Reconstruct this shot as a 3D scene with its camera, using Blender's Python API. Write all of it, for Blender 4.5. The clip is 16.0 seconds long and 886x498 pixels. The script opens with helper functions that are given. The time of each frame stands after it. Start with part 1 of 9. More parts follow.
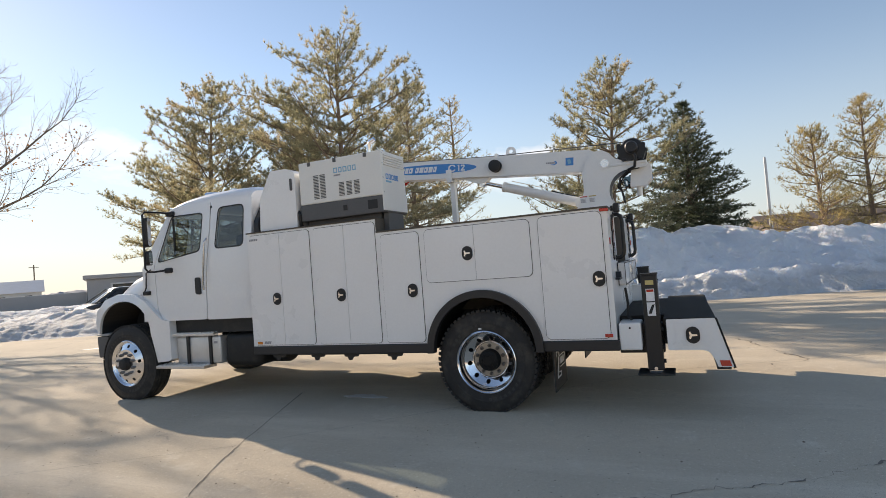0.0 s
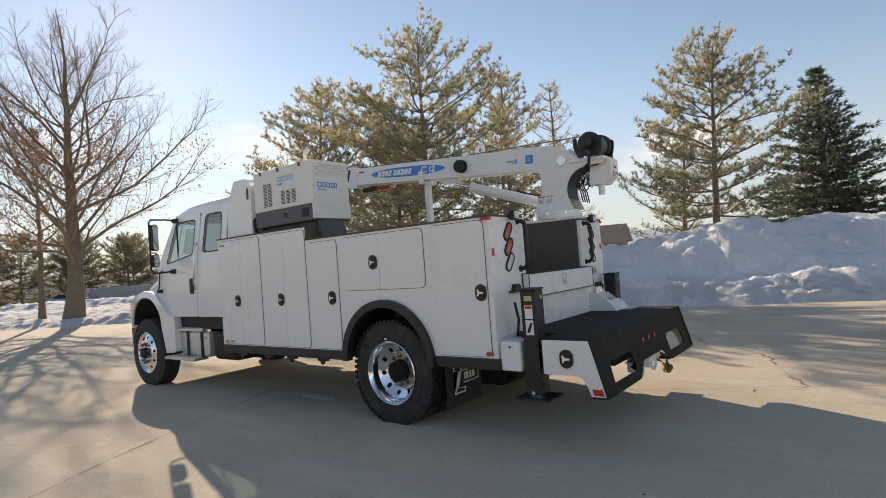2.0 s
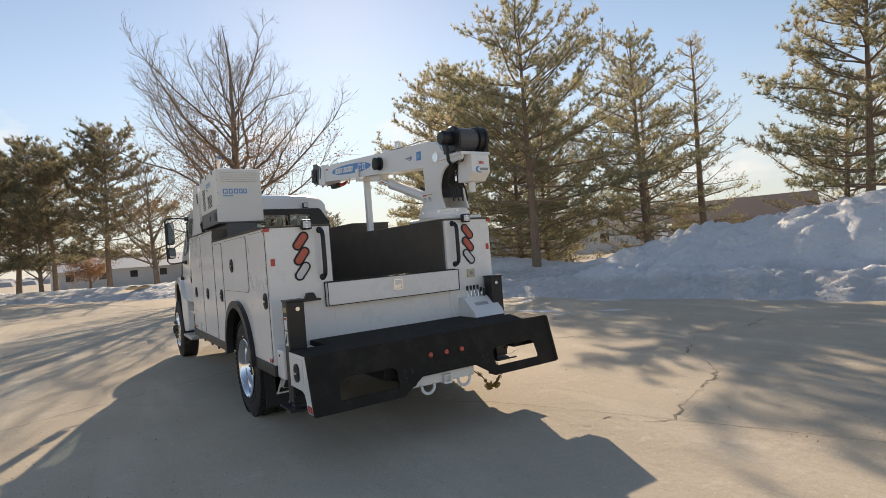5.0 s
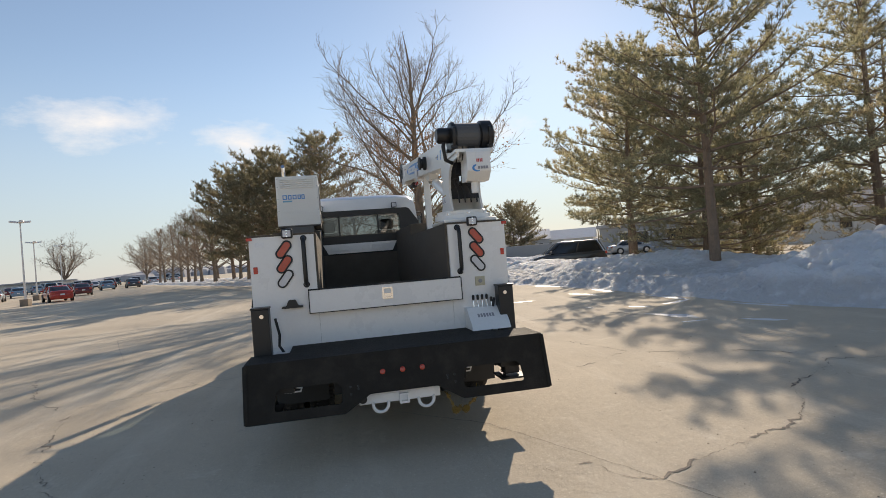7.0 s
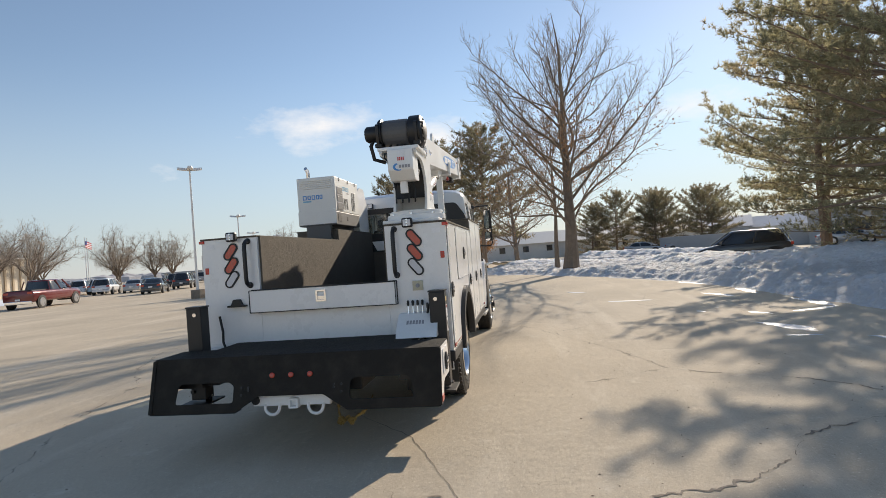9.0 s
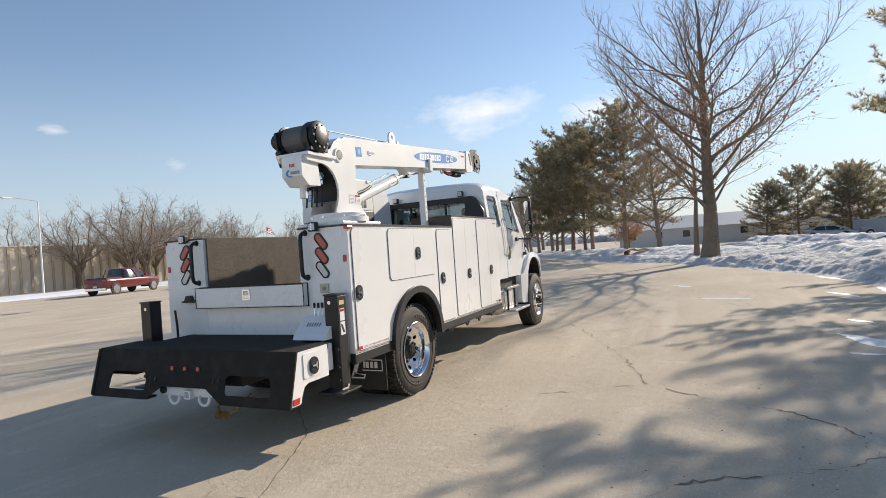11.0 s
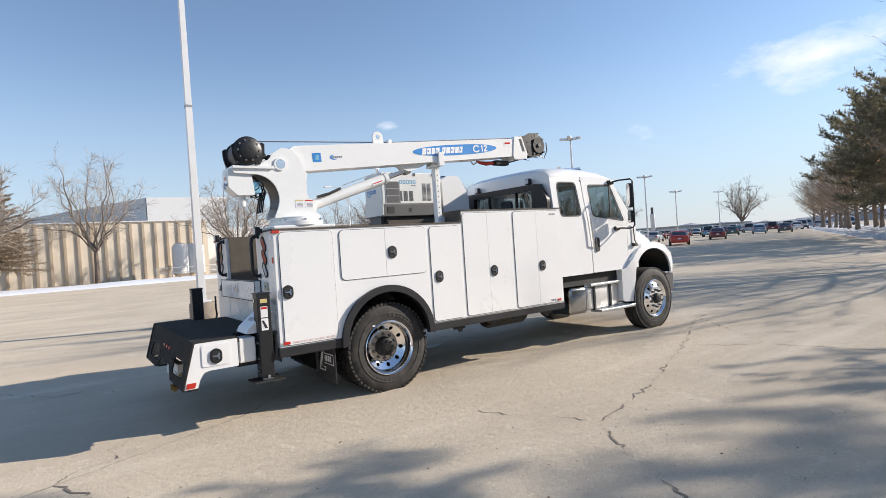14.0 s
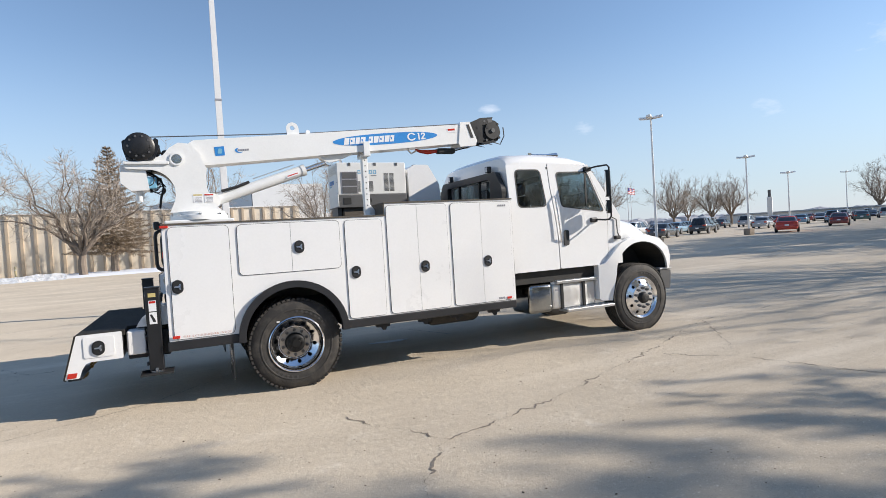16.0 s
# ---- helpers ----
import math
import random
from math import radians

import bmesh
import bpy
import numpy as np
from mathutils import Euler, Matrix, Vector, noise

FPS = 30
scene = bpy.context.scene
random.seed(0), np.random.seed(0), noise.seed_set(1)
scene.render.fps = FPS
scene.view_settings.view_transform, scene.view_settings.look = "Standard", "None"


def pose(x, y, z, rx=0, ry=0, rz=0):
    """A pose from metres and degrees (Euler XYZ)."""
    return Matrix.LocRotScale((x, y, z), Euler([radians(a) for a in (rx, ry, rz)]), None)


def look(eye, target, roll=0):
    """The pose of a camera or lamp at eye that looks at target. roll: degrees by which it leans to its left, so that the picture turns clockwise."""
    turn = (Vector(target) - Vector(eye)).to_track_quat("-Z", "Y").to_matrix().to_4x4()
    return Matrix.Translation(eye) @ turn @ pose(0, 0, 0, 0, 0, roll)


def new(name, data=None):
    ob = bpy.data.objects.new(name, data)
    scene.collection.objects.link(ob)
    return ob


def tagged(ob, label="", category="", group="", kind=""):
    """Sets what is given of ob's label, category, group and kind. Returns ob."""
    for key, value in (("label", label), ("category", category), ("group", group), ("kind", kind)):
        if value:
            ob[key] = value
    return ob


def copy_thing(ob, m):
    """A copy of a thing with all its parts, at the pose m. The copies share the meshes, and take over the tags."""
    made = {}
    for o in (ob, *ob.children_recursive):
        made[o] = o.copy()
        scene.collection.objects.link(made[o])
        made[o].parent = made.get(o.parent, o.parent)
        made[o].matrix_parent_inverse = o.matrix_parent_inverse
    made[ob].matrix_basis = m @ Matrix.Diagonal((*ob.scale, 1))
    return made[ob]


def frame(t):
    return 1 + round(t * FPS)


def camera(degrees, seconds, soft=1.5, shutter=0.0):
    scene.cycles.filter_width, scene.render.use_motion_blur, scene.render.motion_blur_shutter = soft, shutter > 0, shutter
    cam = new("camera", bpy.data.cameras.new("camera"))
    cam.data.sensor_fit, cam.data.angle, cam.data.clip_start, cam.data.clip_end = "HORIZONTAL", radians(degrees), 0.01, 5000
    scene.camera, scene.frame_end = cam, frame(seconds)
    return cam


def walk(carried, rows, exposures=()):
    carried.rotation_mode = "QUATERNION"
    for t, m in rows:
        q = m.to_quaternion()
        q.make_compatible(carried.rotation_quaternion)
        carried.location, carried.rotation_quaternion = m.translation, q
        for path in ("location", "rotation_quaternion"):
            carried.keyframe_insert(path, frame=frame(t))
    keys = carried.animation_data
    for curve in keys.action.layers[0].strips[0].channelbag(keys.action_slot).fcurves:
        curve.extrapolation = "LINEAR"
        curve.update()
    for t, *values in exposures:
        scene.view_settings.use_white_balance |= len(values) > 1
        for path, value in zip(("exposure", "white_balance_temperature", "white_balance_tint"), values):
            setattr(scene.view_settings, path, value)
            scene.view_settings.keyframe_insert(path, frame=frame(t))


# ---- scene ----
cam = camera(77.6, 16.0, 0.6)
PATH = [
    (0, (1.788, -6.394, 1.485), (1.003, -4.555, 1.546), -4.5),
    (0.5, (2.307, -6.11, 1.456), (1.436, -4.311, 1.529), -4.3),
    (1, (2.845, -5.791, 1.49), (1.888, -4.036, 1.547), -4.4),
    (1.5, (3.251, -5.411, 1.531), (2.138, -3.75, 1.58), -4.4),
    (2, (3.722, -5.119, 1.527), (2.502, -3.535, 1.58), -4.3),
    (2.5, (4.108, -4.727, 1.531), (2.788, -3.226, 1.582), -4.2),
    (3, (4.574, -4.347, 1.564), (3.157, -2.936, 1.604), -4.3),
    (5.5, (6.212, -2.06, 1.599), (4.456, -1.102, 1.608), -4.4),
    (6, (6.306, -1.564, 1.59), (4.464, -0.785, 1.61), -4.4),
    (6.5, (6.472, -0.98, 1.646), (4.553, -0.416, 1.65), -4.5),
    (7, (6.49, -0.483, 1.625), (4.529, -0.088, 1.638), -4.5),
    (7.5, (6.542, 0.078, 1.606), (4.557, 0.319, 1.625), -4.5),
    (8, (6.464, 0.693, 1.607), (4.464, 0.75, 1.62), -4.5),
    (8.5, (6.39, 1.272, 1.585), (4.393, 1.166, 1.603), -4.4),
    (9, (6.283, 1.902, 1.588), (4.302, 1.622, 1.609), -4.2),
    (9.5, (6.134, 2.463, 1.589), (4.186, 2.009, 1.611), -3.9),
    (12, (4.818, 5.242, 1.637), (3.16, 4.123, 1.629), -4.0),
    (12.5, (4.402, 5.709, 1.648), (2.871, 4.423, 1.64), -3.8),
    (13, (3.985, 6.152, 1.636), (2.599, 4.71, 1.629), -3.9),
    (13.5, (3.521, 6.421, 1.652), (2.256, 4.872, 1.641), -3.8),
    (14, (3.036, 6.764, 1.648), (1.882, 5.131, 1.629), -3.8),
    (14.5, (2.536, 7.005, 1.637), (1.46, 5.319, 1.61), -3.7),
    (15, (2.046, 7.223, 1.62), (1.021, 5.506, 1.585), -3.6),
    (15.5, (1.494, 7.431, 1.619), (0.566, 5.66, 1.576), -3.5),
    (16, (0.966, 7.531, 1.632), (0.131, 5.714, 1.579), -3.5),
]
# seconds, stops, kelvin, tint: the picture is held back while the sun stands in it
EXPOSURES = [(0, 0.52, 7350, 14), (2, 0.39, 7600, 15), (3, 0.37, 7750, 15), (5.5, 0.33, 7700, 15), (7.5, 0.24, 7150, 13), (9, 0.26, 7000, 12), (9.7, 0.30, 6900, 11), (12, 0.41, 6620, 13), (14, 0.46, 6350, 13), (16, 0.43, 6250, 12)]
walk(cam, [(t, look(eye, target, roll)) for t, eye, target, roll in PATH], EXPOSURES)

# ---- light ----
SUN_AZ, SUN_EL = 156.3, 24.7          # degrees: from +x towards +y, and above the horizon
sun_dir = Vector((math.cos(radians(SUN_AZ)) * math.cos(radians(SUN_EL)), math.sin(radians(SUN_AZ)) * math.cos(radians(SUN_EL)), math.sin(radians(SUN_EL))))
sun_data = bpy.data.lights.new("sun", "SUN")
sun_data.energy, sun_data.angle, sun_data.color = 4.7, radians(0.5), (1.0, 0.91, 0.78)
sun = new("sun", sun_data)
sun.rotation_euler = (-sun_dir).to_track_quat("-Z", "Y").to_euler()

world = bpy.data.worlds.new("winter_sky")
scene.world = world
world.use_nodes = True
wn, wl = world.node_tree.nodes, world.node_tree.links
wn.clear()
w_out, w_bg, w_sky = wn.new("ShaderNodeOutputWorld"), wn.new("ShaderNodeBackground"), wn.new("ShaderNodeTexSky")
w_sky.sky_type = "NISHITA"
w_sky.sun_disc = False
w_sky.sun_elevation, w_sky.sun_rotation = radians(SUN_EL), radians(90 - SUN_AZ)
w_sky.air_density, w_sky.dust_density, w_sky.ozone_density, w_sky.altitude = 1.0, 0.08, 1.5, 200
w_bg.inputs["Strength"].default_value = 0.12
w_co = wn.new("ShaderNodeTexCoord")
w_noise = wn.new("ShaderNodeTexNoise")
w_noise.inputs["Scale"].default_value, w_noise.inputs["Detail"].default_value, w_noise.inputs["Roughness"].default_value = 9.0, 9.0, 0.62
w_map = wn.new("ShaderNodeMapping")
w_map.inputs["Scale"].default_value = (1, 1, 2.6)
wl.new(w_co.outputs["Generated"], w_map.inputs["Vector"])
wl.new(w_map.outputs["Vector"], w_noise.inputs["Vector"])
# thin fair-weather clouds low over the horizon: azimuth, elevation, half width, half height in degrees, thickness
CLOUDS = [(-160, 13.6, 7.5, 2.6, 1.0), (-172.3, 12.3, 6.0, 2.6, 1.0), (147, 12.5, 8.0, 3.2, 0.9), (163, 12.2, 5.0, 2.4, 0.7),
          (-130, 9.3, 3.0, 1.6, 0.6), (-120.5, 12.3, 1.8, 0.9, 0.7), (-146, 9.0, 3.0, 1.3, 0.6), (104, 9.5, 9.0, 3.4, 0.9), (118, 5.5, 7.0, 2.4, 0.7),
          (40, 14.0, 9.0, 3.0, 0.8), (-60, 12.0, 10.0, 3.0, 0.8), (-20, 9.0, 9.0, 2.5, 0.8)]
w_sum = None
for c_az, c_el, c_w, c_h, c_k in CLOUDS:
    a, e = radians(c_az), radians(c_el)
    m = wn.new("ShaderNodeMapping")
    m.vector_type = "TEXTURE"
    m.inputs["Location"].default_value = (math.cos(a) * math.cos(e), math.sin(a) * math.cos(e), math.sin(e))
    m.inputs["Rotation"].default_value = (0, 0, a)
    m.inputs["Scale"].default_value = (1.0, math.sin(radians(c_w)), math.sin(radians(c_h)))
    wl.new(w_co.outputs["Generated"], m.inputs["Vector"])
    ln = wn.new("ShaderNodeVectorMath")
    ln.operation = "LENGTH"
    wl.new(m.outputs["Vector"], ln.inputs[0])
    mr = wn.new("ShaderNodeMapRange")
    mr.inputs["From Min"].default_value, mr.inputs["From Max"].default_value = 1.35, 0.0
    mr.inputs["To Min"].default_value, mr.inputs["To Max"].default_value = 0.0, c_k
    wl.new(ln.outputs["Value"], mr.inputs["Value"])
    if w_sum is None:
        w_sum = mr.outputs["Result"]
    else:
        mx = wn.new("ShaderNodeMath")
        mx.operation = "MAXIMUM"
        wl.new(w_sum, mx.inputs[0]), wl.new(mr.outputs["Result"], mx.inputs[1])
        w_sum = mx.outputs[0]
w_add = wn.new("ShaderNodeMath")
w_add.operation = "MULTIPLY_ADD"
wl.new(w_noise.outputs["Fac"], w_add.inputs[0])
w_add.inputs[1].default_value = 1.5
wl.new(w_sum, w_add.inputs[2])
w_ramp = wn.new("ShaderNodeMapRange")
w_ramp.inputs["From Min"].default_value, w_ramp.inputs["From Max"].default_value = 1.12, 1.75
w_ramp.inputs["To Max"].default_value = 0.95
wl.new(w_add.outputs[0], w_ramp.inputs["Value"])
w_mix = wn.new("ShaderNodeMix")
w_mix.data_type = "RGBA"
wl.new(w_ramp.outputs["Result"], w_mix.inputs["Factor"])
w_mix.inputs["B"].default_value = (6.6, 6.8, 7.1, 1)
w_sep, w_hz, w_haze = wn.new("ShaderNodeSeparateXYZ"), wn.new("ShaderNodeMapRange"), wn.new("ShaderNodeMix")
wl.new(w_co.outputs["Generated"], w_sep.inputs[0])
wl.new(w_sep.outputs["Z"], w_hz.inputs["Value"])
w_hz.interpolation_type = "SMOOTHSTEP"
w_hz.inputs["From Min"].default_value, w_hz.inputs["From Max"].default_value = 0.34, -0.02
w_hz.inputs["To Max"].default_value = 0.8
w_haze.data_type = "RGBA"
wl.new(w_hz.outputs["Result"], w_haze.inputs["Factor"])
wl.new(w_sky.outputs["Color"], w_haze.inputs["A"])
w_haze.inputs["B"].default_value = (3.14, 3.80, 4.60, 1)      # pale winter haze over the horizon
wl.new(w_haze.outputs["Result"], w_mix.inputs["A"])
wl.new(w_mix.outputs["Result"], w_bg.inputs["Color"])
wl.new(w_bg.outputs["Background"], w_out.inputs["Surface"])

# ---- materials ----
def mat(name, col, rough=0.5, metal=0.0, var=0.08, scale=3.0, fine=60.0, bump=0.0, coat=0.0, spec=0.5, island=0.0, obj=0.0, alt=None):
    """A surface with colour and gloss that vary at two scales. alt: a second colour for worn or dirty places."""
    m = bpy.data.materials.new(name)
    m.use_nodes = True
    nt = m.node_tree
    b = nt.nodes["Principled BSDF"]
    co = nt.nodes.new("ShaderNodeTexCoord")
    n1, n2 = nt.nodes.new("ShaderNodeTexNoise"), nt.nodes.new("ShaderNodeTexNoise")
    n1.inputs["Scale"].default_value, n1.inputs["Detail"].default_value, n1.inputs["Roughness"].default_value = scale, 6, 0.6
    n2.inputs["Scale"].default_value, n2.inputs["Detail"].default_value = fine, 4
    nt.links.new(co.outputs["Object"], n1.inputs["Vector"])
    nt.links.new(co.outputs["Object"], n2.inputs["Vector"])
    add = nt.nodes.new("ShaderNodeMath")
    add.operation = "ADD"
    nt.links.new(n1.outputs["Fac"], add.inputs[0])
    nt.links.new(n2.outputs["Fac"], add.inputs[1])
    mr = nt.nodes.new("ShaderNodeMapRange")
    mr.inputs["From Min"].default_value, mr.inputs["From Max"].default_value = 0.65, 1.35
    mr.inputs["To Min"].default_value, mr.inputs["To Max"].default_value = 1 - var, 1 + var
    nt.links.new(add.outputs[0], mr.inputs["Value"])
    value = mr.outputs["Result"]
    for amount, node, out in ((island, "ShaderNodeNewGeometry", "Random Per Island"), (obj, "ShaderNodeObjectInfo", "Random")):
        if amount:
            r = nt.nodes.new(node)
            r2 = nt.nodes.new("ShaderNodeMapRange")
            r2.inputs["To Min"].default_value, r2.inputs["To Max"].default_value = 1 - amount, 1 + amount
            nt.links.new(r.outputs[out], r2.inputs["Value"])
            mu = nt.nodes.new("ShaderNodeMath")
            mu.operation = "MULTIPLY"
            nt.links.new(value, mu.inputs[0]), nt.links.new(r2.outputs["Result"], mu.inputs[1])
            value = mu.outputs[0]
    base = None
    if alt is not None:
        mixc = nt.nodes.new("ShaderNodeMix")
        mixc.data_type = "RGBA"
        mixc.inputs["A"].default_value, mixc.inputs["B"].default_value = (*col, 1), (*alt, 1)
        mm = nt.nodes.new("ShaderNodeMapRange")
        mm.inputs["From Min"].default_value, mm.inputs["From Max"].default_value = 0.48, 0.68
        nt.links.new(n1.outputs["Fac"], mm.inputs["Value"])
        nt.links.new(mm.outputs["Result"], mixc.inputs["Factor"])
        base = mixc.outputs["Result"]
    sc = nt.nodes.new("ShaderNodeVectorMath")
    sc.operation = "SCALE"
    sc.inputs[0].default_value = col
    if base is not None:
        nt.links.new(base, sc.inputs[0])
    nt.links.new(value, sc.inputs["Scale"])
    nt.links.new(sc.outputs["Vector"], b.inputs["Base Color"])
    rr = nt.nodes.new("ShaderNodeMapRange")
    rr.inputs["To Min"].default_value, rr.inputs["To Max"].default_value = max(rough - 0.12, 0.02), min(rough + 0.12, 1)
    nt.links.new(n1.outputs["Fac"], rr.inputs["Value"])
    nt.links.new(rr.outputs["Result"], b.inputs["Roughness"])
    b.inputs["Metallic"].default_value = metal
    b.inputs["Specular IOR Level"].default_value = spec
    b.inputs["Coat Weight"].default_value = coat
    b.inputs["Coat Roughness"].default_value = 0.06
    if bump:
        bp = nt.nodes.new("ShaderNodeBump")
        bp.inputs["Strength"].default_value, bp.inputs["Distance"].default_value = min(bump, 1), 0.01 * max(bump, 1)
        nt.links.new(n2.outputs["Fac"], bp.inputs["Height"])
        nt.links.new(bp.outputs["Normal"], b.inputs["Normal"])
    return m


def leafy(m, share=0.45):
    """Lets light through a leaf or needle material from behind."""
    nt = m.node_tree
    b = nt.nodes["Principled BSDF"]
    tr, mx = nt.nodes.new("ShaderNodeBsdfTranslucent"), nt.nodes.new("ShaderNodeMixShader")
    nt.links.new(b.inputs["Base Color"].links[0].from_socket, tr.inputs["Color"])
    mx.inputs["Fac"].default_value = share
    out = next(n for n in nt.nodes if n.type == "OUTPUT_MATERIAL")
    nt.links.new(b.outputs["BSDF"], mx.inputs[1]), nt.links.new(tr.outputs["BSDF"], mx.inputs[2])
    nt.links.new(mx.outputs["Shader"], out.inputs["Surface"])
    return m


def glass_mat(name, tint, rough=0.02, clear=0.35):
    """A tinted pane: part clear, part mirror-like."""
    m = bpy.data.materials.new(name)
    m.use_nodes = True
    nt = m.node_tree
    nt.nodes.clear()
    out, mix = nt.nodes.new("ShaderNodeOutputMaterial"), nt.nodes.new("ShaderNodeMixShader")
    tr, gl, lw = nt.nodes.new("ShaderNodeBsdfTransparent"), nt.nodes.new("ShaderNodeBsdfGlossy"), nt.nodes.new("ShaderNodeLayerWeight")
    tr.inputs["Color"].default_value = (*[clear * c for c in tint], 1)
    gl.inputs["Roughness"].default_value = rough
    lw.inputs["Blend"].default_value = 0.5
    pw = nt.nodes.new("ShaderNodeMath")
    pw.operation = "POWER"
    nt.links.new(lw.outputs["Facing"], pw.inputs[0])
    pw.inputs[1].default_value = 3.5
    mr = nt.nodes.new("ShaderNodeMapRange")
    mr.inputs["To Min"].default_value, mr.inputs["To Max"].default_value = 0.09, 1.0
    nt.links.new(pw.outputs[0], mr.inputs["Value"])
    nt.links.new(mr.outputs["Result"], mix.inputs["Fac"])
    nt.links.new(tr.outputs["BSDF"], mix.inputs[1]), nt.links.new(gl.outputs["BSDF"], mix.inputs[2])
    nt.links.new(mix.outputs["Shader"], out.inputs["Surface"])
    return m


def paved(name):
    """Old tan concrete: blotches, faint sweeping stains, aggregate and small pits, in metres."""
    m = bpy.data.materials.new(name)
    m.use_nodes = True
    nt = m.node_tree
    b = nt.nodes["Principled BSDF"]
    co = nt.nodes.new("ShaderNodeTexCoord")

    def noise_node(scale, detail, rough=0.6, stretch=None):
        n = nt.nodes.new("ShaderNodeTexNoise")
        n.inputs["Scale"].default_value, n.inputs["Detail"].default_value, n.inputs["Roughness"].default_value = scale, detail, rough
        if stretch:
            mp = nt.nodes.new("ShaderNodeMapping")
            mp.inputs["Rotation"].default_value, mp.inputs["Scale"].default_value = (0, 0, radians(stretch[0])), stretch[1]
            nt.links.new(co.outputs["Object"], mp.inputs["Vector"])
            nt.links.new(mp.outputs["Vector"], n.inputs["Vector"])
        else:
            nt.links.new(co.outputs["Object"], n.inputs["Vector"])
        return n.outputs["Fac"]

    def mixed(fac, lo, hi, a, c):
        mr, mx = nt.nodes.new("ShaderNodeMapRange"), nt.nodes.new("ShaderNodeMix")
        mr.inputs["From Min"].default_value, mr.inputs["From Max"].default_value = lo, hi
        nt.links.new(fac, mr.inputs["Value"])
        mx.data_type = "RGBA"
        nt.links.new(mr.outputs["Result"], mx.inputs["Factor"])
        for key, v in (("A", a), ("B", c)):
            if isinstance(v, tuple):
                mx.inputs[key].default_value = (*v, 1)
            else:
                nt.links.new(v, mx.inputs[key])
        return mx.outputs["Result"]

    speckle, pale = noise_node(38, 4, 0.75), noise_node(2.2, 8, 0.72)
    blotch, sweep, grain, grit = noise_node(0.35, 7), noise_node(0.5, 6, 0.6, (14, (0.25, 2.2, 1))), noise_node(7, 6, 0.7), noise_node(110, 3, 0.85)
    c1 = mixed(blotch, 0.35, 0.68, (0.510, 0.430, 0.325), (0.640, 0.545, 0.415))
    c2 = mixed(sweep, 0.52, 0.72, c1, (0.720, 0.630, 0.500))
    c3 = mixed(grain, 0.56, 0.80, c2, (0.450, 0.380, 0.292))
    c4 = mixed(grit, 0.55, 0.65, c3, (0.400, 0.335, 0.258))
    c5 = mixed(grit, 0.40, 0.25, c4, (0.790, 0.690, 0.550))
    c6 = mixed(speckle, 0.60, 0.72, c5, (0.350, 0.290, 0.222))
    c7 = mixed(speckle, 0.42, 0.30, c6, (0.800, 0.735, 0.602))
    c8 = mixed(pale, 0.58, 0.78, c7, (0.740, 0.665, 0.548))
    nt.links.new(c8, b.inputs["Base Color"])
    b.inputs["Roughness"].default_value = 0.9
    b.inputs["Diffuse Roughness"].default_value = 0.2
    b.inputs["Specular IOR Level"].default_value = 0.2
    bp = nt.nodes.new("ShaderNodeBump")
    bp.inputs["Strength"].default_value, bp.inputs["Distance"].default_value = 0.5, 0.006
    nt.links.new(grit, bp.inputs["Height"])
    bp2 = nt.nodes.new("ShaderNodeBump")
    bp2.inputs["Strength"].default_value, bp2.inputs["Distance"].default_value = 0.5, 0.02
    nt.links.new(grain, bp2.inputs["Height"])
    nt.links.new(bp.outputs["Normal"], bp2.inputs["Normal"])
    nt.links.new(bp2.outputs["Normal"], b.inputs["Normal"])
    return m


M_PAINT = mat("white_truck_paint", (0.85, 0.85, 0.84), 0.22, 0, 0.02, 1.5, 30, 0, 0.6)
M_BODY = mat("white_powder_coat", (0.85, 0.845, 0.83), 0.30, 0, 0.025, 1.2, 40, 0.03, 0.35)
M_CRANE = mat("white_crane_paint", (0.84, 0.84, 0.82), 0.32, 0, 0.03, 3, 50, 0.03, 0.3)
M_GEN = mat("cream_cabinet_paint", (0.78, 0.775, 0.735), 0.4, 0, 0.03, 3, 60, 0.05, 0.15)
M_SEAL = mat("black_rubber_seal", (0.02, 0.02, 0.02), 0.6)
M_SKIRT = mat("dark_grey_plastic", (0.022, 0.022, 0.024), 0.42, 0, 0.12, 4, 80, 0.06)
M_LINER = mat("sprayed_bed_liner", (0.125, 0.108, 0.088), 0.85, 0, 0.2, 5, 240, 0.7, 0, 0.25)
M_DECK = mat("black_non_slip_coat", (0.030, 0.027, 0.023), 0.8, 0, 0.25, 6, 260, 0.8, 0, 0.25, alt=(0.042, 0.037, 0.031))
M_BLACK = mat("black_steel_paint", (0.015, 0.015, 0.016), 0.42, 0, 0.2, 4, 70, 0.1)
M_CHAS = mat("chassis_black", (0.013, 0.013, 0.013), 0.6, 0, 0.3, 6, 60, 0.2, alt=(0.03, 0.026, 0.022))
M_HUB = mat("greasy_black_hub", (0.008, 0.008, 0.008), 0.55, 0, 0.3, 9, 60, 0.2, 0, 0.3)
M_CHROME = mat("chrome", (0.86, 0.86, 0.87), 0.10, 1, 0.02, 5, 60)
M_ALU = mat("polished_aluminium", (0.80, 0.80, 0.80), 0.20, 1, 0.05, 6, 90)
M_ALUD = mat("brushed_aluminium", (0.68, 0.67, 0.65), 0.42, 0.7, 0.10, 9, 120, 0.15)
M_TANK = mat("polished_tank", (0.36, 0.37, 0.37), 0.16, 1, 0.2, 5, 40)
M_BUMP = mat("light_grey_moulding", (0.40, 0.40, 0.40), 0.5, 0, 0.08, 5, 60, 0.1)
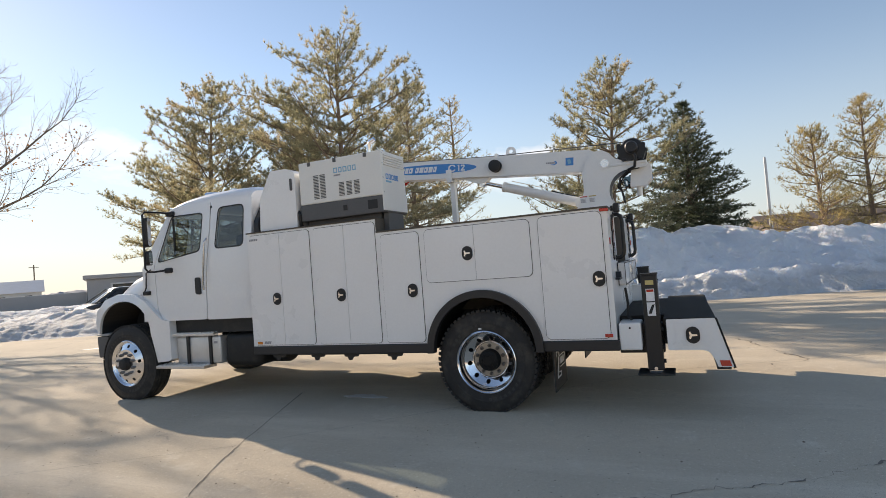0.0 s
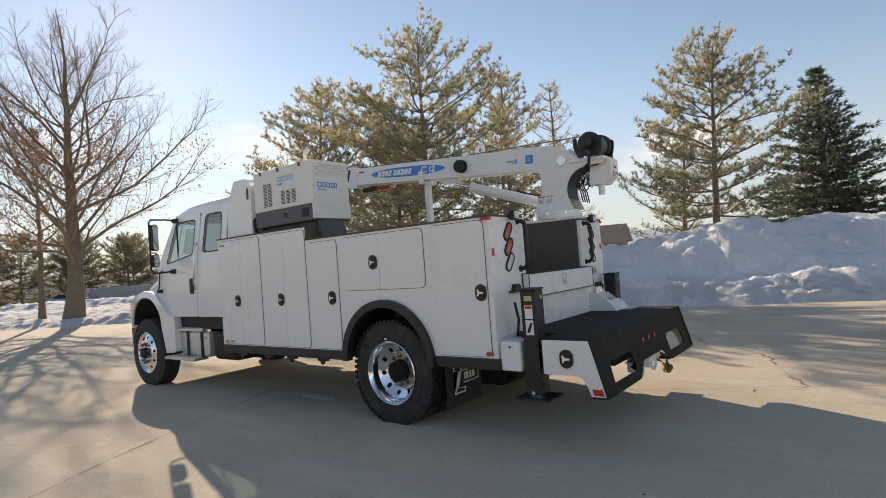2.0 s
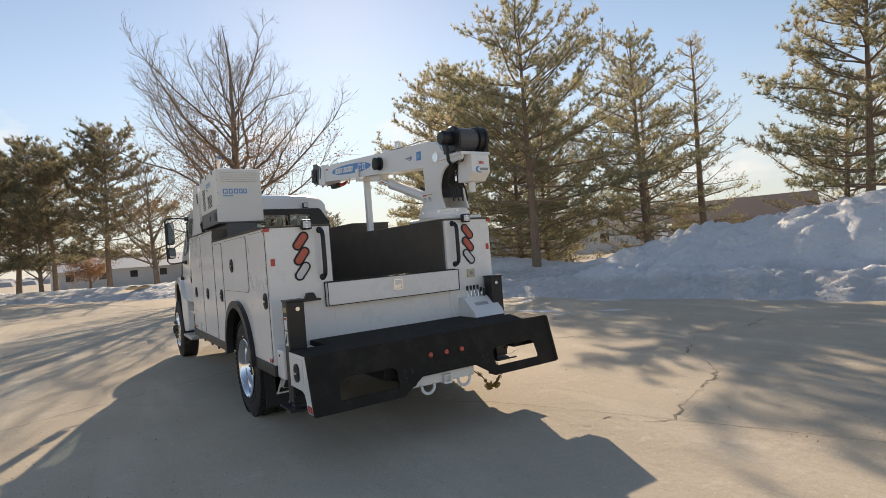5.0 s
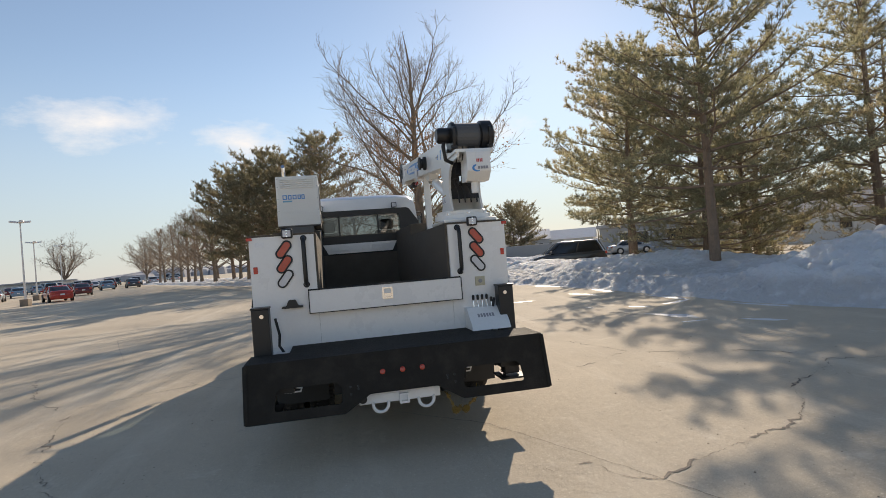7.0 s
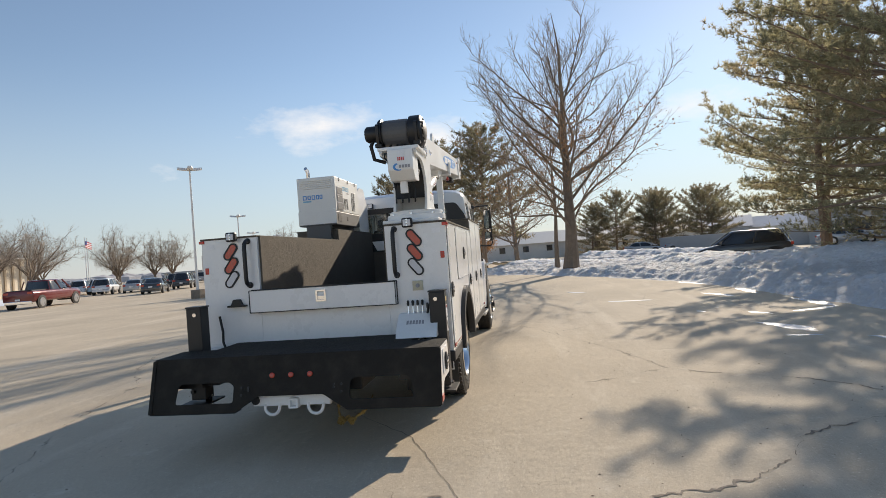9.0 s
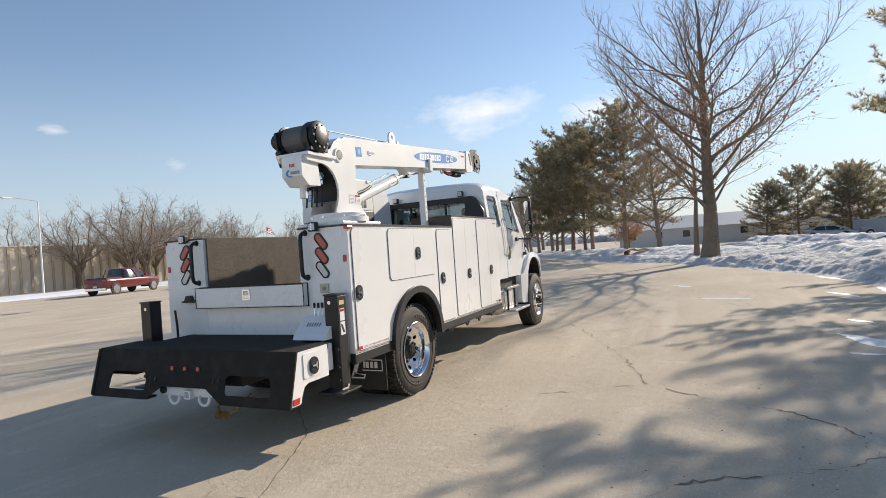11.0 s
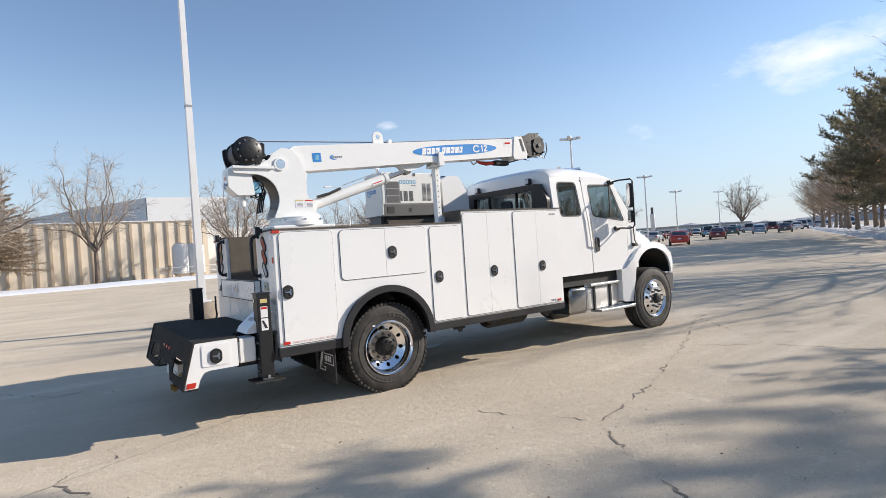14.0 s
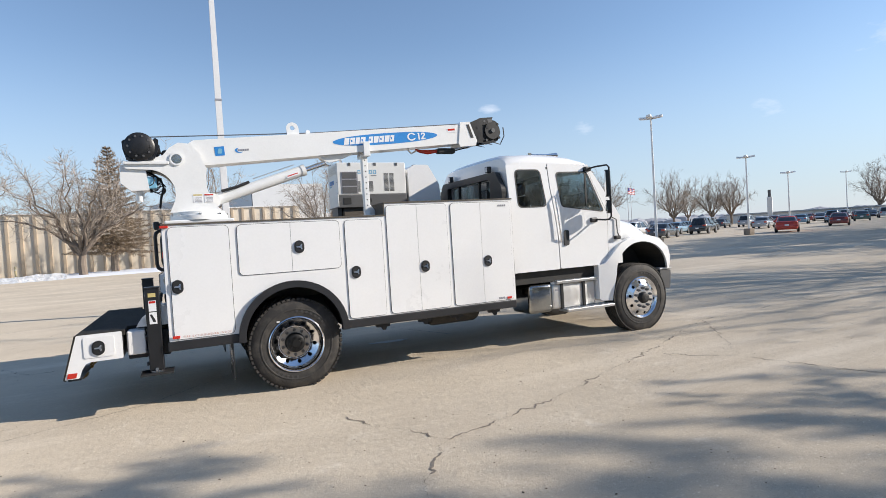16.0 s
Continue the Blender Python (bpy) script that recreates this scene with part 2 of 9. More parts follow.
M_TREAD = mat("tread_plate_aluminium", (0.66, 0.66, 0.66), 0.34, 1, 0.08, 8, 90, 0.2)
M_TYRE = mat("tyre_rubber", (0.030, 0.028, 0.026), 0.75, 0, 0.2, 9, 120, 0.25, alt=(0.060, 0.053, 0.045))
M_RED = mat("red_reflector", (0.55, 0.035, 0.02), 0.2, 0, 0.08, 20, 200, 0.0, 0.4)
M_LAMPRED = mat("red_lamp_lens", (0.50, 0.06, 0.03), 0.16, 0, 0.1, 30, 150, 0.2, 0.5)
M_LAMPCLR = mat("clear_lamp_lens", (0.62, 0.63, 0.66), 0.15, 0, 0.05, 30, 150, 0.2, 0.5)
M_AMBER = mat("amber_lens", (0.7, 0.22, 0.03), 0.2, 0, 0.05)
M_BLUE = mat("blue_decal", (0.04, 0.25, 0.62), 0.35)
M_BLUE2 = mat("light_blue_decal", (0.20, 0.45, 0.62), 0.4)
M_WHITE = mat("white_decal", (0.82, 0.82, 0.82), 0.4)
M_GREYD = mat("grey_decal", (0.30, 0.30, 0.32), 0.5)
M_YELP = mat("pale_yellow_label", (0.62, 0.50, 0.20), 0.6)
M_FLANGE = mat("dull_cast_aluminium", (0.45, 0.40, 0.34), 0.42, 0.7, 0.1, 12, 90, 0.1)
M_NUT = mat("dark_zinc_nuts", (0.16, 0.15, 0.14), 0.35, 0.9, 0.15, 9, 80)
M_TYREM = mat("raised_tyre_marks", (0.048, 0.046, 0.044), 0.7)
M_GREYP = mat("grey_panel", (0.10, 0.10, 0.10), 0.5, 0, 0.1, 4, 60, 0.1)
M_GLASS = glass_mat("tinted_glass", (0.78, 0.86, 0.88), 0.02, 0.52)
M_GLASSC = glass_mat("clear_door_glass", (0.80, 0.93, 0.95), 0.02, 0.85)
M_SEATS = mat("dark_grey_cloth", (0.05, 0.05, 0.055), 0.9)
M_CHAIN = mat("rusty_yellow_chain", (0.30, 0.19, 0.05), 0.55, 0.5, 0.4, 20, 100, 0.3)
M_PAVE = paved("old_tan_concrete")
M_CRACK = mat("dark_concrete_crack", (0.19, 0.16, 0.13), 0.95, 0, 0.35, 3, 40, 0.4)
M_JOINT = mat("tar_joint", (0.09, 0.08, 0.07), 0.8, 0, 0.3, 2, 40, 0.3)
M_SNOWD = mat("snow_field", (0.82, 0.84, 0.88), 0.6, 0, 0.06, 0.6, 14, 0.6)
M_BARK = mat("grey_brown_bark", (0.19, 0.15, 0.115), 0.9, 0, 0.3, 4, 40, 0.8)
M_BARKP = mat("pine_bark", (0.24, 0.17, 0.12), 0.9, 0, 0.3, 4, 40, 0.8)
M_TWIG = mat("bare_twigs", (0.32, 0.25, 0.185), 0.9, 0, 0.25, 2, 20)
M_TWIGD = mat("brown_twigs", (0.35, 0.295, 0.24), 0.9, 0, 0.25, 2, 20)
M_NEEDLE = leafy(mat("pine_needles", (0.40, 0.375, 0.23), 0.6, 0, 0.2, 0.7, 6, island=0.35, alt=(0.46, 0.375, 0.24)), 0.68)
M_NEEDLEY = leafy(mat("yellowed_pine_needles", (0.48, 0.38, 0.18), 0.6, 0, 0.2, 0.7, 6, island=0.35, alt=(0.36, 0.32, 0.14)), 0.66)
M_NEEDLED = leafy(mat("dull_pine_needles", (0.24, 0.22, 0.14), 0.65, 0, 0.2, 0.7, 6, island=0.35, alt=(0.31, 0.24, 0.16)), 0.64)
M_SPRUCE = leafy(mat("spruce_needles", (0.115, 0.135, 0.085), 0.6, 0, 0.2, 0.7, 6, island=0.35), 0.4)
M_OAKLEAF = leafy(mat("dry_brown_leaves", (0.33, 0.19, 0.10), 0.8, 0, 0.2, 2, 10, island=0.35))
M_WALLB = mat("beige_precast_wall", (0.70, 0.62, 0.50), 0.85, 0, 0.08, 0.6, 12, 0.3)
M_RIB = mat("tan_wall_groove", (0.46, 0.37, 0.27), 0.85, 0, 0.1, 1, 12, 0.2)
M_WALLW = mat("white_painted_wall", (0.72, 0.71, 0.68), 0.7, 0, 0.05, 0.8, 12, 0.1)
M_WALLG = mat("grey_metal_siding", (0.40, 0.41, 0.42), 0.6, 0, 0.06, 0.8, 12, 0.1)
M_ROOF = mat("grey_roofing", (0.28, 0.28, 0.29), 0.8, 0, 0.1, 1, 12, 0.2)
M_ROOFBR = mat("brown_roofing", (0.16, 0.12, 0.10), 0.85, 0, 0.15, 1, 12, 0.2)
M_CONC = mat("weathered_concrete", (0.27, 0.22, 0.17), 0.85, 0, 0.22, 3, 50, 0.5, alt=(0.17, 0.14, 0.11))
M_POLE = mat("white_pole_paint", (0.76, 0.75, 0.73), 0.4, 0, 0.06, 2, 30, 0.05, 0.1)
M_POLEG = mat("galvanised_pole", (0.42, 0.43, 0.44), 0.45, 0.6, 0.08, 2, 30)
M_CARGLASS = mat("dark_car_glass", (0.02, 0.024, 0.028), 0.06, 0, 0.05, 2, 10, 0, 0, 0.8)
M_RIM = mat("car_alloy_wheel", (0.42, 0.42, 0.43), 0.3, 0.8, 0.05)
M_FLAGR = mat("flag_red_cloth", (0.45, 0.05, 0.06), 0.8)
M_FLAGB = mat("flag_blue_cloth", (0.03, 0.05, 0.20), 0.8)
M_FLAGW = mat("flag_white_cloth", (0.75, 0.75, 0.75), 0.8)


# ---- mesh helpers ----
def box(bm, x0, x1, y0, y1, z0, z1, bevel=0.0, seg=2):
    x0, x1, y0, y1, z0, z1 = min(x0, x1), max(x0, x1), min(y0, y1), max(y0, y1), min(z0, z1), max(z0, z1)
    r = bmesh.ops.create_cube(bm, size=1, matrix=Matrix.Translation(((x0 + x1) / 2, (y0 + y1) / 2, (z0 + z1) / 2)) @ Matrix.Diagonal((x1 - x0, y1 - y0, z1 - z0, 1)))
    if bevel:
        edges = list({e for v in r["verts"] for e in v.link_edges})
        bmesh.ops.bevel(bm, geom=edges, offset=bevel, segments=seg, affect="EDGES", profile=0.5)
    return bm


def beam(bm, p0, p1, w, h, bevel=0.0):
    """A square bar from p0 to p1, w wide across and h high."""
    p0, p1 = Vector(p0), Vector(p1)
    d = p1 - p0
    m = Matrix.Translation((p0 + p1) / 2) @ d.to_track_quat("X", "Z").to_matrix().to_4x4() @ Matrix.Diagonal((d.length, w, h, 1))
    r = bmesh.ops.create_cube(bm, size=1, matrix=m)
    if bevel:
        bmesh.ops.bevel(bm, geom=list({e for v in r["verts"] for e in v.link_edges}), offset=bevel, segments=2, affect="EDGES", profile=0.5)
    return bm


def tube(bm, pts, radii, seg=8, caps=True):
    """A round tube through the points; radii: one number or one per point."""
    pts = [Vector(p) for p in pts]
    if not isinstance(radii, (list, tuple)):
        radii = [radii] * len(pts)
    rings, side = [], None
    for i, p in enumerate(pts):
        d = (pts[min(i + 1, len(pts) - 1)] - pts[max(i - 1, 0)]).normalized()
        if side is None:
            side = d.orthogonal().normalized()
        side = (side - d * side.dot(d)).normalized() if (side - d * side.dot(d)).length > 1e-6 else d.orthogonal().normalized()
        up = d.cross(side)
        rings.append([bm.verts.new(p + radii[i] * (math.cos(2 * math.pi * k / seg) * side + math.sin(2 * math.pi * k / seg) * up)) for k in range(seg)])
    for a, b in zip(rings, rings[1:]):
        for k in range(seg):
            bm.faces.new((a[k], a[(k + 1) % seg], b[(k + 1) % seg], b[k]))
    if caps:
        bm.faces.new(rings[0][::-1])
        bm.faces.new(rings[-1])
    return bm


def lathe(bm, profile, centre, axis, seg=32, close=False):
    """profile: (radius, distance along axis) pairs."""
    c, ax = Vector(centre), Vector(axis).normalized()
    s = ax.orthogonal().normalized()
    u = ax.cross(s)
    rings = [[bm.verts.new(c + ax * h + max(r, 1e-4) * (math.cos(2 * math.pi * k / seg) * s + math.sin(2 * math.pi * k / seg) * u)) for k in range(seg)] for r, h in profile]
    pairs = list(zip(rings, rings[1:])) + ([(rings[-1], rings[0])] if close else [])
    for a, b in pairs:
        for k in range(seg):
            bm.faces.new((a[k], a[(k + 1) % seg], b[(k + 1) % seg], b[k]))
    if not close:
        bm.faces.new(rings[0][::-1])
        bm.faces.new(rings[-1])
    return bm


def loft(bm, rings, caps=True, closed=True):
    vs = [[bm.verts.new(p) for p in ring] for ring in rings]
    n = len(vs[0])
    for a, b in zip(vs, vs[1:]):
        for k in range(n if closed else n - 1):
            bm.faces.new((a[k], a[(k + 1) % n], b[(k + 1) % n], b[k]))
    if caps and closed:
        bm.faces.new(vs[0][::-1])
        bm.faces.new(vs[-1])
    return bm


def fill2d(loops):
    """Triangles of a flat shape with holes: (points, triangles)."""
    t = bmesh.new()
    for loop in loops:
        vs = [t.verts.new((*p, 0)) for p in loop]
        for a, b in zip(vs, vs[1:] + vs[:1]):
            t.edges.new((a, b))
    bmesh.ops.triangle_fill(t, use_beauty=True, use_dissolve=False, edges=t.edges[:], normal=(0, 0, 1))
    t.verts.index_update()
    pts, tris = [v.co.xy for v in t.verts], [[v.index for v in f.verts] for f in t.faces]
    t.free()
    return pts, tris


def plate(bm, loops, place):
    """A plate with holes. loops: outlines in (u, v), the outer one first; place(u, v, k): the point on its front (k = 0) or back (k = 1)."""
    pts, tris = fill2d(loops)
    front = [bm.verts.new(place(p[0], p[1], 0)) for p in pts]
    back = [bm.verts.new(place(p[0], p[1], 1)) for p in pts]
    for tri in tris:
        bm.faces.new([front[i] for i in tri])
        bm.faces.new([back[i] for i in reversed(tri)])
    at = 0
    for loop in loops:
        n = len(loop)
        for k in range(n):
            i, j = at + k, at + (k + 1) % n
            bm.faces.new((front[i], back[i], back[j], front[j]))
        at += n
    bmesh.ops.recalc_face_normals(bm, faces=bm.faces[:])
    return bm


def rounded(x0, x1, y0, y1, r, n=4):
    pts = []
    for cx, cy, a in ((x1 - r, y0 + r, -90), (x1 - r, y1 - r, 0), (x0 + r, y1 - r, 90), (x0 + r, y0 + r, 180)):
        for k in range(n + 1):
            t = radians(a + 90 * k / n)
            pts.append((cx + r * math.cos(t), cy + r * math.sin(t)))
    return pts


def round_poly(pts, r, n=3):
    """The outline with its corners rounded."""
    out = []
    for i, p in enumerate(pts):
        p, a, b = Vector(p), Vector(pts[i - 1]), Vector(pts[(i + 1) % len(pts)])
        da, db = (a - p), (b - p)
        q = min(r, da.length * 0.45, db.length * 0.45)
        s, e = p + da.normalized() * q, p + db.normalized() * q
        for k in range(n + 1):
            t = k / n
            out.append(tuple((1 - t) ** 2 * s + 2 * t * (1 - t) * p + t * t * e))
    return out


def arc(cx, cy, rx, ry, a0, a1, n):
    return [(cx + rx * math.cos(radians(a0 + (a1 - a0) * k / n)), cy + ry * math.sin(radians(a0 + (a1 - a0) * k / n))) for k in range(n + 1)]


def on_side(s, y, depth):
    """Lays (x, z) outlines on a face of the truck that looks to the side s, at |y| = y; positive depth goes inwards."""
    return lambda u, v, k: (u, s * (y - depth * k), v)


def on_rear(x, depth):
    return lambda u, v, k: (x - depth * k, u, v)


ORIGIN = {}


def thing(name, label, category, at=(0, 0, 0), group="", kind=""):
    ob = tagged(new(name), label, category, group, kind)
    ob.location = at
    ORIGIN[ob.name] = Vector(at)
    return ob


def part(name, bm, material, parent, label="", smooth=None):
    """Links a bmesh as one mesh under a thing or a part; coordinates are the world's, as the thing was placed."""
    root = parent
    while root is not None and root.parent is not None:
        root = root.parent
    me = bpy.data.meshes.new(name)
    if root is not None and root.name in ORIGIN:
        bmesh.ops.translate(bm, verts=bm.verts[:], vec=-ORIGIN[root.name])
    bm.normal_update()
    if smooth:
        for f in bm.faces:
            f.smooth = True
        for e in bm.edges:
            if len(e.link_faces) == 2 and e.calc_face_angle(0) > radians(smooth):
                e.smooth = False
    bm.to_mesh(me)
    bm.free()
    me.materials.append(material)
    ob = new(name, me)
    ob.parent = parent
    if label:
        ob["label"] = label
    return ob


def solid(name, bm, material, label, category, group="", kind="", smooth=None):
    """A top-level thing that is one mesh, with its origin in the world's."""
    return tagged(part(name, bm, material, None, "", smooth), label, category, group, kind)


def B():
    return bmesh.new()


def bars(bm, place, x0, z0, widths, h, gap=0.25, slant=0.0, depth=0.002):
    """A row of plain bars in place of lettering."""
    x = x0
    for w in widths:
        plate(bm, [[(x, z0), (x + w, z0), (x + w + slant * h, z0 + h), (x + slant * h, z0 + h)]], place)
        x += w * (1 + gap)
    return bm

# ---- ground, cracks and snow ----
gm = bpy.data.meshes.new("ground")
gm.from_pydata([(-900, -900, 0), (900, -900, 0), (900, 900, 0), (-900, 900, 0)], [], [(0, 1, 2, 3)])
gm.materials.append(M_PAVE)
ground = tagged(new("ground", gm), "wide tan concrete parking ground, worn and cracked", "ground", "", "structure")


def crack(pts, width, seed, name="crack", wander=0.03, m=None, label="irregular dark crack in the concrete", broken=0.16):
    """A thin jagged ribbon along the points, crumbled wide in places and closed in others."""
    rnd = random.Random(seed)
    line = []
    for a, b in zip(pts, pts[1:]):
        a, b = Vector((*a, 0)), Vector((*b, 0))
        n = max(2, int((b - a).length / 0.030))
        side = Vector((-(b - a).y, (b - a).x, 0)).normalized()
        drift = 0.0
        for k in range(n):
            drift = drift * 0.62 + rnd.gauss(0, wander) * 0.62
            line.append(a.lerp(b, k / n) + side * drift * min(1, min(k, n - k) / 3))
    line.append(Vector((*pts[-1], 0)))
    verts, faces, wide = [], [], 0.5
    for i, p in enumerate(line):
        d = (line[min(i + 1, len(line) - 1)] - line[max(i - 1, 0)]).normalized()
        n = Vector((-d.y, d.x, 0))
        wide = min(1.6, max(0.0 if broken else 0.45, wide + rnd.gauss(0, 0.30 if broken else 0.1)))
        if broken and rnd.random() < broken * 0.3:
            wide = 0.0
        if broken and rnd.random() < 0.03:
            wide = rnd.uniform(1.6, 2.6)
        w = 0.32 * width * wide * rnd.uniform(0.6, 1.2) * (0.3 if i in (0, len(line) - 1) else 1) + 0.0012
        verts += [tuple(p + n * w / 2 + Vector((0, 0, 0.004))), tuple(p - n * w / 2 + Vector((0, 0, 0.004)))]
    for i in range(len(line) - 1):
        faces.append((2 * i, 2 * i + 1, 2 * i + 3, 2 * i + 2))
    me = bpy.data.meshes.new(name)
    me.from_pydata(verts, [], faces)
    me.materials.append(m or M_CRACK)
    return tagged(new(name, me), label, "crack", "", "structure")


# sawn slab joints, with wandering cracks between them
JOINT_LABEL = "dark sealed joint between slabs"
crack([(-9.5, -6.2), (-5, -4.5), (-2, -2.5), (1.51, 0.83), (3.14, 1.57), (4.39, 2.08), (7.5, 3.5), (13, 6.3)], 0.011, 1, "joint", 0.006, M_JOINT, JOINT_LABEL, 0)
crack([(-12, -16), (-4, -12.2), (3, -8.7), (9, -5.8)], 0.026, 14, "joint", 0.006, M_JOINT, JOINT_LABEL, 0)
crack([(-17, 7), (-12, -1), (-7, -9), (-3, -17)], 0.022, 15, "joint", 0.004, M_JOINT, JOINT_LABEL, 0)
crack([(-1.4, -3.8), (-1.8, -3.04), (-2.07, -2.44), (-2.31, -1.84), (-2.8, -0.6)], 0.03, 20, "joint", 0.006, M_JOINT, JOINT_LABEL, 0)
crack([(3.14, 1.57), (2.93, 1.92), (2.84, 2.27), (2.68, 2.7), (2.60, 3.06), (2.30, 3.5), (1.70, 3.95), (1.5, 4.35), (1.2, 4.9), (0.9, 5.2)], 0.045, 2)
crack([(3.14, 1.57), (3.0, 1.36), (2.69, 1.25), (2.75, 0.95), (2.5, 0.7)], 0.028, 3)
crack([(-0.16, 2.31), (-0.34, 2.8), (-0.58, 3.13), (-0.81, 3.57), (-1.58, 3.35), (-2.61, 3.0), (-4.19, 2.3), (-6.42, 1.19), (-9, 1.0), (-14, 1.5)], 0.032, 4)
crack([(-0.81, 3.57), (-0.51, 3.92), (-0.30, 4.25), (-0.1, 4.7), (0.29, 5.11), (0.9, 5.2), (1.3, 6.2), (1.0, 7.4)], 0.040, 5)
crack([(-6.44, 1.24), (-5.43, 2.43), (-4.80, 3.1), (-5.0, 3.9), (-5.34, 4.83), (-5.0, 6.2)], 0.030, 6)
crack([(-15.4, 1.3), (-10.8, 3.31), (-8.57, 4.4), (-6.6, 5.4), (-5.34, 4.83)], 0.026, 7)
crack([(-4.80, 3.05), (-4.47, 2.85), (-4.16, 2.25)], 0.024, 8)
crack([(-4.2, -5.6), (-2.15, -4.66), (-1.41, -4.06), (-1.1, -3.80), (-0.08, -3.51), (0.67, -3.3), (1.22, -3.03), (2.28, -2.47)], 0.034, 9)
crack([(2.28, -2.47), (2.62, -2.23), (2.78, -2.08), (3.13, -1.99), (3.9, -2.1)], 0.045, 10)
crack([(6.2, -5.0), (5.0, -3.6), (4.0, -3.2), (3.13, -1.99)], 0.022, 11)
crack([(5.3, 0.9), (5.0, -0.5), (4.1, -1.2), (3.9, -2.1)], 0.025, 18)
crack([(-10.5, 5.4), (-8.6, 4.9), (-7.4, 5.1), (-6.6, 5.4)], 0.022, 16)
crack([(-9.0, 7.4), (-6.0, 6.3), (-4.1, 6.5)], 0.018, 17)

# tiny stones, leaves and chips on the slabs
chips = bmesh.new()
rc = random.Random(3)
for _ in range(1800):
    x, y = rc.uniform(-9, 7), rc.choice((rc.uniform(1.6, 7.5), rc.uniform(-6.5, -1.6)))
    r = rc.uniform(0.003, 0.010) * (1 if rc.random() < 0.95 else 1.5)
    h = rc.uniform(0.3, 0.8) * r
    vs = [chips.verts.new((x + r * math.cos(a) * rc.uniform(0.6, 1.2), y + r * math.sin(a) * rc.uniform(0.6, 1.2), 0.0015)) for a in (0, 1.6, 3.1, 4.6)]
    t = chips.verts.new((x, y, h))
    for i in range(4):
        chips.faces.new((vs[i], vs[(i + 1) % 4], t))
solid("gravel_chips", chips, mat("brown_grit", (0.14, 0.10, 0.07), 0.9, 0, 0.2, 5, 30, island=0.4), "scattered brown grit and leaf bits on the concrete", "grit", "", "stuff")

# meltwater ice and salt patches
def patch(name, cx, cy, rx, ry, rot, seed, m, label, cat):
    rnd = random.Random(seed)
    bm = B()
    ph = [rnd.uniform(0, 6.28) for _ in range(4)]
    pts = []
    for k in range(40):
        a = 2 * math.pi * k / 40
        r = 1 + 0.22 * math.sin(2 * a + ph[0]) + 0.16 * math.sin(3 * a + ph[1]) + 0.10 * math.sin(7 * a + ph[2]) + 0.06 * math.sin(13 * a + ph[3])
        x, y = rx * r * math.cos(a), ry * r * math.sin(a)
        pts.append((cx + x * math.cos(rot) - y * math.sin(rot), cy + x * math.sin(rot) + y * math.cos(rot)))
    plate(bm, [pts], lambda u, v, k: (u, v, 0.005 - 0.0045 * k))
    return solid(name, bm, m, label, cat, "", "structure")


M_ICE = mat("thin_packed_snow", (0.72, 0.72, 0.73), 0.5, 0, 0.15, 4, 40, 0.3)
for i, (x, y, a, b_, r) in enumerate(((-12.6, 3.6, 0.4, 0.12, 0.5), (-5.3, 6.43, 0.24, 0.07, 0.5), (-9.3, 7.0, 0.5, 0.12, 0.3), (-8.95, 4.62, 0.46, 0.13, 1.4), (-3.5, 6.15, 0.60, 0.15, 0.42), (-2.0, 6.9, 0.4, 0.08, 0.5),
                                      (-2.62, 5.97, 0.20, 0.06, 1.45), (-5.45, 7.55, 0.40, 0.12, 1.95), (-6.0, 5.55, 0.12, 0.05, 0.5), (-13.8, 7.55, 0.8, 0.12, 0.33), (-9.9, 7.95, 0.7, 0.13, 0.0), (-6.6, 8.05, 0.8, 0.14, 0.05), (-3.6, 8.35, 0.5, 0.12, 0.2))):
    patch("snow_patch", x, y, a, b_, r, i + 1, M_ICE, "thin leftover snow patch on concrete", "snow")
M_FROST = mat("thin_frost_film", (0.62, 0.62, 0.62), 0.6, 0, 0.3, 6, 60, 0.3, alt=(0.52, 0.48, 0.43))
patch("frost_patch", -1.80, -0.70, 0.26, 0.08, 0.05, 11, M_FROST, "pale frost film on shaded concrete", "frost")

# the ploughed bank: a ridge that follows the lot's edge
EDGE = [(30, 13.2), (18, 12.4), (9, 11.4), (4.5, 10.6), (1.5, 9.75), (-1.5, 9.0), (-4.5, 8.45), (-8.5, 8.15), (-11.5, 8.1), (-15.5, 7.2), (-20, 5.6), (-27, 2.3), (-34, -2.4), (-48, -9.5), (-80, -24), (-130, -46)]


def polyline(points, step):
    out, dist = [], 0.0
    for (ax, ay), (bx, by) in zip(points, points[1:]):
        d = math.hypot(bx - ax, by - ay)
        n = max(1, int(d / step))
        for k in range(n):
            out.append((ax + (bx - ax) * k / n, ay + (by - ay) * k / n, dist + d * k / n))
        dist += d
    out.append((*points[-1], dist))
    return out


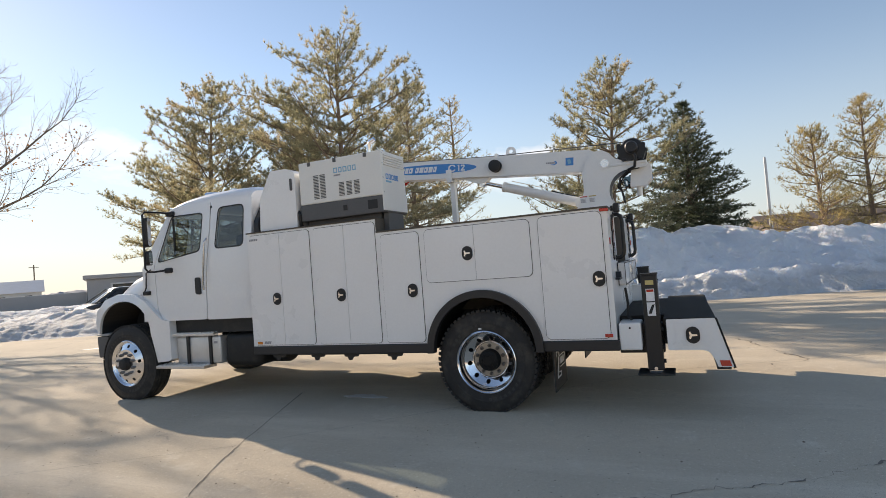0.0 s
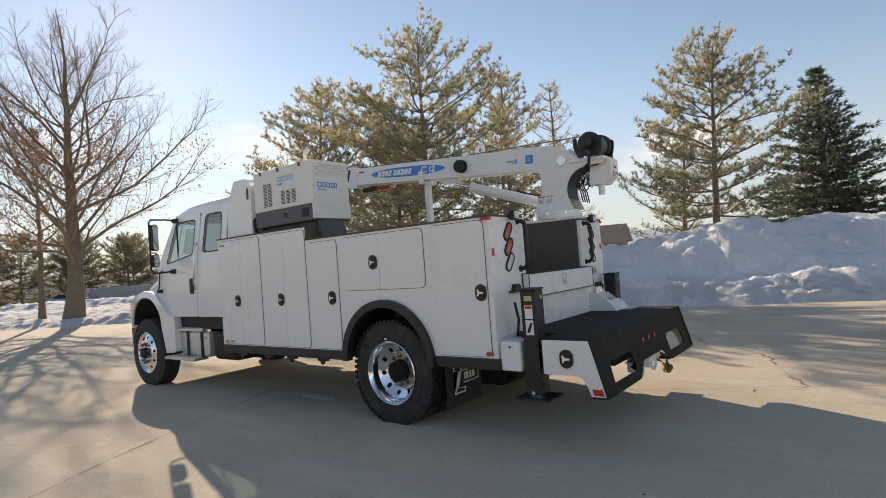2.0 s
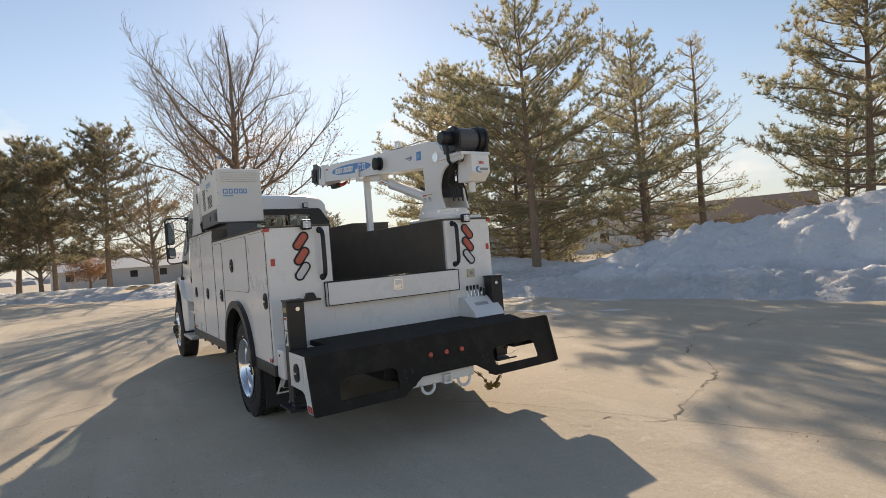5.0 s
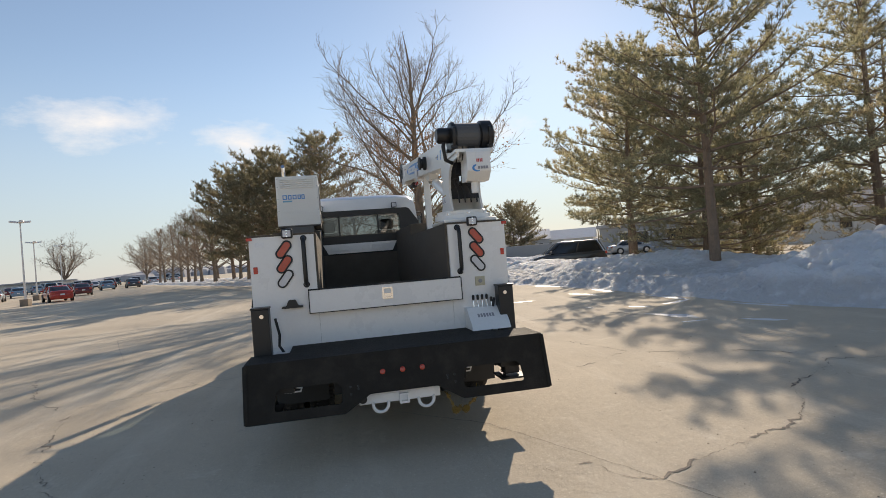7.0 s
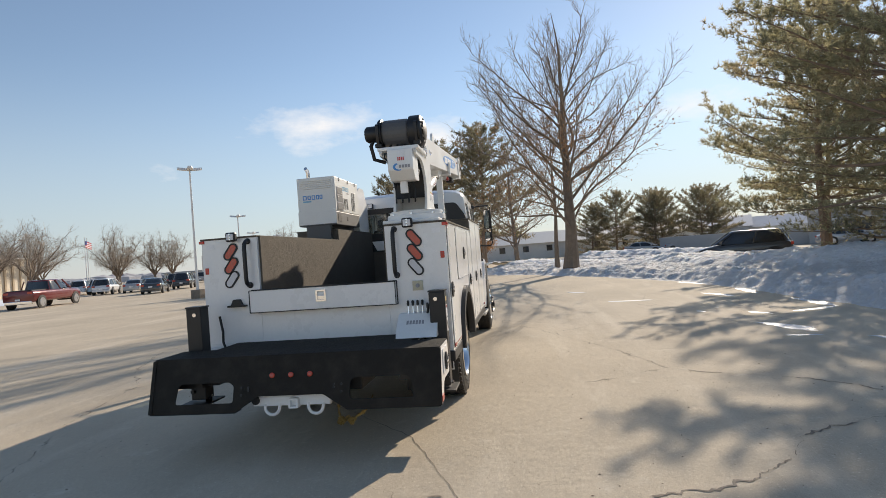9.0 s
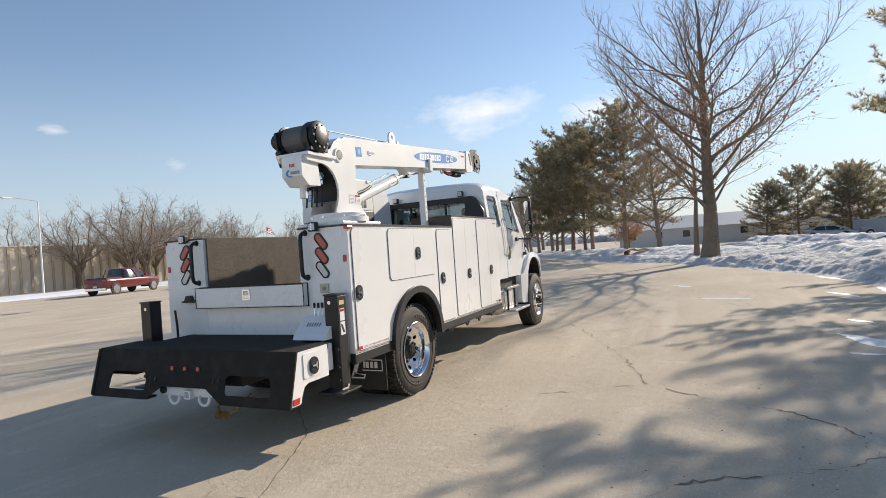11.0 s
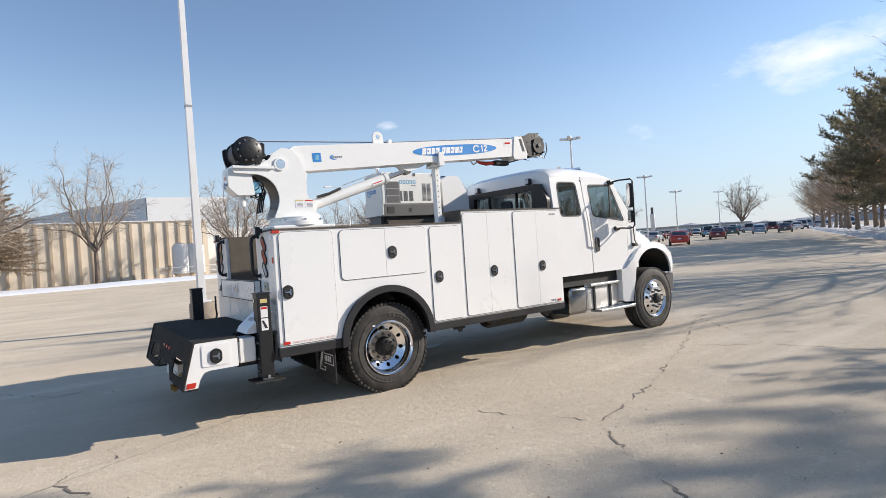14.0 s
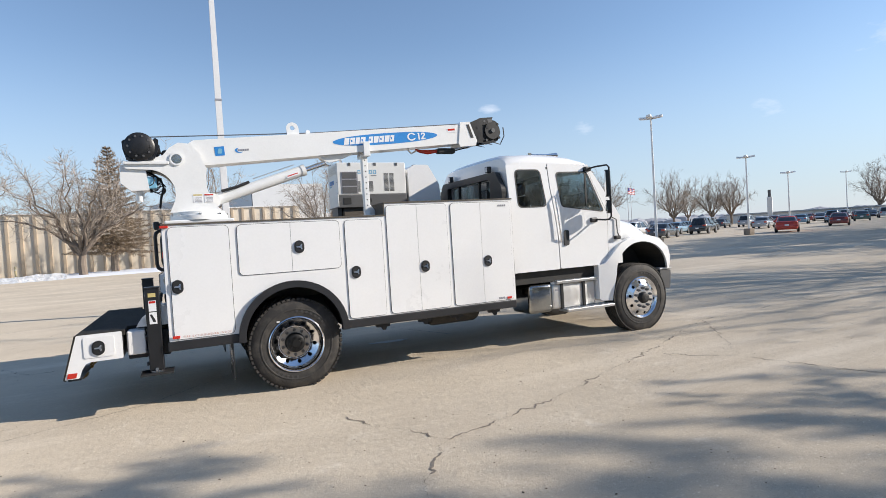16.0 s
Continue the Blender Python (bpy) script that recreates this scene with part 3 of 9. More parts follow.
def bank(name, points, height, depth, step, seed, label):
    """A heap of ploughed snow along a line; height(x): its crest there."""
    path = polyline(points, step)
    across = [depth * (0.45 * (k / 66) + 0.55 * (k / 66) ** 2) for k in range(67)]
    verts, faces = [], []
    n, reach = len(across), max(2, int(5.0 / step))
    for i, (x, y, d) in enumerate(path):
        a, b = path[max(i - reach, 0)], path[min(i + reach, len(path) - 1)]
        tx, ty = b[0] - a[0], b[1] - a[1]
        l = math.hypot(tx, ty)
        nx, ny = ty / l, -tx / l
        H = height(x)
        ragged = 0.40 * noise.noise((d * 0.30, seed, 0)) + 0.16 * noise.noise((d * 1.5, seed, 3))
        # the windrow left by the last pass stands in front of the older heap
        row = (0.60 + 0.20 * noise.noise((d * 0.22, seed, 9)) + 0.10 * noise.noise((d * 0.9, seed, 11))) * min(1, 0.15 + 0.62 * H)
        wide = 1.05 + 0.35 * noise.noise((d * 0.4, seed, 21))
        for c in across:
            px, py = x + nx * (c - ragged), y + ny * (c - ragged)
            f = min(1, c / wide)
            back = min(1, max(0, (c - wide) / 1.3))
            front = row * (0.35 * f + 0.65 * f * f * (3 - 2 * f)) * (1 - 0.42 * back * back * (3 - 2 * back))
            g = min(1, max(0, (c - 0.9) / (0.55 * depth - 0.9)))
            g = 0.55 * g + 0.45 * g * g * (3 - 2 * g)
            fall = max(0, (c - 0.62 * depth) / (0.38 * depth))
            heap = H * (g - 0.45 * fall ** 1.4)
            upper = min(1, max(0, (heap - front) / 0.35 + 0.5))
            z = max(front, heap) + 0.06 * math.exp(-((heap - front) / 0.18) ** 2) * min(1, c / 0.6) ** 2
            lump = 0.27 * noise.fractal((px * 0.5, py * 0.5, seed), 1.0, 2.0, 3)
            ridge = 1 - abs(noise.noise((px * 1.15 + 0.4 * py, py * 1.15 - 0.3 * px, seed + 3))) * 2
            clod = noise.voronoi((px * 1.5, py * 1.5 + 0.3 * px, seed + 7))[0]
            small = noise.voronoi((px * 4.2, py * 4.2, seed + 9))[0]
            soft = lump + 0.18 * ridge + 0.25 * min(clod[1] - clod[0], 0.7) - 0.17
            crumb = 0.15 * min(small[1] - small[0], 0.4) + 0.11 * noise.fractal((px * 3.0, py * 3.0, seed + 11), 0.75, 2.1, 4)
            crust = 0.05 * noise.noise((d * 0.5, c * 4.5, seed + 5)) + 0.04 * noise.noise((d * 1.6, c * 9, seed + 6))
            z += (soft * (0.35 + 0.65 * upper) * min(1, 0.08 + 0.55 * H) + crumb * (0.8 - 0.35 * upper) * min(1, 0.25 + 0.5 * H) + crust * (1 - upper)) * min(1, c / 0.30)
            verts.append((px, py, max(z, -0.03 + 0.035 * min(1, c * 8))))
    for i in range(len(path) - 1):
        for k in range(n - 1):
            faces.append((i * n + k, i * n + k + 1, (i + 1) * n + k + 1, (i + 1) * n + k))
    me = bpy.data.meshes.new(name)
    me.from_pydata(verts, [], faces)
    for p in me.polygons:
        p.use_smooth = True
    me.materials.append(M_BANK)
    return tagged(new(name, me), label, "snow bank", "", "structure")


def bank_material():
    """Ploughed snow: white above, grey and sandy where the plough scraped it, with dirt specks."""
    m = bpy.data.materials.new("ploughed_snow")
    m.use_nodes = True
    nt = m.node_tree
    b = nt.nodes["Principled BSDF"]
    co = nt.nodes.new("ShaderNodeTexCoord")

    def tex(scale, detail, rough):
        n = nt.nodes.new("ShaderNodeTexNoise")
        n.inputs["Scale"].default_value, n.inputs["Detail"].default_value, n.inputs["Roughness"].default_value = scale, detail, rough
        nt.links.new(co.outputs["Object"], n.inputs["Vector"])
        return n.outputs["Fac"]

    def step(value, lo, hi):
        r = nt.nodes.new("ShaderNodeMapRange")
        r.inputs["From Min"].default_value, r.inputs["From Max"].default_value = lo, hi
        nt.links.new(value, r.inputs["Value"])
        return r.outputs["Result"]

    def math_node(op, a, c):
        n = nt.nodes.new("ShaderNodeMath")
        n.operation = op
        for i, v in enumerate((a, c)):
            if isinstance(v, float):
                n.inputs[i].default_value = v
            else:
                nt.links.new(v, n.inputs[i])
        return n.outputs[0]

    def mixed(fac, a, c):
        n = nt.nodes.new("ShaderNodeMix")
        n.data_type = "RGBA"
        nt.links.new(fac, n.inputs["Factor"])
        for key, v in (("A", a), ("B", c)):
            if isinstance(v, tuple):
                n.inputs[key].default_value = (*v, 1)
            else:
                nt.links.new(v, n.inputs[key])
        return n.outputs["Result"]

    sep = nt.nodes.new("ShaderNodeSeparateXYZ")
    nt.links.new(co.outputs["Object"], sep.inputs[0])
    big, mid, speck = tex(0.7, 6, 0.6), tex(3.2, 6, 0.65), tex(24, 4, 0.75)
    # road dirt thrown up by the plough lies in the lower metre
    low = step(math_node("ADD", sep.outputs["Z"], math_node("MULTIPLY", big, 0.7)), 1.02, 0.80)
    dirt = math_node("MULTIPLY", low, step(mid, 0.20, 0.50))
    col = mixed(math_node("MULTIPLY", step(mid, 0.55, 0.72), step(big, 0.50, 0.62)), (0.93, 0.95, 0.97), (0.64, 0.60, 0.54))
    col = mixed(dirt, col, (0.70, 0.70, 0.695))
    col = mixed(math_node("MULTIPLY", step(speck, 0.60, 0.72), step(mid, 0.46, 0.64)), col, (0.50, 0.46, 0.41))
    nt.links.new(col, b.inputs["Base Color"])
    b.inputs["Roughness"].default_value = 0.9
    b.inputs["Specular IOR Level"].default_value = 0.2
    b.inputs["Subsurface Weight"].default_value, b.inputs["Subsurface Scale"].default_value = 0.5, 0.05
    b.inputs["Subsurface Radius"].default_value = (0.8, 0.9, 1.0)
    bp, bp2 = nt.nodes.new("ShaderNodeBump"), nt.nodes.new("ShaderNodeBump")
    bp.inputs["Strength"].default_value, bp.inputs["Distance"].default_value = 0.8, 0.03
    bp2.inputs["Strength"].default_value, bp2.inputs["Distance"].default_value = 1.0, 0.30
    nt.links.new(speck, bp.inputs["Height"])
    nt.links.new(mid, bp2.inputs["Height"])
    nt.links.new(bp.outputs["Normal"], bp2.inputs["Normal"])
    nt.links.new(bp2.outputs["Normal"], b.inputs["Normal"])
    return m


M_BANK = bank_material()


def crest(x):
    """Crest height of the bank along the lot."""
    keys = [(-130, 0.35), (-60, 0.6), (-34, 0.75), (-28, 0.55), (-24, 0.58), (-20.5, 0.78), (-17.5, 0.72), (-14.5, 0.85), (-12.2, 1.0), (-10, 0.66), (-8.2, 0.58), (-6.5, 0.92), (-4.4, 1.38), (-2.9, 1.75), (-0.8, 1.85), (1.4, 2.2), (2.8, 1.98), (4.3, 2.15), (6.2, 1.72), (9, 1.66), (14, 1.6), (30, 1.5)]
    for (a, ha), (b, hb) in zip(keys, keys[1:]):
        if x <= b:
            return ha + (hb - ha) * max(0, (x - a) / (b - a))
    return keys[-1][1]


bank("snow_bank", [p for p in EDGE if p[0] > -36], crest, 8.5, 0.095, 1.0, "long ploughed snow bank, dirty at its foot, along the lot")
bank("snow_bank", [p for p in EDGE if p[0] <= -34], crest, 5.0, 0.5, 2.0, "lower ploughed snow bank along the far lot edge")
bank("snow_bank", [(9.4, -41.4), (13, -40.9), (20, -40.6), (30, -40)], lambda x: 0.38, 3.2, 0.2, 6.0, "low ploughed snow heap along the verge")
bank("snow_bank", [(-30, 14), (-36, 10.5), (-43, 8), (-52, 6)], lambda x: 0.8, 5.0, 0.3, 5.0, "second heap of ploughed snow behind the trees")


def sheet(name, pts, z, m, label, cat, seed, amp=0.12, cells=60):
    """A lightly rolling sheet over the four-sided plan pts."""
    (a, b, c, d) = [Vector((*p, 0)) for p in pts]
    verts, faces = [], []
    for i in range(cells + 1):
        for k in range(cells + 1):
            u, v = i / cells, k / cells
            p = (a.lerp(b, u)).lerp(d.lerp(c, u), v)
            edge = min(1, 12 * min(u, 1 - u, v, 1 - v))
            verts.append((p.x, p.y, z * edge - 0.02 * (edge < 0.01) + amp * edge * noise.fractal((p.x * 0.25, p.y * 0.25, seed), 1, 2, 3)))
    for i in range(cells):
        for k in range(cells):
            q = i * (cells + 1) + k
            faces.append((q, q + 1, q + cells + 2, q + cells + 1))
    me = bpy.data.meshes.new(name)
    me.from_pydata(verts, [], faces)
    for p in me.polygons:
        p.use_smooth = True
    me.materials.append(m)
    return tagged(new(name, me), label, cat, "", "structure")


sheet("snow_field", [(-14, 13.0), (40, 17), (60, 60), (-14, 46)], 0.75, M_SNOWD, "snow-covered ground behind the bank, under the trees", "snow", 3.3, 0.25)
sheet("snow_strip", [(40, -43), (-34, -42.5), (-34, -51), (40, -52)], 0.16, M_SNOWD, "snow-covered verge before the long building", "snow", 8.1, 0.10)
sheet("snow_strip", [(-34, -40), (-60, -58), (-63, -66), (-34, -51)], 0.16, M_SNOWD, "snow-covered verge beside the parking lot", "snow", 9.1, 0.10, 30)

# ---- the service truck ----
truck = thing("service_truck", "white service truck with polished wheels and side compartments on concrete", "truck")
W = 1.22                      # half width of the service body
Z0, Z1, Z2 = 0.70, 1.895, 2.045   # body: bottom, top behind, top in front
XR, XS, XF = 1.21, -1.19, -2.97   # body: rear face, step in the top, front
AX_R, AX_F, HUB = -0.07, -5.22, 0.495


def latch(x, z, s, y, parent):
    """A round black bowl with a chrome T-handle."""
    bm = B()
    plate(bm, [[(x + 0.062 * math.cos(a) * (1 - 0.12 * math.cos(2 * a) ** 2), z + 0.072 * math.sin(a)) for a in [2 * math.pi * k / 24 for k in range(24)]]], on_side(s, y + 0.012, 0.014))
    lt = part("latch", bm, M_BLACK, parent, "black oval compression latch")
    bm = B()
    plate(bm, [[(x + 0.046 * math.cos(2 * math.pi * k / 20), z + 0.054 * math.sin(2 * math.pi * k / 20)) for k in range(20)]], on_side(s, y + 0.0145, 0.002))
    part("latch_bowl", bm, M_SEAL, lt)
    bm = B()
    plate(bm, [round_poly([(x + 0.034, z - 0.007), (x + 0.034, z + 0.007), (x - 0.008, z + 0.009), (x - 0.020, z + 0.032), (x - 0.032, z + 0.026), (x - 0.026, z), (x - 0.032, z - 0.026), (x - 0.020, z - 0.032), (x - 0.008, z - 0.009)], 0.005)], on_side(s, y + 0.022, 0.007))
    part("latch_handle", bm, M_ALU, lt, "metal T-handle")
    return lt


def body_side(s):
    side = "driver" if s < 0 else "passenger"
    # side skin with the wheel opening
    arch = arc(-0.06, 0.64, 0.545, 0.545, 0, 180, 24)
    outline = [(XF, Z0), *[(x, z) for x, z in reversed([(-0.605, Z0), *reversed([p for p in arch if p[1] > Z0]), (0.485, Z0)])][::-1], (XR, Z0), (XR, Z1), (XS, Z1), (XS, Z2), (XF, Z2)]
    part("side_skin", plate(B(), [outline], on_side(s, W, 0.03)), M_BODY, truck)
    # black skirts below
    for x0, x1 in ((XF, -0.645), (0.525, XR + 0.02)):
        part("skirt", box(B(), x0, x1, s * (W - 0.05), s * (W + 0.012), 0.60, Z0 - 0.002, 0.01), M_SKIRT, truck, "dark grey lower skirt")
    # wheel arch flare
    ring = [*arc(-0.06, 0.62, 0.605, 0.60, -2, 182, 28), *arc(-0.06, 0.62, 0.53, 0.525, 182, -2, 28)]
    part("arch_flare", plate(B(), [ring], on_side(s, W + 0.045, 0.075)), M_SKIRT, truck, "black wheel arch flare", smooth=40)
    # inner wheel tub
    tub = B()
    ringA = arc(-0.06, 0.62, 0.58, 0.57, 0, 180, 20)
    loft(tub, [[(x, s * (W - 0.032), z) for x, z in ringA], [(x, s * 0.5, z) for x, z in ringA]], False, False)
    loft(tub, [[(x, s * 0.5, z) for x, z in ringA], [(-0.06, s * 0.5, 0.62)] * len(ringA)], False, False)
    part("wheel_tub", tub, M_CHAS, truck, "black wheel housing")

    def door(x0, x1, z0, z1, split=None, latch_at=None, r=0.05):
        part("door_seal", plate(B(), [rounded(x0 - 0.0048, x1 + 0.0048, z0 - 0.0048, z1 + 0.0048, r + 0.004)], on_side(s, W + 0.003, 0.004)), M_SEAL, truck)
        leaves = [(x0, x1)] if split is None else [(x0, split - 0.002), (split + 0.002, x1)]
        doors = []
        for a, b in leaves:
            pts = rounded(a, b, z0, z1, r if split is None else 0.012)
            if split is not None:
                pts = [p for p in rounded(x0, x1, z0, z1, r) if (p[0] <= split if a == x0 else p[0] >= split)]
                e = b if a == x0 else a
                lo = [p for p in pts if p[1] < (z0 + z1) / 2]
                pts = sorted(lo, key=lambda p: p[0]) + ([(e, z0), (e, z1)] if a == x0 else []) + sorted([p for p in pts if p[1] >= (z0 + z1) / 2], key=lambda p: -p[0]) + ([(e, z1), (e, z0)] if a != x0 else [])
            bm = plate(B(), [pts], on_side(s, W + 0.010, 0.008))
            doors.append(part("door_panel", bm, M_BODY, truck))
        lx, lz = latch_at
        own = next((d for d, (a, b) in zip(doors, leaves) if a <= lx <= b), doors[0])
        latch(lx, lz, s, W + 0.010, own)

    door(0.575, 1.160, 0.715, 1.872, None, (1.10, 1.258))
    door(-0.622, 0.490, 1.322, 1.868, -0.07 if s > 0 else -0.08, (-0.156, 1.592))
    door(-1.140, -0.690, 0.715, 1.862, None, (-0.793, 1.254), 0.04)
    door(-2.005, -1.205, 0.715, 2.018, -1.60, (-1.676, 1.253), 0.04)
    door(-2.935, -2.065, 0.715, 2.018, -2.49, (-2.565, 1.253), 0.04)
    # black coated top with a thin rim
    y0 = 0.64
    part("compartment_top", box(B(), XS, XR + 0.012, s * y0, s * (W + 0.012), Z1, Z1 + 0.018, 0.004), M_LINER, truck, "black coated compartment top")
    part("compartment_top", box(B(), XF - 0.01, XS + 0.012, s * y0, s * (W + 0.012), Z2, Z2 + 0.016, 0.004), M_LINER, truck, "black coated compartment top")
    part("top_step", box(B(), XS - 0.002, XS + 0.012, s * y0, s * W, Z1 + 0.018, Z2 - 0.001), M_LINER, truck)
    # inner wall towards the bed
    part("bed_wall", box(B(), XF, XR - 0.03, s * (y0 - 0.02), s * y0, 1.02, Z1 + 0.012), M_LINER, truck, "grey sprayed bed wall")
    part("bed_wall", box(B(), XF, XS, s * (y0 - 0.02), s * y0, Z1 + 0.012, Z2 + 0.01), M_LINER, truck)
    # floor of the compartments
    for x0, x1 in ((XF, -0.66), (0.54, XR - 0.03)):
        part("compartment_floor", box(B(), x0, x1, s * 0.66, s * (W - 0.055), 0.66, 0.70), M_CHAS, truck)
    # markers
    for x, m in ((1.145, M_RED), (-2.86, M_AMBER if s < 0 else M_RED)):
        part("marker_lamp", box(B(), x - 0.035, x + 0.035, s * (W + 0.010), s * (W + 0.02), 0.725, 0.755, 0.004), m, truck, "red side marker")
    part("corner_marker", box(B(), XR - 0.06, XR + 0.02, s * (W - 0.03), s * (W + 0.022), Z1 - 0.03, Z1 - 0.002, 0.006), M_RED, truck, "red corner marker")
    if s > 0:
        words = bpy.data.curves.new("lettering", "FONT")
        words.body, words.size, words.extrude, words.space_character = "FIRE EXTINGUISHER INSIDE", 0.030, 0.0004, 1.3
        carrier = bpy.data.objects.new("lettering", words)
        flat = bpy.data.meshes.new_from_object(carrier)
        bpy.data.objects.remove(carrier)
        flat.transform(Matrix(((-1, 0, 0, 1.08), (0, 0, 1, W + 0.0112), (0, 1, 0, 0.727), (0, 0, 0, 1))))
        bm = B()
        bm.from_mesh(flat)
        tagged(part("lettering", bm, mat("faded_red_lettering", (0.62, 0.36, 0.30), 0.5), truck, "small red lettering"), kind="stuff")
    part("maker_plate", bars(B(), lambda u, v, k: (u if s < 0 else -2.93 + (-2.75 - u) - 0.0, s * (W + 0.0125 - 0.001 * k), v), -2.93, 1.955, [0.022, 0.01, 0.022, 0.024, 0.024], 0.024, 0.25, 0.25), M_GREYD, truck, "small dark maker lettering")
    part("dealer_badge", bars(B(), lambda u, v, k: (u, s * (W + 0.0125 - 0.001 * k), v), -2.80 if s < 0 else -2.80, 0.73, [0.03, 0.012, 0.02, 0.02], 0.028, 0.2, 0.4), M_GREYD, truck)


for s in (-1, 1):
    body_side(s)

# bed floor, bulkhead, rear face
part("bed_floor", box(B(), XF, XR - 0.03, -0.62, 0.62, 0.98, 1.02), M_LINER, truck)
part("bulkhead", box(B(), XF - 0.02, XF, -W + 0.03, W - 0.03, Z0, Z2 - 0.002), M_LINER, truck)
for s in (-1, 1):
    part("rear_panel", plate(B(), [[(s * 0.64, 0.87), (s * (W - 0.002), 0.87), (s * (W - 0.002), Z1), (s * 0.64, Z1)]], on_rear(XR + 0.004, 0.034)), M_BODY, truck)
    part("rear_panel_lower", box(B(), XR - 0.06, XR + 0.002, s * 0.8, s * (W - 0.004), 0.62, 0.868), M_BODY, truck)
part("rear_sill", box(B(), XR - 0.03, XR + 0.003, -0.638, 0.638, 0.86, 1.37), M_BODY, truck)
drawer = part("rear_drawer", box(B(), XR + 0.004, XR + 0.075, -0.72, 0.72, 1.163, 1.375, 0.008), M_BODY, truck, "white drawer front under the bed opening")
part("drawer_seal", plate(B(), [[(-0.728, 1.155), (0.728, 1.155), (0.728, 1.383), (-0.728, 1.383)]], on_rear(XR + 0.014, 0.008)), M_SEAL, drawer)
part("drawer_edge", box(B(), XR + 0.074, XR + 0.079, -0.723, 0.723, 1.372, 1.379), M_SEAL, drawer)
part("drawer_edge", box(B(), XR + 0.074, XR + 0.079, -0.723, 0.723, 1.159, 1.166), M_SEAL, drawer)
for s in (-1, 1):
    part("drawer_edge", box(B(), XR + 0.074, XR + 0.079, s * 0.717, s * 0.724, 1.166, 1.372), M_SEAL, drawer)
part("paddle_latch", plate(B(), [rounded(-0.05, 0.05, 1.235, 1.345, 0.01), rounded(-0.034, 0.034, 1.25, 1.33, 0.006)], on_rear(XR + 0.084, 0.012)), M_ALU, drawer, "stainless paddle latch")
part("paddle", box(B(), XR + 0.076, XR + 0.081, -0.034, 0.034, 1.25, 1.29, 0.003), M_ALU, drawer)


def oval(cy, cz, a, b, tilt, n=24):
    """A stadium outline tilted in the rear face."""
    pts = []
    for k in range(n):
        t = 2 * math.pi * k / n
        u, v = b * math.cos(t) + (a - b if math.cos(t) > 0 else b - a), b * math.sin(t)
        pts.append((cy + u * math.cos(tilt) - v * math.sin(tilt), cz + u * math.sin(tilt) + v * math.cos(tilt)))
    return pts


for s in (-1, 1):
    tilt = radians(52) if s < 0 else radians(128)
    for z, m, lab in ((1.768, M_LAMPRED, "red stop lamp"), (1.632, M_LAMPRED, "red tail lamp"), (1.498, M_LAMPCLR, "clear reversing lamp")):
        g = part("lamp_grommet", plate(B(), [oval(s * 0.918, z, 0.094, 0.046, tilt), oval(s * 0.918, z, 0.079, 0.031, tilt)], on_rear(XR + 0.016, 0.014)), M_SEAL, truck, "black rubber lamp grommet")
        bm = plate(B(), [oval(s * 0.918, z, 0.079, 0.031, tilt)], on_rear(XR + 0.014, 0.01))
        part("lamp_lens", bm, m, g, lab)
    tube_pts = [(XR + 0.004, s * 0.734, 1.86), (XR + 0.045, s * 0.734, 1.858), (XR + 0.075, s * 0.734, 1.835), (XR + 0.085, s * 0.734, 1.79), (XR + 0.085, s * 0.734, 1.50), (XR + 0.075, s * 0.734, 1.455), (XR + 0.045, s * 0.734, 1.432), (XR + 0.004, s * 0.734, 1.43)]
    bar = part("grab_bar", tube(B(), tube_pts, 0.020, 10), M_BLACK, truck, "black grab handle", smooth=40)
    for z in (1.86, 1.43):
        part("bar_foot", lathe(B(), [(0.03, 0), (0.03, 0.008), (0.02, 0.012)], (XR + 0.004, s * 0.734, z), (1, 0, 0), 14), M_BLACK, bar)
    part("rear_marker", box(B(), XR + 0.004, XR + 0.012, s * 1.158, s * 1.196, 1.562, 1.625, 0.004), M_RED, truck, "red rear marker")
    lamp = part("work_lamp", box(B(), XR + 0.03, XR + 0.085, s * 0.875 - 0.05, s * 0.875 + 0.05, 1.865, 1.955, 0.014), M_BLACK, truck, "small square work lamp with a black housing")
    part("lamp_face", box(B(), XR + 0.084, XR + 0.09, s * 0.875 - 0.036, s * 0.875 + 0.036, 1.88, 1.94, 0.004), M_LAMPCLR, lamp)
    for z in (1.885, 1.91, 1.935):
        part("lamp_led", lathe(B(), [(0.011, 0), (0.007, 0.003)], (XR + 0.090, s * 0.875, z), (1, 0, 0), 10), M_CHROME, lamp)
    part("lamp_stalk", box(B(), XR + 0.002, XR + 0.035, s * 0.875 - 0.02, s * 0.875 + 0.02, 1.885, 1.935, 0.004), M_BLACK, lamp)
    part("vin_plate", box(B(), XR + 0.004, XR + 0.008, s * 1.09, s * 1.17, 1.80, 1.845), M_WHITE, truck)
# folding step, outlet box, levers and their cover
part("folding_step", plate(B(), [round_poly([(-0.97, 1.225), (-0.78, 1.225), (-0.78, 1.243), (-0.82, 1.245), (-0.845, 1.30), (-0.905, 1.30), (-0.93, 1.245), (-0.97, 1.243)], 0.008)], on_rear(XR + 0.05, 0.046)), M_BLACK, truck, "black folding step")
outlet = part("outlet_box", box(B(), XR + 0.004, XR + 0.02, 0.875, 0.975, 1.275, 1.365, 0.006), mat("beige_plastic", (0.55, 0.50, 0.36), 0.5), truck, "beige outlet box")
part("outlet_socket", lathe(B(), [(0.02, 0), (0.02, 0.006), (0.012, 0.008)], (XR + 0.02, 0.925, 1.32), (1, 0, 0), 14), M_GREYD, outlet)
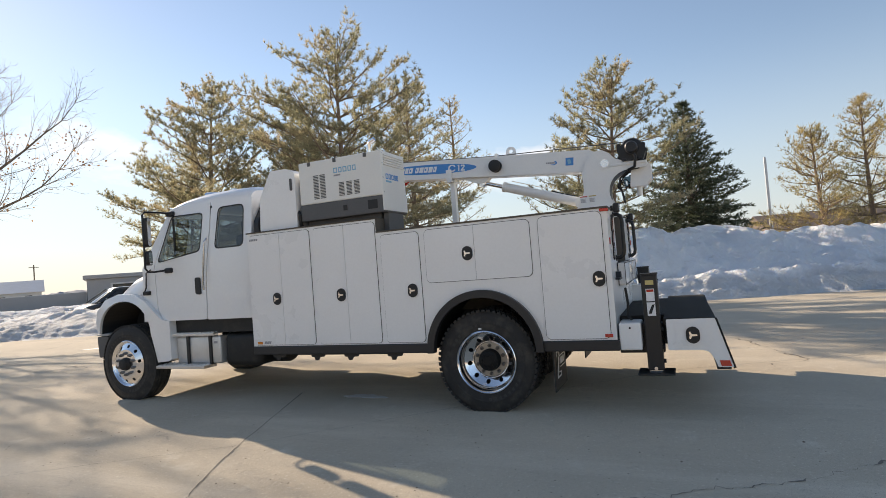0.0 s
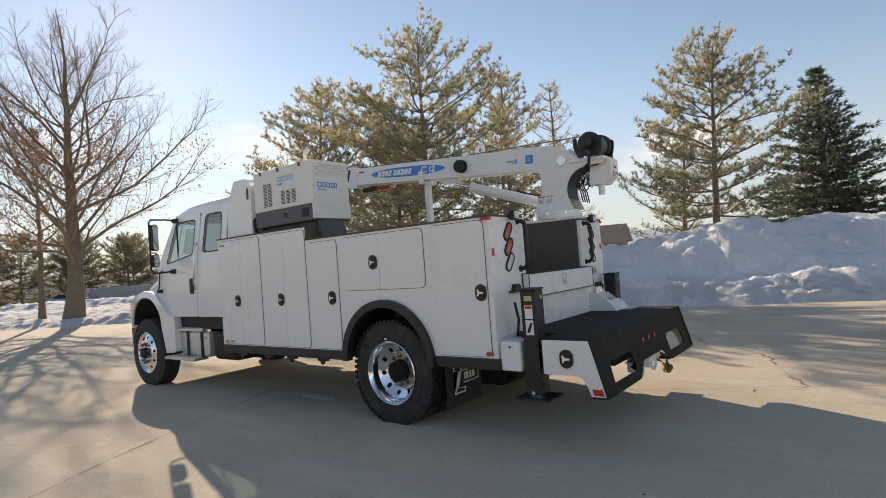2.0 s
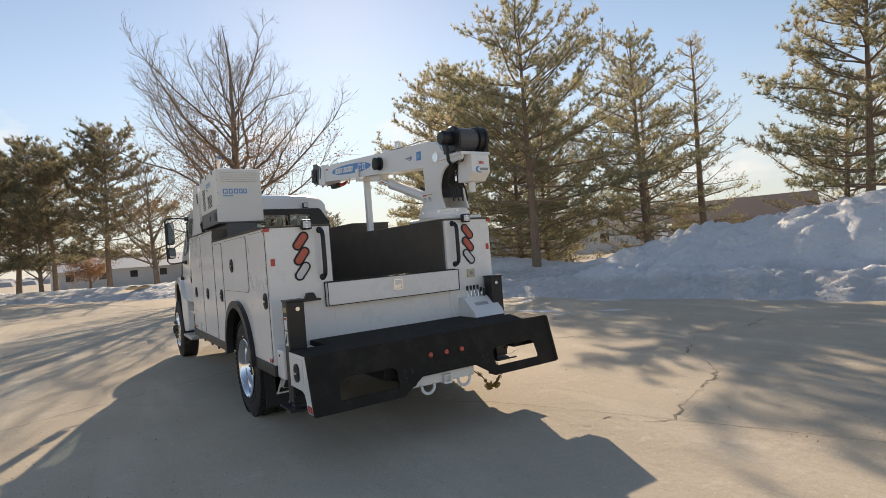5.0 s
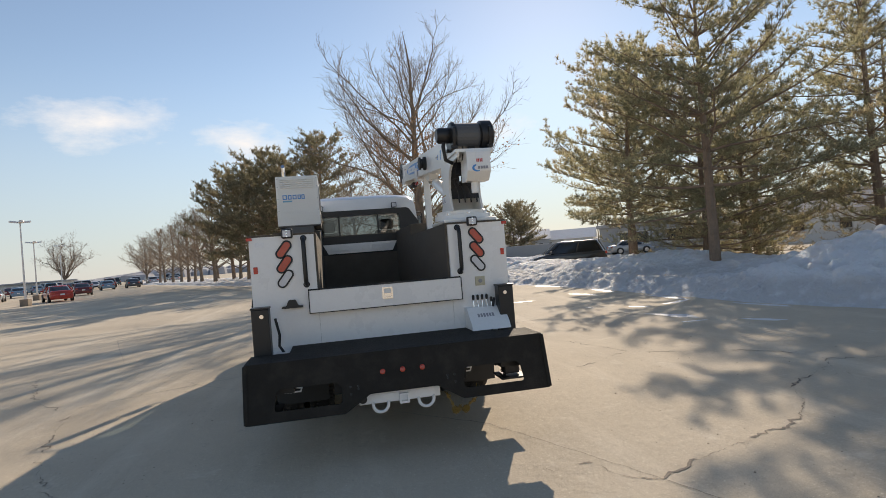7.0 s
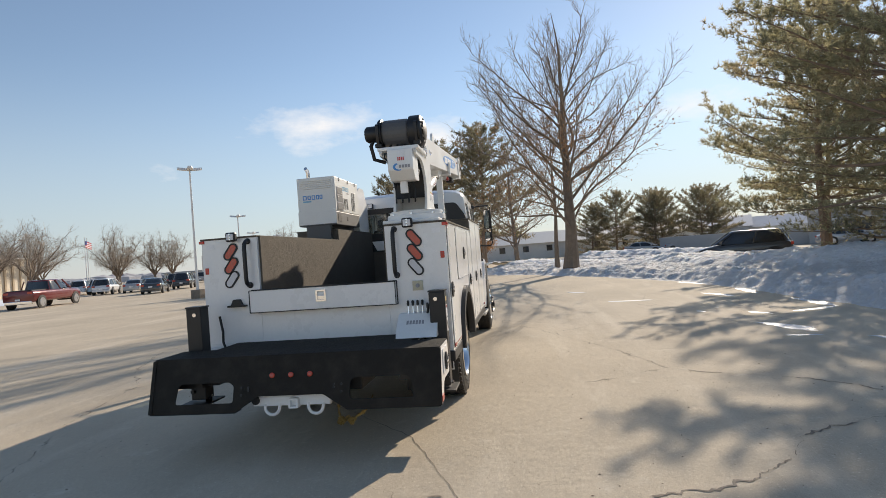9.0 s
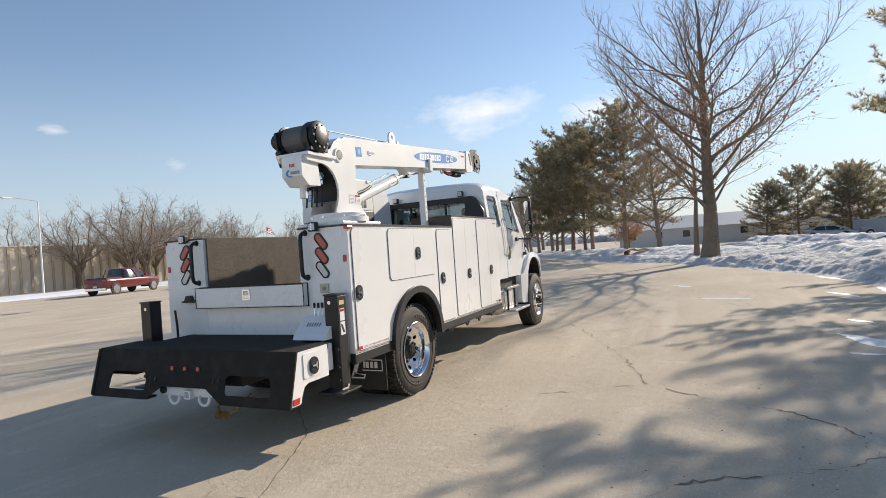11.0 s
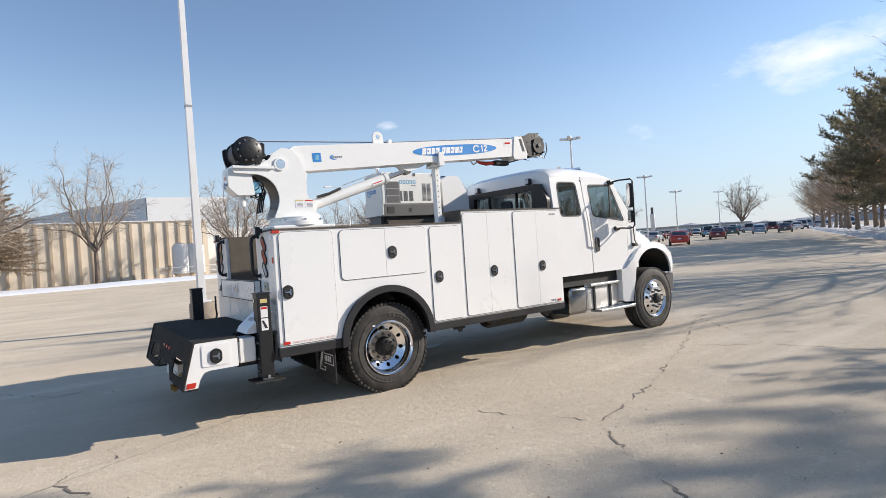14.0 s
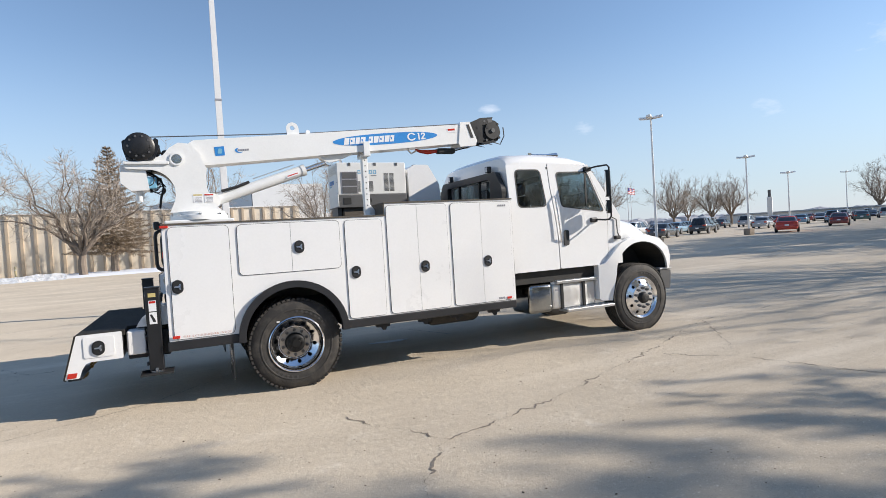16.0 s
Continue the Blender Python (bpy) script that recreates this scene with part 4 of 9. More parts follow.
cover = part("valve_cover", plate(B(), [[(XR + 0.004, 0.875), (XR + 0.30, 0.875), (XR + 0.27, 0.93), (XR + 0.10, 1.07), (XR + 0.004, 1.07)]], lambda u, v, k: (u, 0.745 + 0.37 * k, v)), M_CRANE, truck, "white sloping valve cover")
for i in range(5):
    y = 0.83 + 0.045 * i
    lever = part("lever", tube(B(), [(XR + 0.07, y, 1.06), (XR + 0.06, y, 1.14)], 0.006, 8), M_CHROME, cover, "chrome control lever")
    part("knob", lathe(B(), [(0.004, 0), (0.012, 0.01), (0.013, 0.045), (0.006, 0.055)], (XR + 0.06, y, 1.135 - (0.03 if i == 4 else 0)), (0, 0, 1), 10), M_SEAL, lever)
tagged(part("instruction_label", bars(B(), lambda u, v, k: (XR + 0.135 + (1.04 - v) * 1.214 + 0.002 - 0.001 * k, u, v), 0.83, 0.985, [0.02] * 6, 0.03, 0.4), M_GREYD, cover), kind="stuff")

# outriggers: the driver's leg stands behind its end box, the passenger's before it
for s in (-1, 1):
    lx0, lx1 = (1.45, 1.585) if s < 0 else (1.275, 1.41)
    o = part("outrigger", box(B(), lx0, lx1, s * 1.05, s * 1.195, 0.42, 1.262, 0.008), M_BLACK, truck, "black square outrigger leg")
    part("outrigger_foot", box(B(), lx0 - 0.085, lx1 + 0.085, s * 0.99, s * 1.25, 0.385, 0.402, 0.004), M_SEAL, o)
    part("inner_leg", box(B(), lx0 + 0.015, lx1 - 0.015, s * 1.065, s * 1.18, 0.402, 0.42), M_CHROME, o)
    part("foot_pin", tube(B(), [((lx0 + lx1) / 2, s * 1.03, 0.44), ((lx0 + lx1) / 2, s * 1.215, 0.44)], 0.016, 8), M_ALU, o)
    part("pin", tube(B(), [(lx1 + 0.001, s * 1.11, 1.20), (lx1 + 0.008, s * 1.11, 1.20)], 0.018, 10), M_ALU, o)
    part("top_cap", box(B(), lx0 - 0.005, lx1 + 0.005, s * 1.045, s * 1.20, 1.262, 1.276), M_BLACK, o)
    for z0, z1, m in ((1.175, 1.215, M_YELP), (1.03, 1.14, M_WHITE), (0.90, 1.02, M_WHITE)):
        part("warning_label", box(B(), lx0 + 0.035, lx1 - 0.03, s * 1.195, s * 1.197, z0, z1), m, o, "small warning label")
    part("label_print", box(B(), lx0 + 0.04, lx1 - 0.035, s * 1.197, s * 1.198, 1.112, 1.134), M_RED, o)
    part("label_print", plate(B(), [[(lx0 + 0.045, 0.92), (lx0 + 0.07, 0.92), (lx0 + 0.10, 1.0), (lx0 + 0.08, 1.0), (lx0 + 0.055, 0.95)]], on_side(s, 1.1985, 0.001)), M_SEAL, o)
    part("mount_bracket", box(B(), 1.21, 1.60, s * 0.90, s * 1.05, 0.55, 0.82, 0.01), M_BLACK, truck)
    for z in (0.5, 0.62, 0.78):
        part("bolt", tube(B(), [(lx1, s * 1.17, z), (lx1 + 0.02, s * 1.17, z)], 0.02, 6), M_BLACK, o)
    e0, e1 = (XR + 0.02, 1.42) if s < 0 else (1.43, 1.60)
    eb = part("end_box", box(B(), e0, e1, s * 0.92, s * (W - (0.01 if s < 0 else 0.09)), 0.60, 0.845, 0.015), M_BODY, truck, "white end box beside the outrigger")
    if s < 0:
        part("end_box_bolt", tube(B(), [((e0 + e1) / 2, s * (W - 0.01), 0.80), ((e0 + e1) / 2, s * (W - 0.004), 0.80)], 0.01, 6), M_SEAL, eb)
    part("hose", tube(B(), [(1.30, s * 1.03, 1.15), (1.31, s * 1.0, 1.0), (1.30, s * 1.01, 0.9), (1.33, s * 0.97, 0.84)], 0.012, 8), M_SEAL, truck, "black hydraulic hose", smooth=40)

# rear work bumper
deck_z = 0.875
bumper = part("bumper_deck", plate(B(), [[(XR + 0.006, -0.90), (1.61, -0.90), (1.61, -W + 0.005), (2.018, -W + 0.005), (2.018, W - 0.005), (1.61, W - 0.005), (1.61, 0.90), (XR + 0.006, 0.90)]], lambda u, v, k: (u, v, deck_z - 0.05 * k)), M_DECK, truck, "black non-slip work deck")
holes = []
for s in (-1, 1):
    holes.append(round_poly([(s * 0.49, 0.53), (s * 0.51, 0.515), (s * 0.99, 0.515), (s * 1.0, 0.53), (s * 0.985, 0.645), (s * 0.95, 0.675), (s * 0.53, 0.675), (s * 0.49, 0.645)], 0.012))
outer = round_poly([(-W + 0.004, 0.44), (-0.47, 0.44), (-0.27, 0.56), (0.27, 0.56), (0.47, 0.44), (W - 0.004, 0.44), (W - 0.004, deck_z - 0.001), (-W + 0.004, deck_z - 0.001)], 0.012)


def sloped(u, v, k):
    return (2.02 + (deck_z - v) * 0.27 - 0.012 * k, u, v)


face = part("bumper_face", plate(B(), [outer, *holes], sloped), M_DECK, truck, "black bumper face with cut-outs")
for y in (-0.16, 0.0, 0.16):
    part("id_lamp", lathe(B(), [(0.022, 0), (0.022, 0.008), (0.012, 0.012)], (2.066, y, 0.717), (1, 0, 0.2), 14), M_LAMPRED, face, "round red identification lamp")
for s in (-1, 1):
    for y, z in ((0.42, 0.575), (0.42, 0.63), (0.36, 0.61), (0.36, 0.63)):
        part("bumper_bolt", lathe(B(), [(0.010, 0), (0.010, 0.008)], (2.02 + (deck_z - z) * 0.27, s * y, z), (1, 0, 0.2), 10), M_GREYD if y > 0.5 else M_BLACK, face)
    side = [(1.63, 0.60), (1.63, 0.868), (2.015, 0.868), (2.13, 0.455), (2.01, 0.455), (1.985, 0.53), (1.95, 0.585), (1.90, 0.60)]
    drawer_s = part("side_drawer", plate(B(), [round_poly(side, 0.012)], on_side(s, W + 0.002, 0.02)), M_BODY, truck, "white bumper drawer with sloping end")
    part("drawer_case", box(B(), 1.63, 1.93, s * (W - 0.02), s * 0.86, 0.605, 0.86), M_BLACK, drawer_s, "black drawer case")
    part("drawer_panel", plate(B(), [rounded(1.70, 1.96, 0.64, 0.84, 0.02)], on_side(s, W + 0.009, 0.006)), M_BODY, drawer_s)
    latch(1.835, 0.73, s, W + 0.009, drawer_s)
    part("reflector", plate(B(), [[(2.035, 0.465), (2.112, 0.465), (2.10, 0.512), (2.022, 0.512)]], on_side(s, W + 0.008, 0.005)), M_RED, drawer_s, "red reflector")
    part("edge_band", plate(B(), [[(2.015, 0.868), (2.032, 0.868), (2.145, 0.45), (2.13, 0.45)]], on_side(s, W + 0.004, 0.03)), M_DECK, drawer_s)
    part("under_step", box(B(), 2.0, 2.11, s * 0.48, s * (W - 0.03), 0.43, 0.45, 0.004), M_BLACK, truck)
# hitch
hitch = part("hitch_plate", box(B(), 1.98, 2.03, -0.36, 0.30, 0.46, 0.535, 0.006), M_BODY, truck, "white hitch plate")
part("hitch_plate_lip", box(B(), 1.965, 2.03, -0.36, 0.30, 0.535, 0.55, 0.004), M_BODY, hitch)
part("receiver", plate(B(), [rounded(-0.04, 0.04, 0.445, 0.525, 0.008), rounded(-0.026, 0.026, 0.459, 0.511, 0.004)], lambda u, v, k: (2.07 - 0.2 * k, u, v)), M_BODY, hitch)
for y in (-0.19, 0.18):
    ring = [(2.03 + 0.012, y + 0.062 * math.cos(t), 0.455 + 0.062 * math.sin(t)) for t in [math.pi + math.pi * k / 10 for k in range(11)]]
    part("tow_ring", tube(B(), [(2.0, y - 0.062, 0.49), *ring, (2.0, y + 0.062, 0.49)], 0.013, 8), M_BODY, hitch, "white tow ring", smooth=40)
part("trailer_socket", lathe(B(), [(0.03, 0), (0.034, 0.05), (0.03, 0.055)], (2.0, -0.33, 0.51), (1, 0, 0), 14), M_BLACK, hitch)
XC = 2.09
for k in range(2):
    rnd = random.Random(5 + k)
    pts = [(1.96 + 0.04 * k, 0.35 + 0.01 * k, 0.47), (2.06, 0.375, 0.42), (XC, 0.395, 0.37)]
    for c in (0.408, 0.486):
        pts += [(XC + rnd.uniform(-0.03, 0.03), c + 0.026 * math.cos(a + k), 0.345 + 0.026 * math.sin(a + k)) for a in (3.0, 4.4, 5.8, 7.3, 9.0, 10.5)]
        pts.append((XC - 0.02, c + 0.038, 0.372))
    pts += [(XC - 0.04, 0.545, 0.37 + 0.01 * k), (2.04, 0.60, 0.41), (1.94, 0.63, 0.50)]
    chain = part("safety_chain", tube(B(), pts, 0.005, 6), M_CHAIN, hitch, "rusty yellow safety chain")
    for a, b in zip(pts, pts[1:]):
        part("chain_link", lathe(B(), [(0.014, -0.004), (0.018, 0), (0.014, 0.004), (0.010, 0)], [(u + v) / 2 for u, v in zip(a, b)], (rnd.uniform(-1, 1), rnd.uniform(-1, 1), rnd.uniform(-1, 1)), 10, True), M_CHAIN, chain)
part("cross_beam", box(B(), 1.5, 1.95, -0.55, 0.55, 0.55, 0.80, 0.01), M_CHAS, truck)


# wheels
def wheel(x, y, s, rear):
    """A polished wheel whose outer face looks to the side s; y is the outer sidewall."""
    ax = (0, -s, 0)

    def tyre(d0, w, lugs):
        prof = [(0.298, 0.03), (0.31, 0.012), (0.36, 0.002), (0.42, 0.0), (0.475, 0.012), (0.503, 0.03), (0.51, 0.05), (0.51, w - 0.05), (0.503, w - 0.03), (0.475, w - 0.012), (0.42, w), (0.36, w - 0.002), (0.31, w - 0.012), (0.298, w - 0.03)]
        bm = lathe(B(), [(r, d0 + h) for r, h in prof], (x, s * y, HUB), ax, 56, True)
        n = 58 if lugs else 60
        for row, (a, b) in enumerate(((0.012, 0.06), (0.085, 0.135), (w - 0.135, w - 0.085), (w - 0.06, w - 0.006)) if lugs else ((0.02, 0.07), (0.085, 0.125), (0.14, w - 0.085), (w - 0.07, w - 0.02))):
            for k in range(n):
                t0 = 2 * math.pi * (k + 0.5 * (row % 2)) / n
                t1 = t0 + 2 * math.pi / n * (0.66 if lugs else 0.93)
                skew = 0.03 if row < 2 else -0.03
                top, base = 0.52, (0.496 if lugs else 0.505) if row in (0, 3) else 0.505
                vs = []
                for rr in (base, top):
                    for t, d in ((t0, a), (t1, a), (t1 + skew, b), (t0 + skew, b)):
                        vs.append(bm.verts.new((x + rr * math.cos(t), s * (y - d0 - d), HUB + rr * math.sin(t))))
                for f in ((4, 5, 6, 7), (0, 1, 5, 4), (1, 2, 6, 5), (2, 3, 7, 6), (3, 0, 4, 7)):
                    bm.faces.new([vs[i] for i in f])
        return bm

    root = part("wheel_tyre", tyre(0.0, 0.28, rear), M_TYRE, truck, "black tyre with deep tread" if rear else "black tyre with ribbed tread", smooth=35)
    part("sidewall_band", lathe(B(), [(0.385, -0.002), (0.39, -0.0045), (0.40, -0.0045), (0.405, -0.002)], (x, s * y, HUB), ax, 48, True), M_TYRE, root)
    ring = lambda r, n=48: [(r * math.cos(2 * math.pi * k / n), r * math.sin(2 * math.pi * k / n)) for k in range(n)]
    holes_at = lambda r, a: [[(r * math.cos(t) + a * math.cos(q), r * math.sin(t) + a * math.sin(q)) for q in [2 * math.pi * j / 12 for j in range(12)]] for t in [2 * math.pi * (k + 0.25) / 10 for k in range(10)]]

    def face(keys, thick=0.012):
        """Lays a ring on the wheel's profile: keys are (radius, depth) pairs, outer first."""
        def place(u, v, k):
            r = math.hypot(u, v)
            for (ra, da), (rb, db) in zip(keys, keys[1:]):
                if r >= rb - 1e-6:
                    d = da + (db - da) * max(0, min(1, (ra - r) / (ra - rb)))
                    break
            else:
                d = keys[-1][1]
            return (x + u, s * (y - d - thick * k), HUB + v)
        return place

    if rear:
        part("inner_tyre", tyre(0.33, 0.28, rear), M_TYRE, root, smooth=35)
        rim = [(0.306, 0.010), (0.314, 0.0), (0.306, -0.006), (0.294, 0.004), (0.288, 0.022), (0.281, 0.032), (0.276, 0.06), (0.270, 0.10), (0.266, 0.105), (0.29, 0.12)]
        part("rim", lathe(B(), rim, (x, s * y, HUB), ax, 56, True), M_CHROME, root, "polished aluminium rim", smooth=40)
        part("wheel_disc", plate(B(), [ring(0.269), ring(0.178), *holes_at(0.222, 0.0225)], face([(0.269, 0.102), (0.24, 0.125), (0.178, 0.165)])), M_CHROME, root, "deep polished dish with round hand holes", smooth=30)
        flange = part("bolt_flange", plate(B(), [ring(0.180), ring(0.105, 24)], face([(0.18, 0.158), (0.10, 0.158)])), M_FLANGE, root, "dull aluminium bolt flange")
        part("flange_edge", lathe(B(), [(0.183, 0.163), (0.186, 0.156), (0.180, 0.153), (0.174, 0.158)], (x, s * y, HUB), ax, 40, True), M_CHROME, flange, smooth=50)
        part("brake_drum", lathe(B(), [(0.25, 0.21), (0.25, 0.32)], (x, s * y, HUB), ax, 24), M_CHAS, root)
        for k in range(10):
            t = 2 * math.pi * (k + 0.5) / 10
            part("wheel_nut", lathe(B(), [(0.020, 0), (0.020, 0.012), (0.016, 0.014), (0.016, 0.030), (0.010, 0.036)], (x + 0.143 * math.cos(t), s * (y - 0.158), HUB + 0.143 * math.sin(t)), (0, s, 0), 6), M_NUT, root)
        hub = part("hub", lathe(B(), [(0.112, 0.0), (0.112, 0.035), (0.104, 0.045), (0.100, 0.085), (0.088, 0.095), (0.05, 0.098), (0.045, 0.104)], (x, s * (y - 0.158), HUB), (0, s, 0), 28), M_HUB, root, "dark grease-stained hub", smooth=40)
        for k in range(8):
            t = 2 * math.pi * k / 8
            part("hub_bolt", lathe(B(), [(0.012, 0), (0.012, 0.014)], (x + 0.07 * math.cos(t), s * (y - 0.063), HUB + 0.07 * math.sin(t)), (0, s, 0), 6), M_HUB, hub)
    else:
        rim = [(0.306, 0.010), (0.314, 0.0), (0.306, -0.006), (0.294, 0.002), (0.286, 0.016), (0.278, 0.022), (0.29, 0.05)]
        part("rim", lathe(B(), rim, (x, s * y, HUB), ax, 56, True), M_CHROME, root, "polished aluminium rim", smooth=40)
        part("wheel_disc", plate(B(), [ring(0.280), ring(0.19), *holes_at(0.235, 0.0225)], face([(0.280, 0.022), (0.26, 0.012), (0.19, -0.022)])), M_CHROME, root, "polished convex disc with round hand holes", smooth=30)
        part("bolt_flange", plate(B(), [ring(0.192), ring(0.085, 24)], face([(0.192, -0.022), (0.085, -0.026)])), M_CHROME, root, "polished bolt flange", smooth=40)
        part("brake_drum", lathe(B(), [(0.25, 0.06), (0.25, 0.17)], (x, s * y, HUB), ax, 24), M_CHAS, root)
        for k in range(10):
            t = 2 * math.pi * (k + 0.5) / 10
            part("wheel_nut", lathe(B(), [(0.021, 0), (0.021, 0.012), (0.017, 0.014), (0.017, 0.030), (0.010, 0.038)], (x + 0.143 * math.cos(t), s * (y + 0.023), HUB + 0.143 * math.sin(t)), (0, s, 0), 6), M_NUT, root)
        h = part("hub", lathe(B(), [(0.088, 0.0), (0.088, 0.02), (0.078, 0.03), (0.074, 0.055), (0.06, 0.062), (0.04, 0.064)], (x, s * (y + 0.02), HUB), (0, s, 0), 24), M_CHAS, root, "dark oil hub cap", smooth=40)
        part("hub_window", lathe(B(), [(0.034, 0), (0.03, 0.004)], (x, s * (y + 0.084), HUB), (0, s, 0), 16), M_SEAL, h)
    a = radians(55 if s > 0 else 96)
    if rear:
        px, pz = x + 0.335 * math.cos(a), HUB + 0.335 * math.sin(a)
        part("balance_mark", box(B(), px - 0.016, px + 0.016, s * (y - 0.002), s * (y + 0.003), pz - 0.007, pz + 0.007), M_WHITE, root, "small white mark on the sidewall")
    for a0, n in ((118, 8), (298, 8)):
        for k in range(n):
            t = radians(a0 - 42 * (k / n - 0.5) * 1.6)
            part("sidewall_mark", plate(B(), [[(0.358, t - 0.034), (0.392, t - 0.034), (0.392, t + 0.034), (0.358, t + 0.034)]], lambda u, v, kk: (x + u * math.cos(v), s * (y + 0.0025 - 0.005 * kk), HUB + u * math.sin(v))), M_TYREM, root)
    return root


for s in (-1, 1):
    wheel(AX_R, 1.185, s, True)
    wheel(AX_F, 1.19, s, False)

# chassis
for s in (-1, 1):
    part("frame_rail", box(B(), -5.75, 1.95, s * 0.38, s * 0.46, 0.60, 0.86), M_CHAS, truck)
    flap = part("mud_flap", box(B(), 0.60, 0.612, s * 0.62, s * 1.17, 0.20, 0.66), M_SEAL, truck, "black rubber mud flap")
    mid = s * 0.90
    def zig(g):
        pts = [(-0.17, 0.57), (-0.02, 0.57), (-0.10, 0.36), (0.02, 0.36), (0.0, 0.31), (-0.17, 0.31), (-0.09, 0.52), (-0.17, 0.52)]
        return [(mid + u + g * a, v + g * c) for (u, v), (a, c) in zip(pts, ((1, -1), (-1.6, -1), (-1.6, 1), (-1.4, -1), (-0.6, 1), (1.6, 1), (1.6, -1), (1, 1)))]
    part("flap_mark", plate(B(), [zig(0.0), zig(0.015)], lambda u, v, k: (0.6145 - 0.002 * k, u, v)), M_WHITE, flap, "outlined white zigzag mark")
    for z in (0.505, 0.395):
        part("flap_mark", box(B(), 0.6125, 0.6145, mid - 0.02, mid + 0.23, z, z + 0.010), M_WHITE, flap)
    part("flap_mark", box(B(), 0.6125, 0.6145, mid + 0.22, mid + 0.23, 0.405, 0.505), M_WHITE, flap)
    part("flap_mark", bars(B(), lambda u, v, k: (0.6145 - 0.002 * k, u, v), mid - 0.005, 0.425, [0.02, 0.04, 0.036, 0.038], 0.065, 0.4), M_WHITE, flap)
    part("flap_bracket", box(B(), 0.59, 0.62, s * 0.5, s * 1.19, 0.655, 0.68), M_BLACK, flap)
    part("leaf_spring", plate(B(), [[*arc(AX_R, 1.3, 1.1, 0.85, 225, 315, 14), *arc(AX_R, 1.33, 1.1, 0.80, 315, 225, 14)]], lambda u, v, k: (u, s * (0.50 + 0.08 * k), v)), M_CHAS, truck)
part("rear_axle", tube(B(), [(AX_R, -0.95, HUB), (AX_R, 0.95, HUB)], 0.075, 12), M_CHAS, truck)
part("differential", lathe(B(), [(0.02, -0.24), (0.13, -0.2), (0.21, -0.06), (0.21, 0.06), (0.13, 0.2), (0.02, 0.24)], (AX_R, 0, HUB), (1, 0, 0), 18), M_CHAS, truck, smooth=50)
part("front_axle", box(B(), AX_F - 0.05, AX_F + 0.05, -1.0, 1.0, 0.40, 0.50, 0.01), M_CHAS, truck)
part("driveshaft", tube(B(), [(-4.2, 0, 0.72), (-2.0, 0, 0.66), (-0.25, 0, 0.52)], 0.055, 10), M_CHAS, truck)
part("engine_block", box(B(), -5.6, -4.2, -0.33, 0.33, 0.55, 1.3, 0.05), M_CHAS, truck)
part("transmission", box(B(), -4.3, -3.4, -0.22, 0.22, 0.58, 0.98, 0.06), M_CHAS, truck)
for i, x in enumerate((-2.75, -2.2, -1.75, -1.2)):
    for s in (-1, 1):
        part("hanger_bracket", plate(B(), [[(x, 0.60), (x + 0.20, 0.60), (x + 0.18, 0.56), (x + 0.12, 0.555), (x + 0.10, 0.52), (x + 0.06, 0.52), (x + 0.05, 0.555), (x + 0.01, 0.56)]], on_side(s, 1.16, 0.02)), M_BLACK, truck)
part("exhaust_pipe", tube(B(), [(-3.3, -0.62, 0.55), (-1.4, -0.62, 0.55), (-0.9, -0.55, 0.62)], 0.06, 12), M_CHAS, truck, smooth=40)
part("under_tank", lathe(B(), [(0.02, -0.01), (0.17, 0.0), (0.19, 0.04), (0.19, 0.66), (0.17, 0.70), (0.02, 0.71)], (-2.6, 0.68, 0.60), (1, 0, 0), 24), M_CHAS, truck, smooth=40)
part("under_tank", lathe(B(), [(0.02, -0.01), (0.17, 0.0), (0.19, 0.04), (0.19, 0.50), (0.17, 0.54), (0.02, 0.55)], (-3.45, -0.60, 0.60), (1, 0, 0), 24), M_CHAS, truck, smooth=40)

# ---- cab ----
def cab_y(z):
    """Half width of the cab at a height: the sides lean in above the belt line."""
    if z < 1.0:
        return 1.075
    if z < 1.85:
        return 1.085 - 0.02 * (z - 1.0)
    return 1.068 - 0.11 * (z - 1.85)


def cab_side(s, out=0.0, thick=0.04):
    return lambda u, v, k: (u, s * (cab_y(v) + out - thick * k), v)


def subdivided(pts, step=0.12):
    out = []
    for a, b in zip(pts, pts[1:] + pts[:1]):
        n = max(1, int(math.hypot(b[0] - a[0], b[1] - a[1]) / step))
        out += [(a[0] + (b[0] - a[0]) * k / n, a[1] + (b[1] - a[1]) * k / n) for k in range(n)]
    return out


CAB_X = -3.06


def pane(loop, place):
    """One clear sheet of glass."""
    pts, tris = fill2d([loop])
    bm = B()
    vs = [bm.verts.new(place(p[0], p[1], 0)) for p in pts]
    for t in tris:
        bm.faces.new([vs[i] for i in t])
    bmesh.ops.recalc_face_normals(bm, faces=bm.faces[:])
    return bm


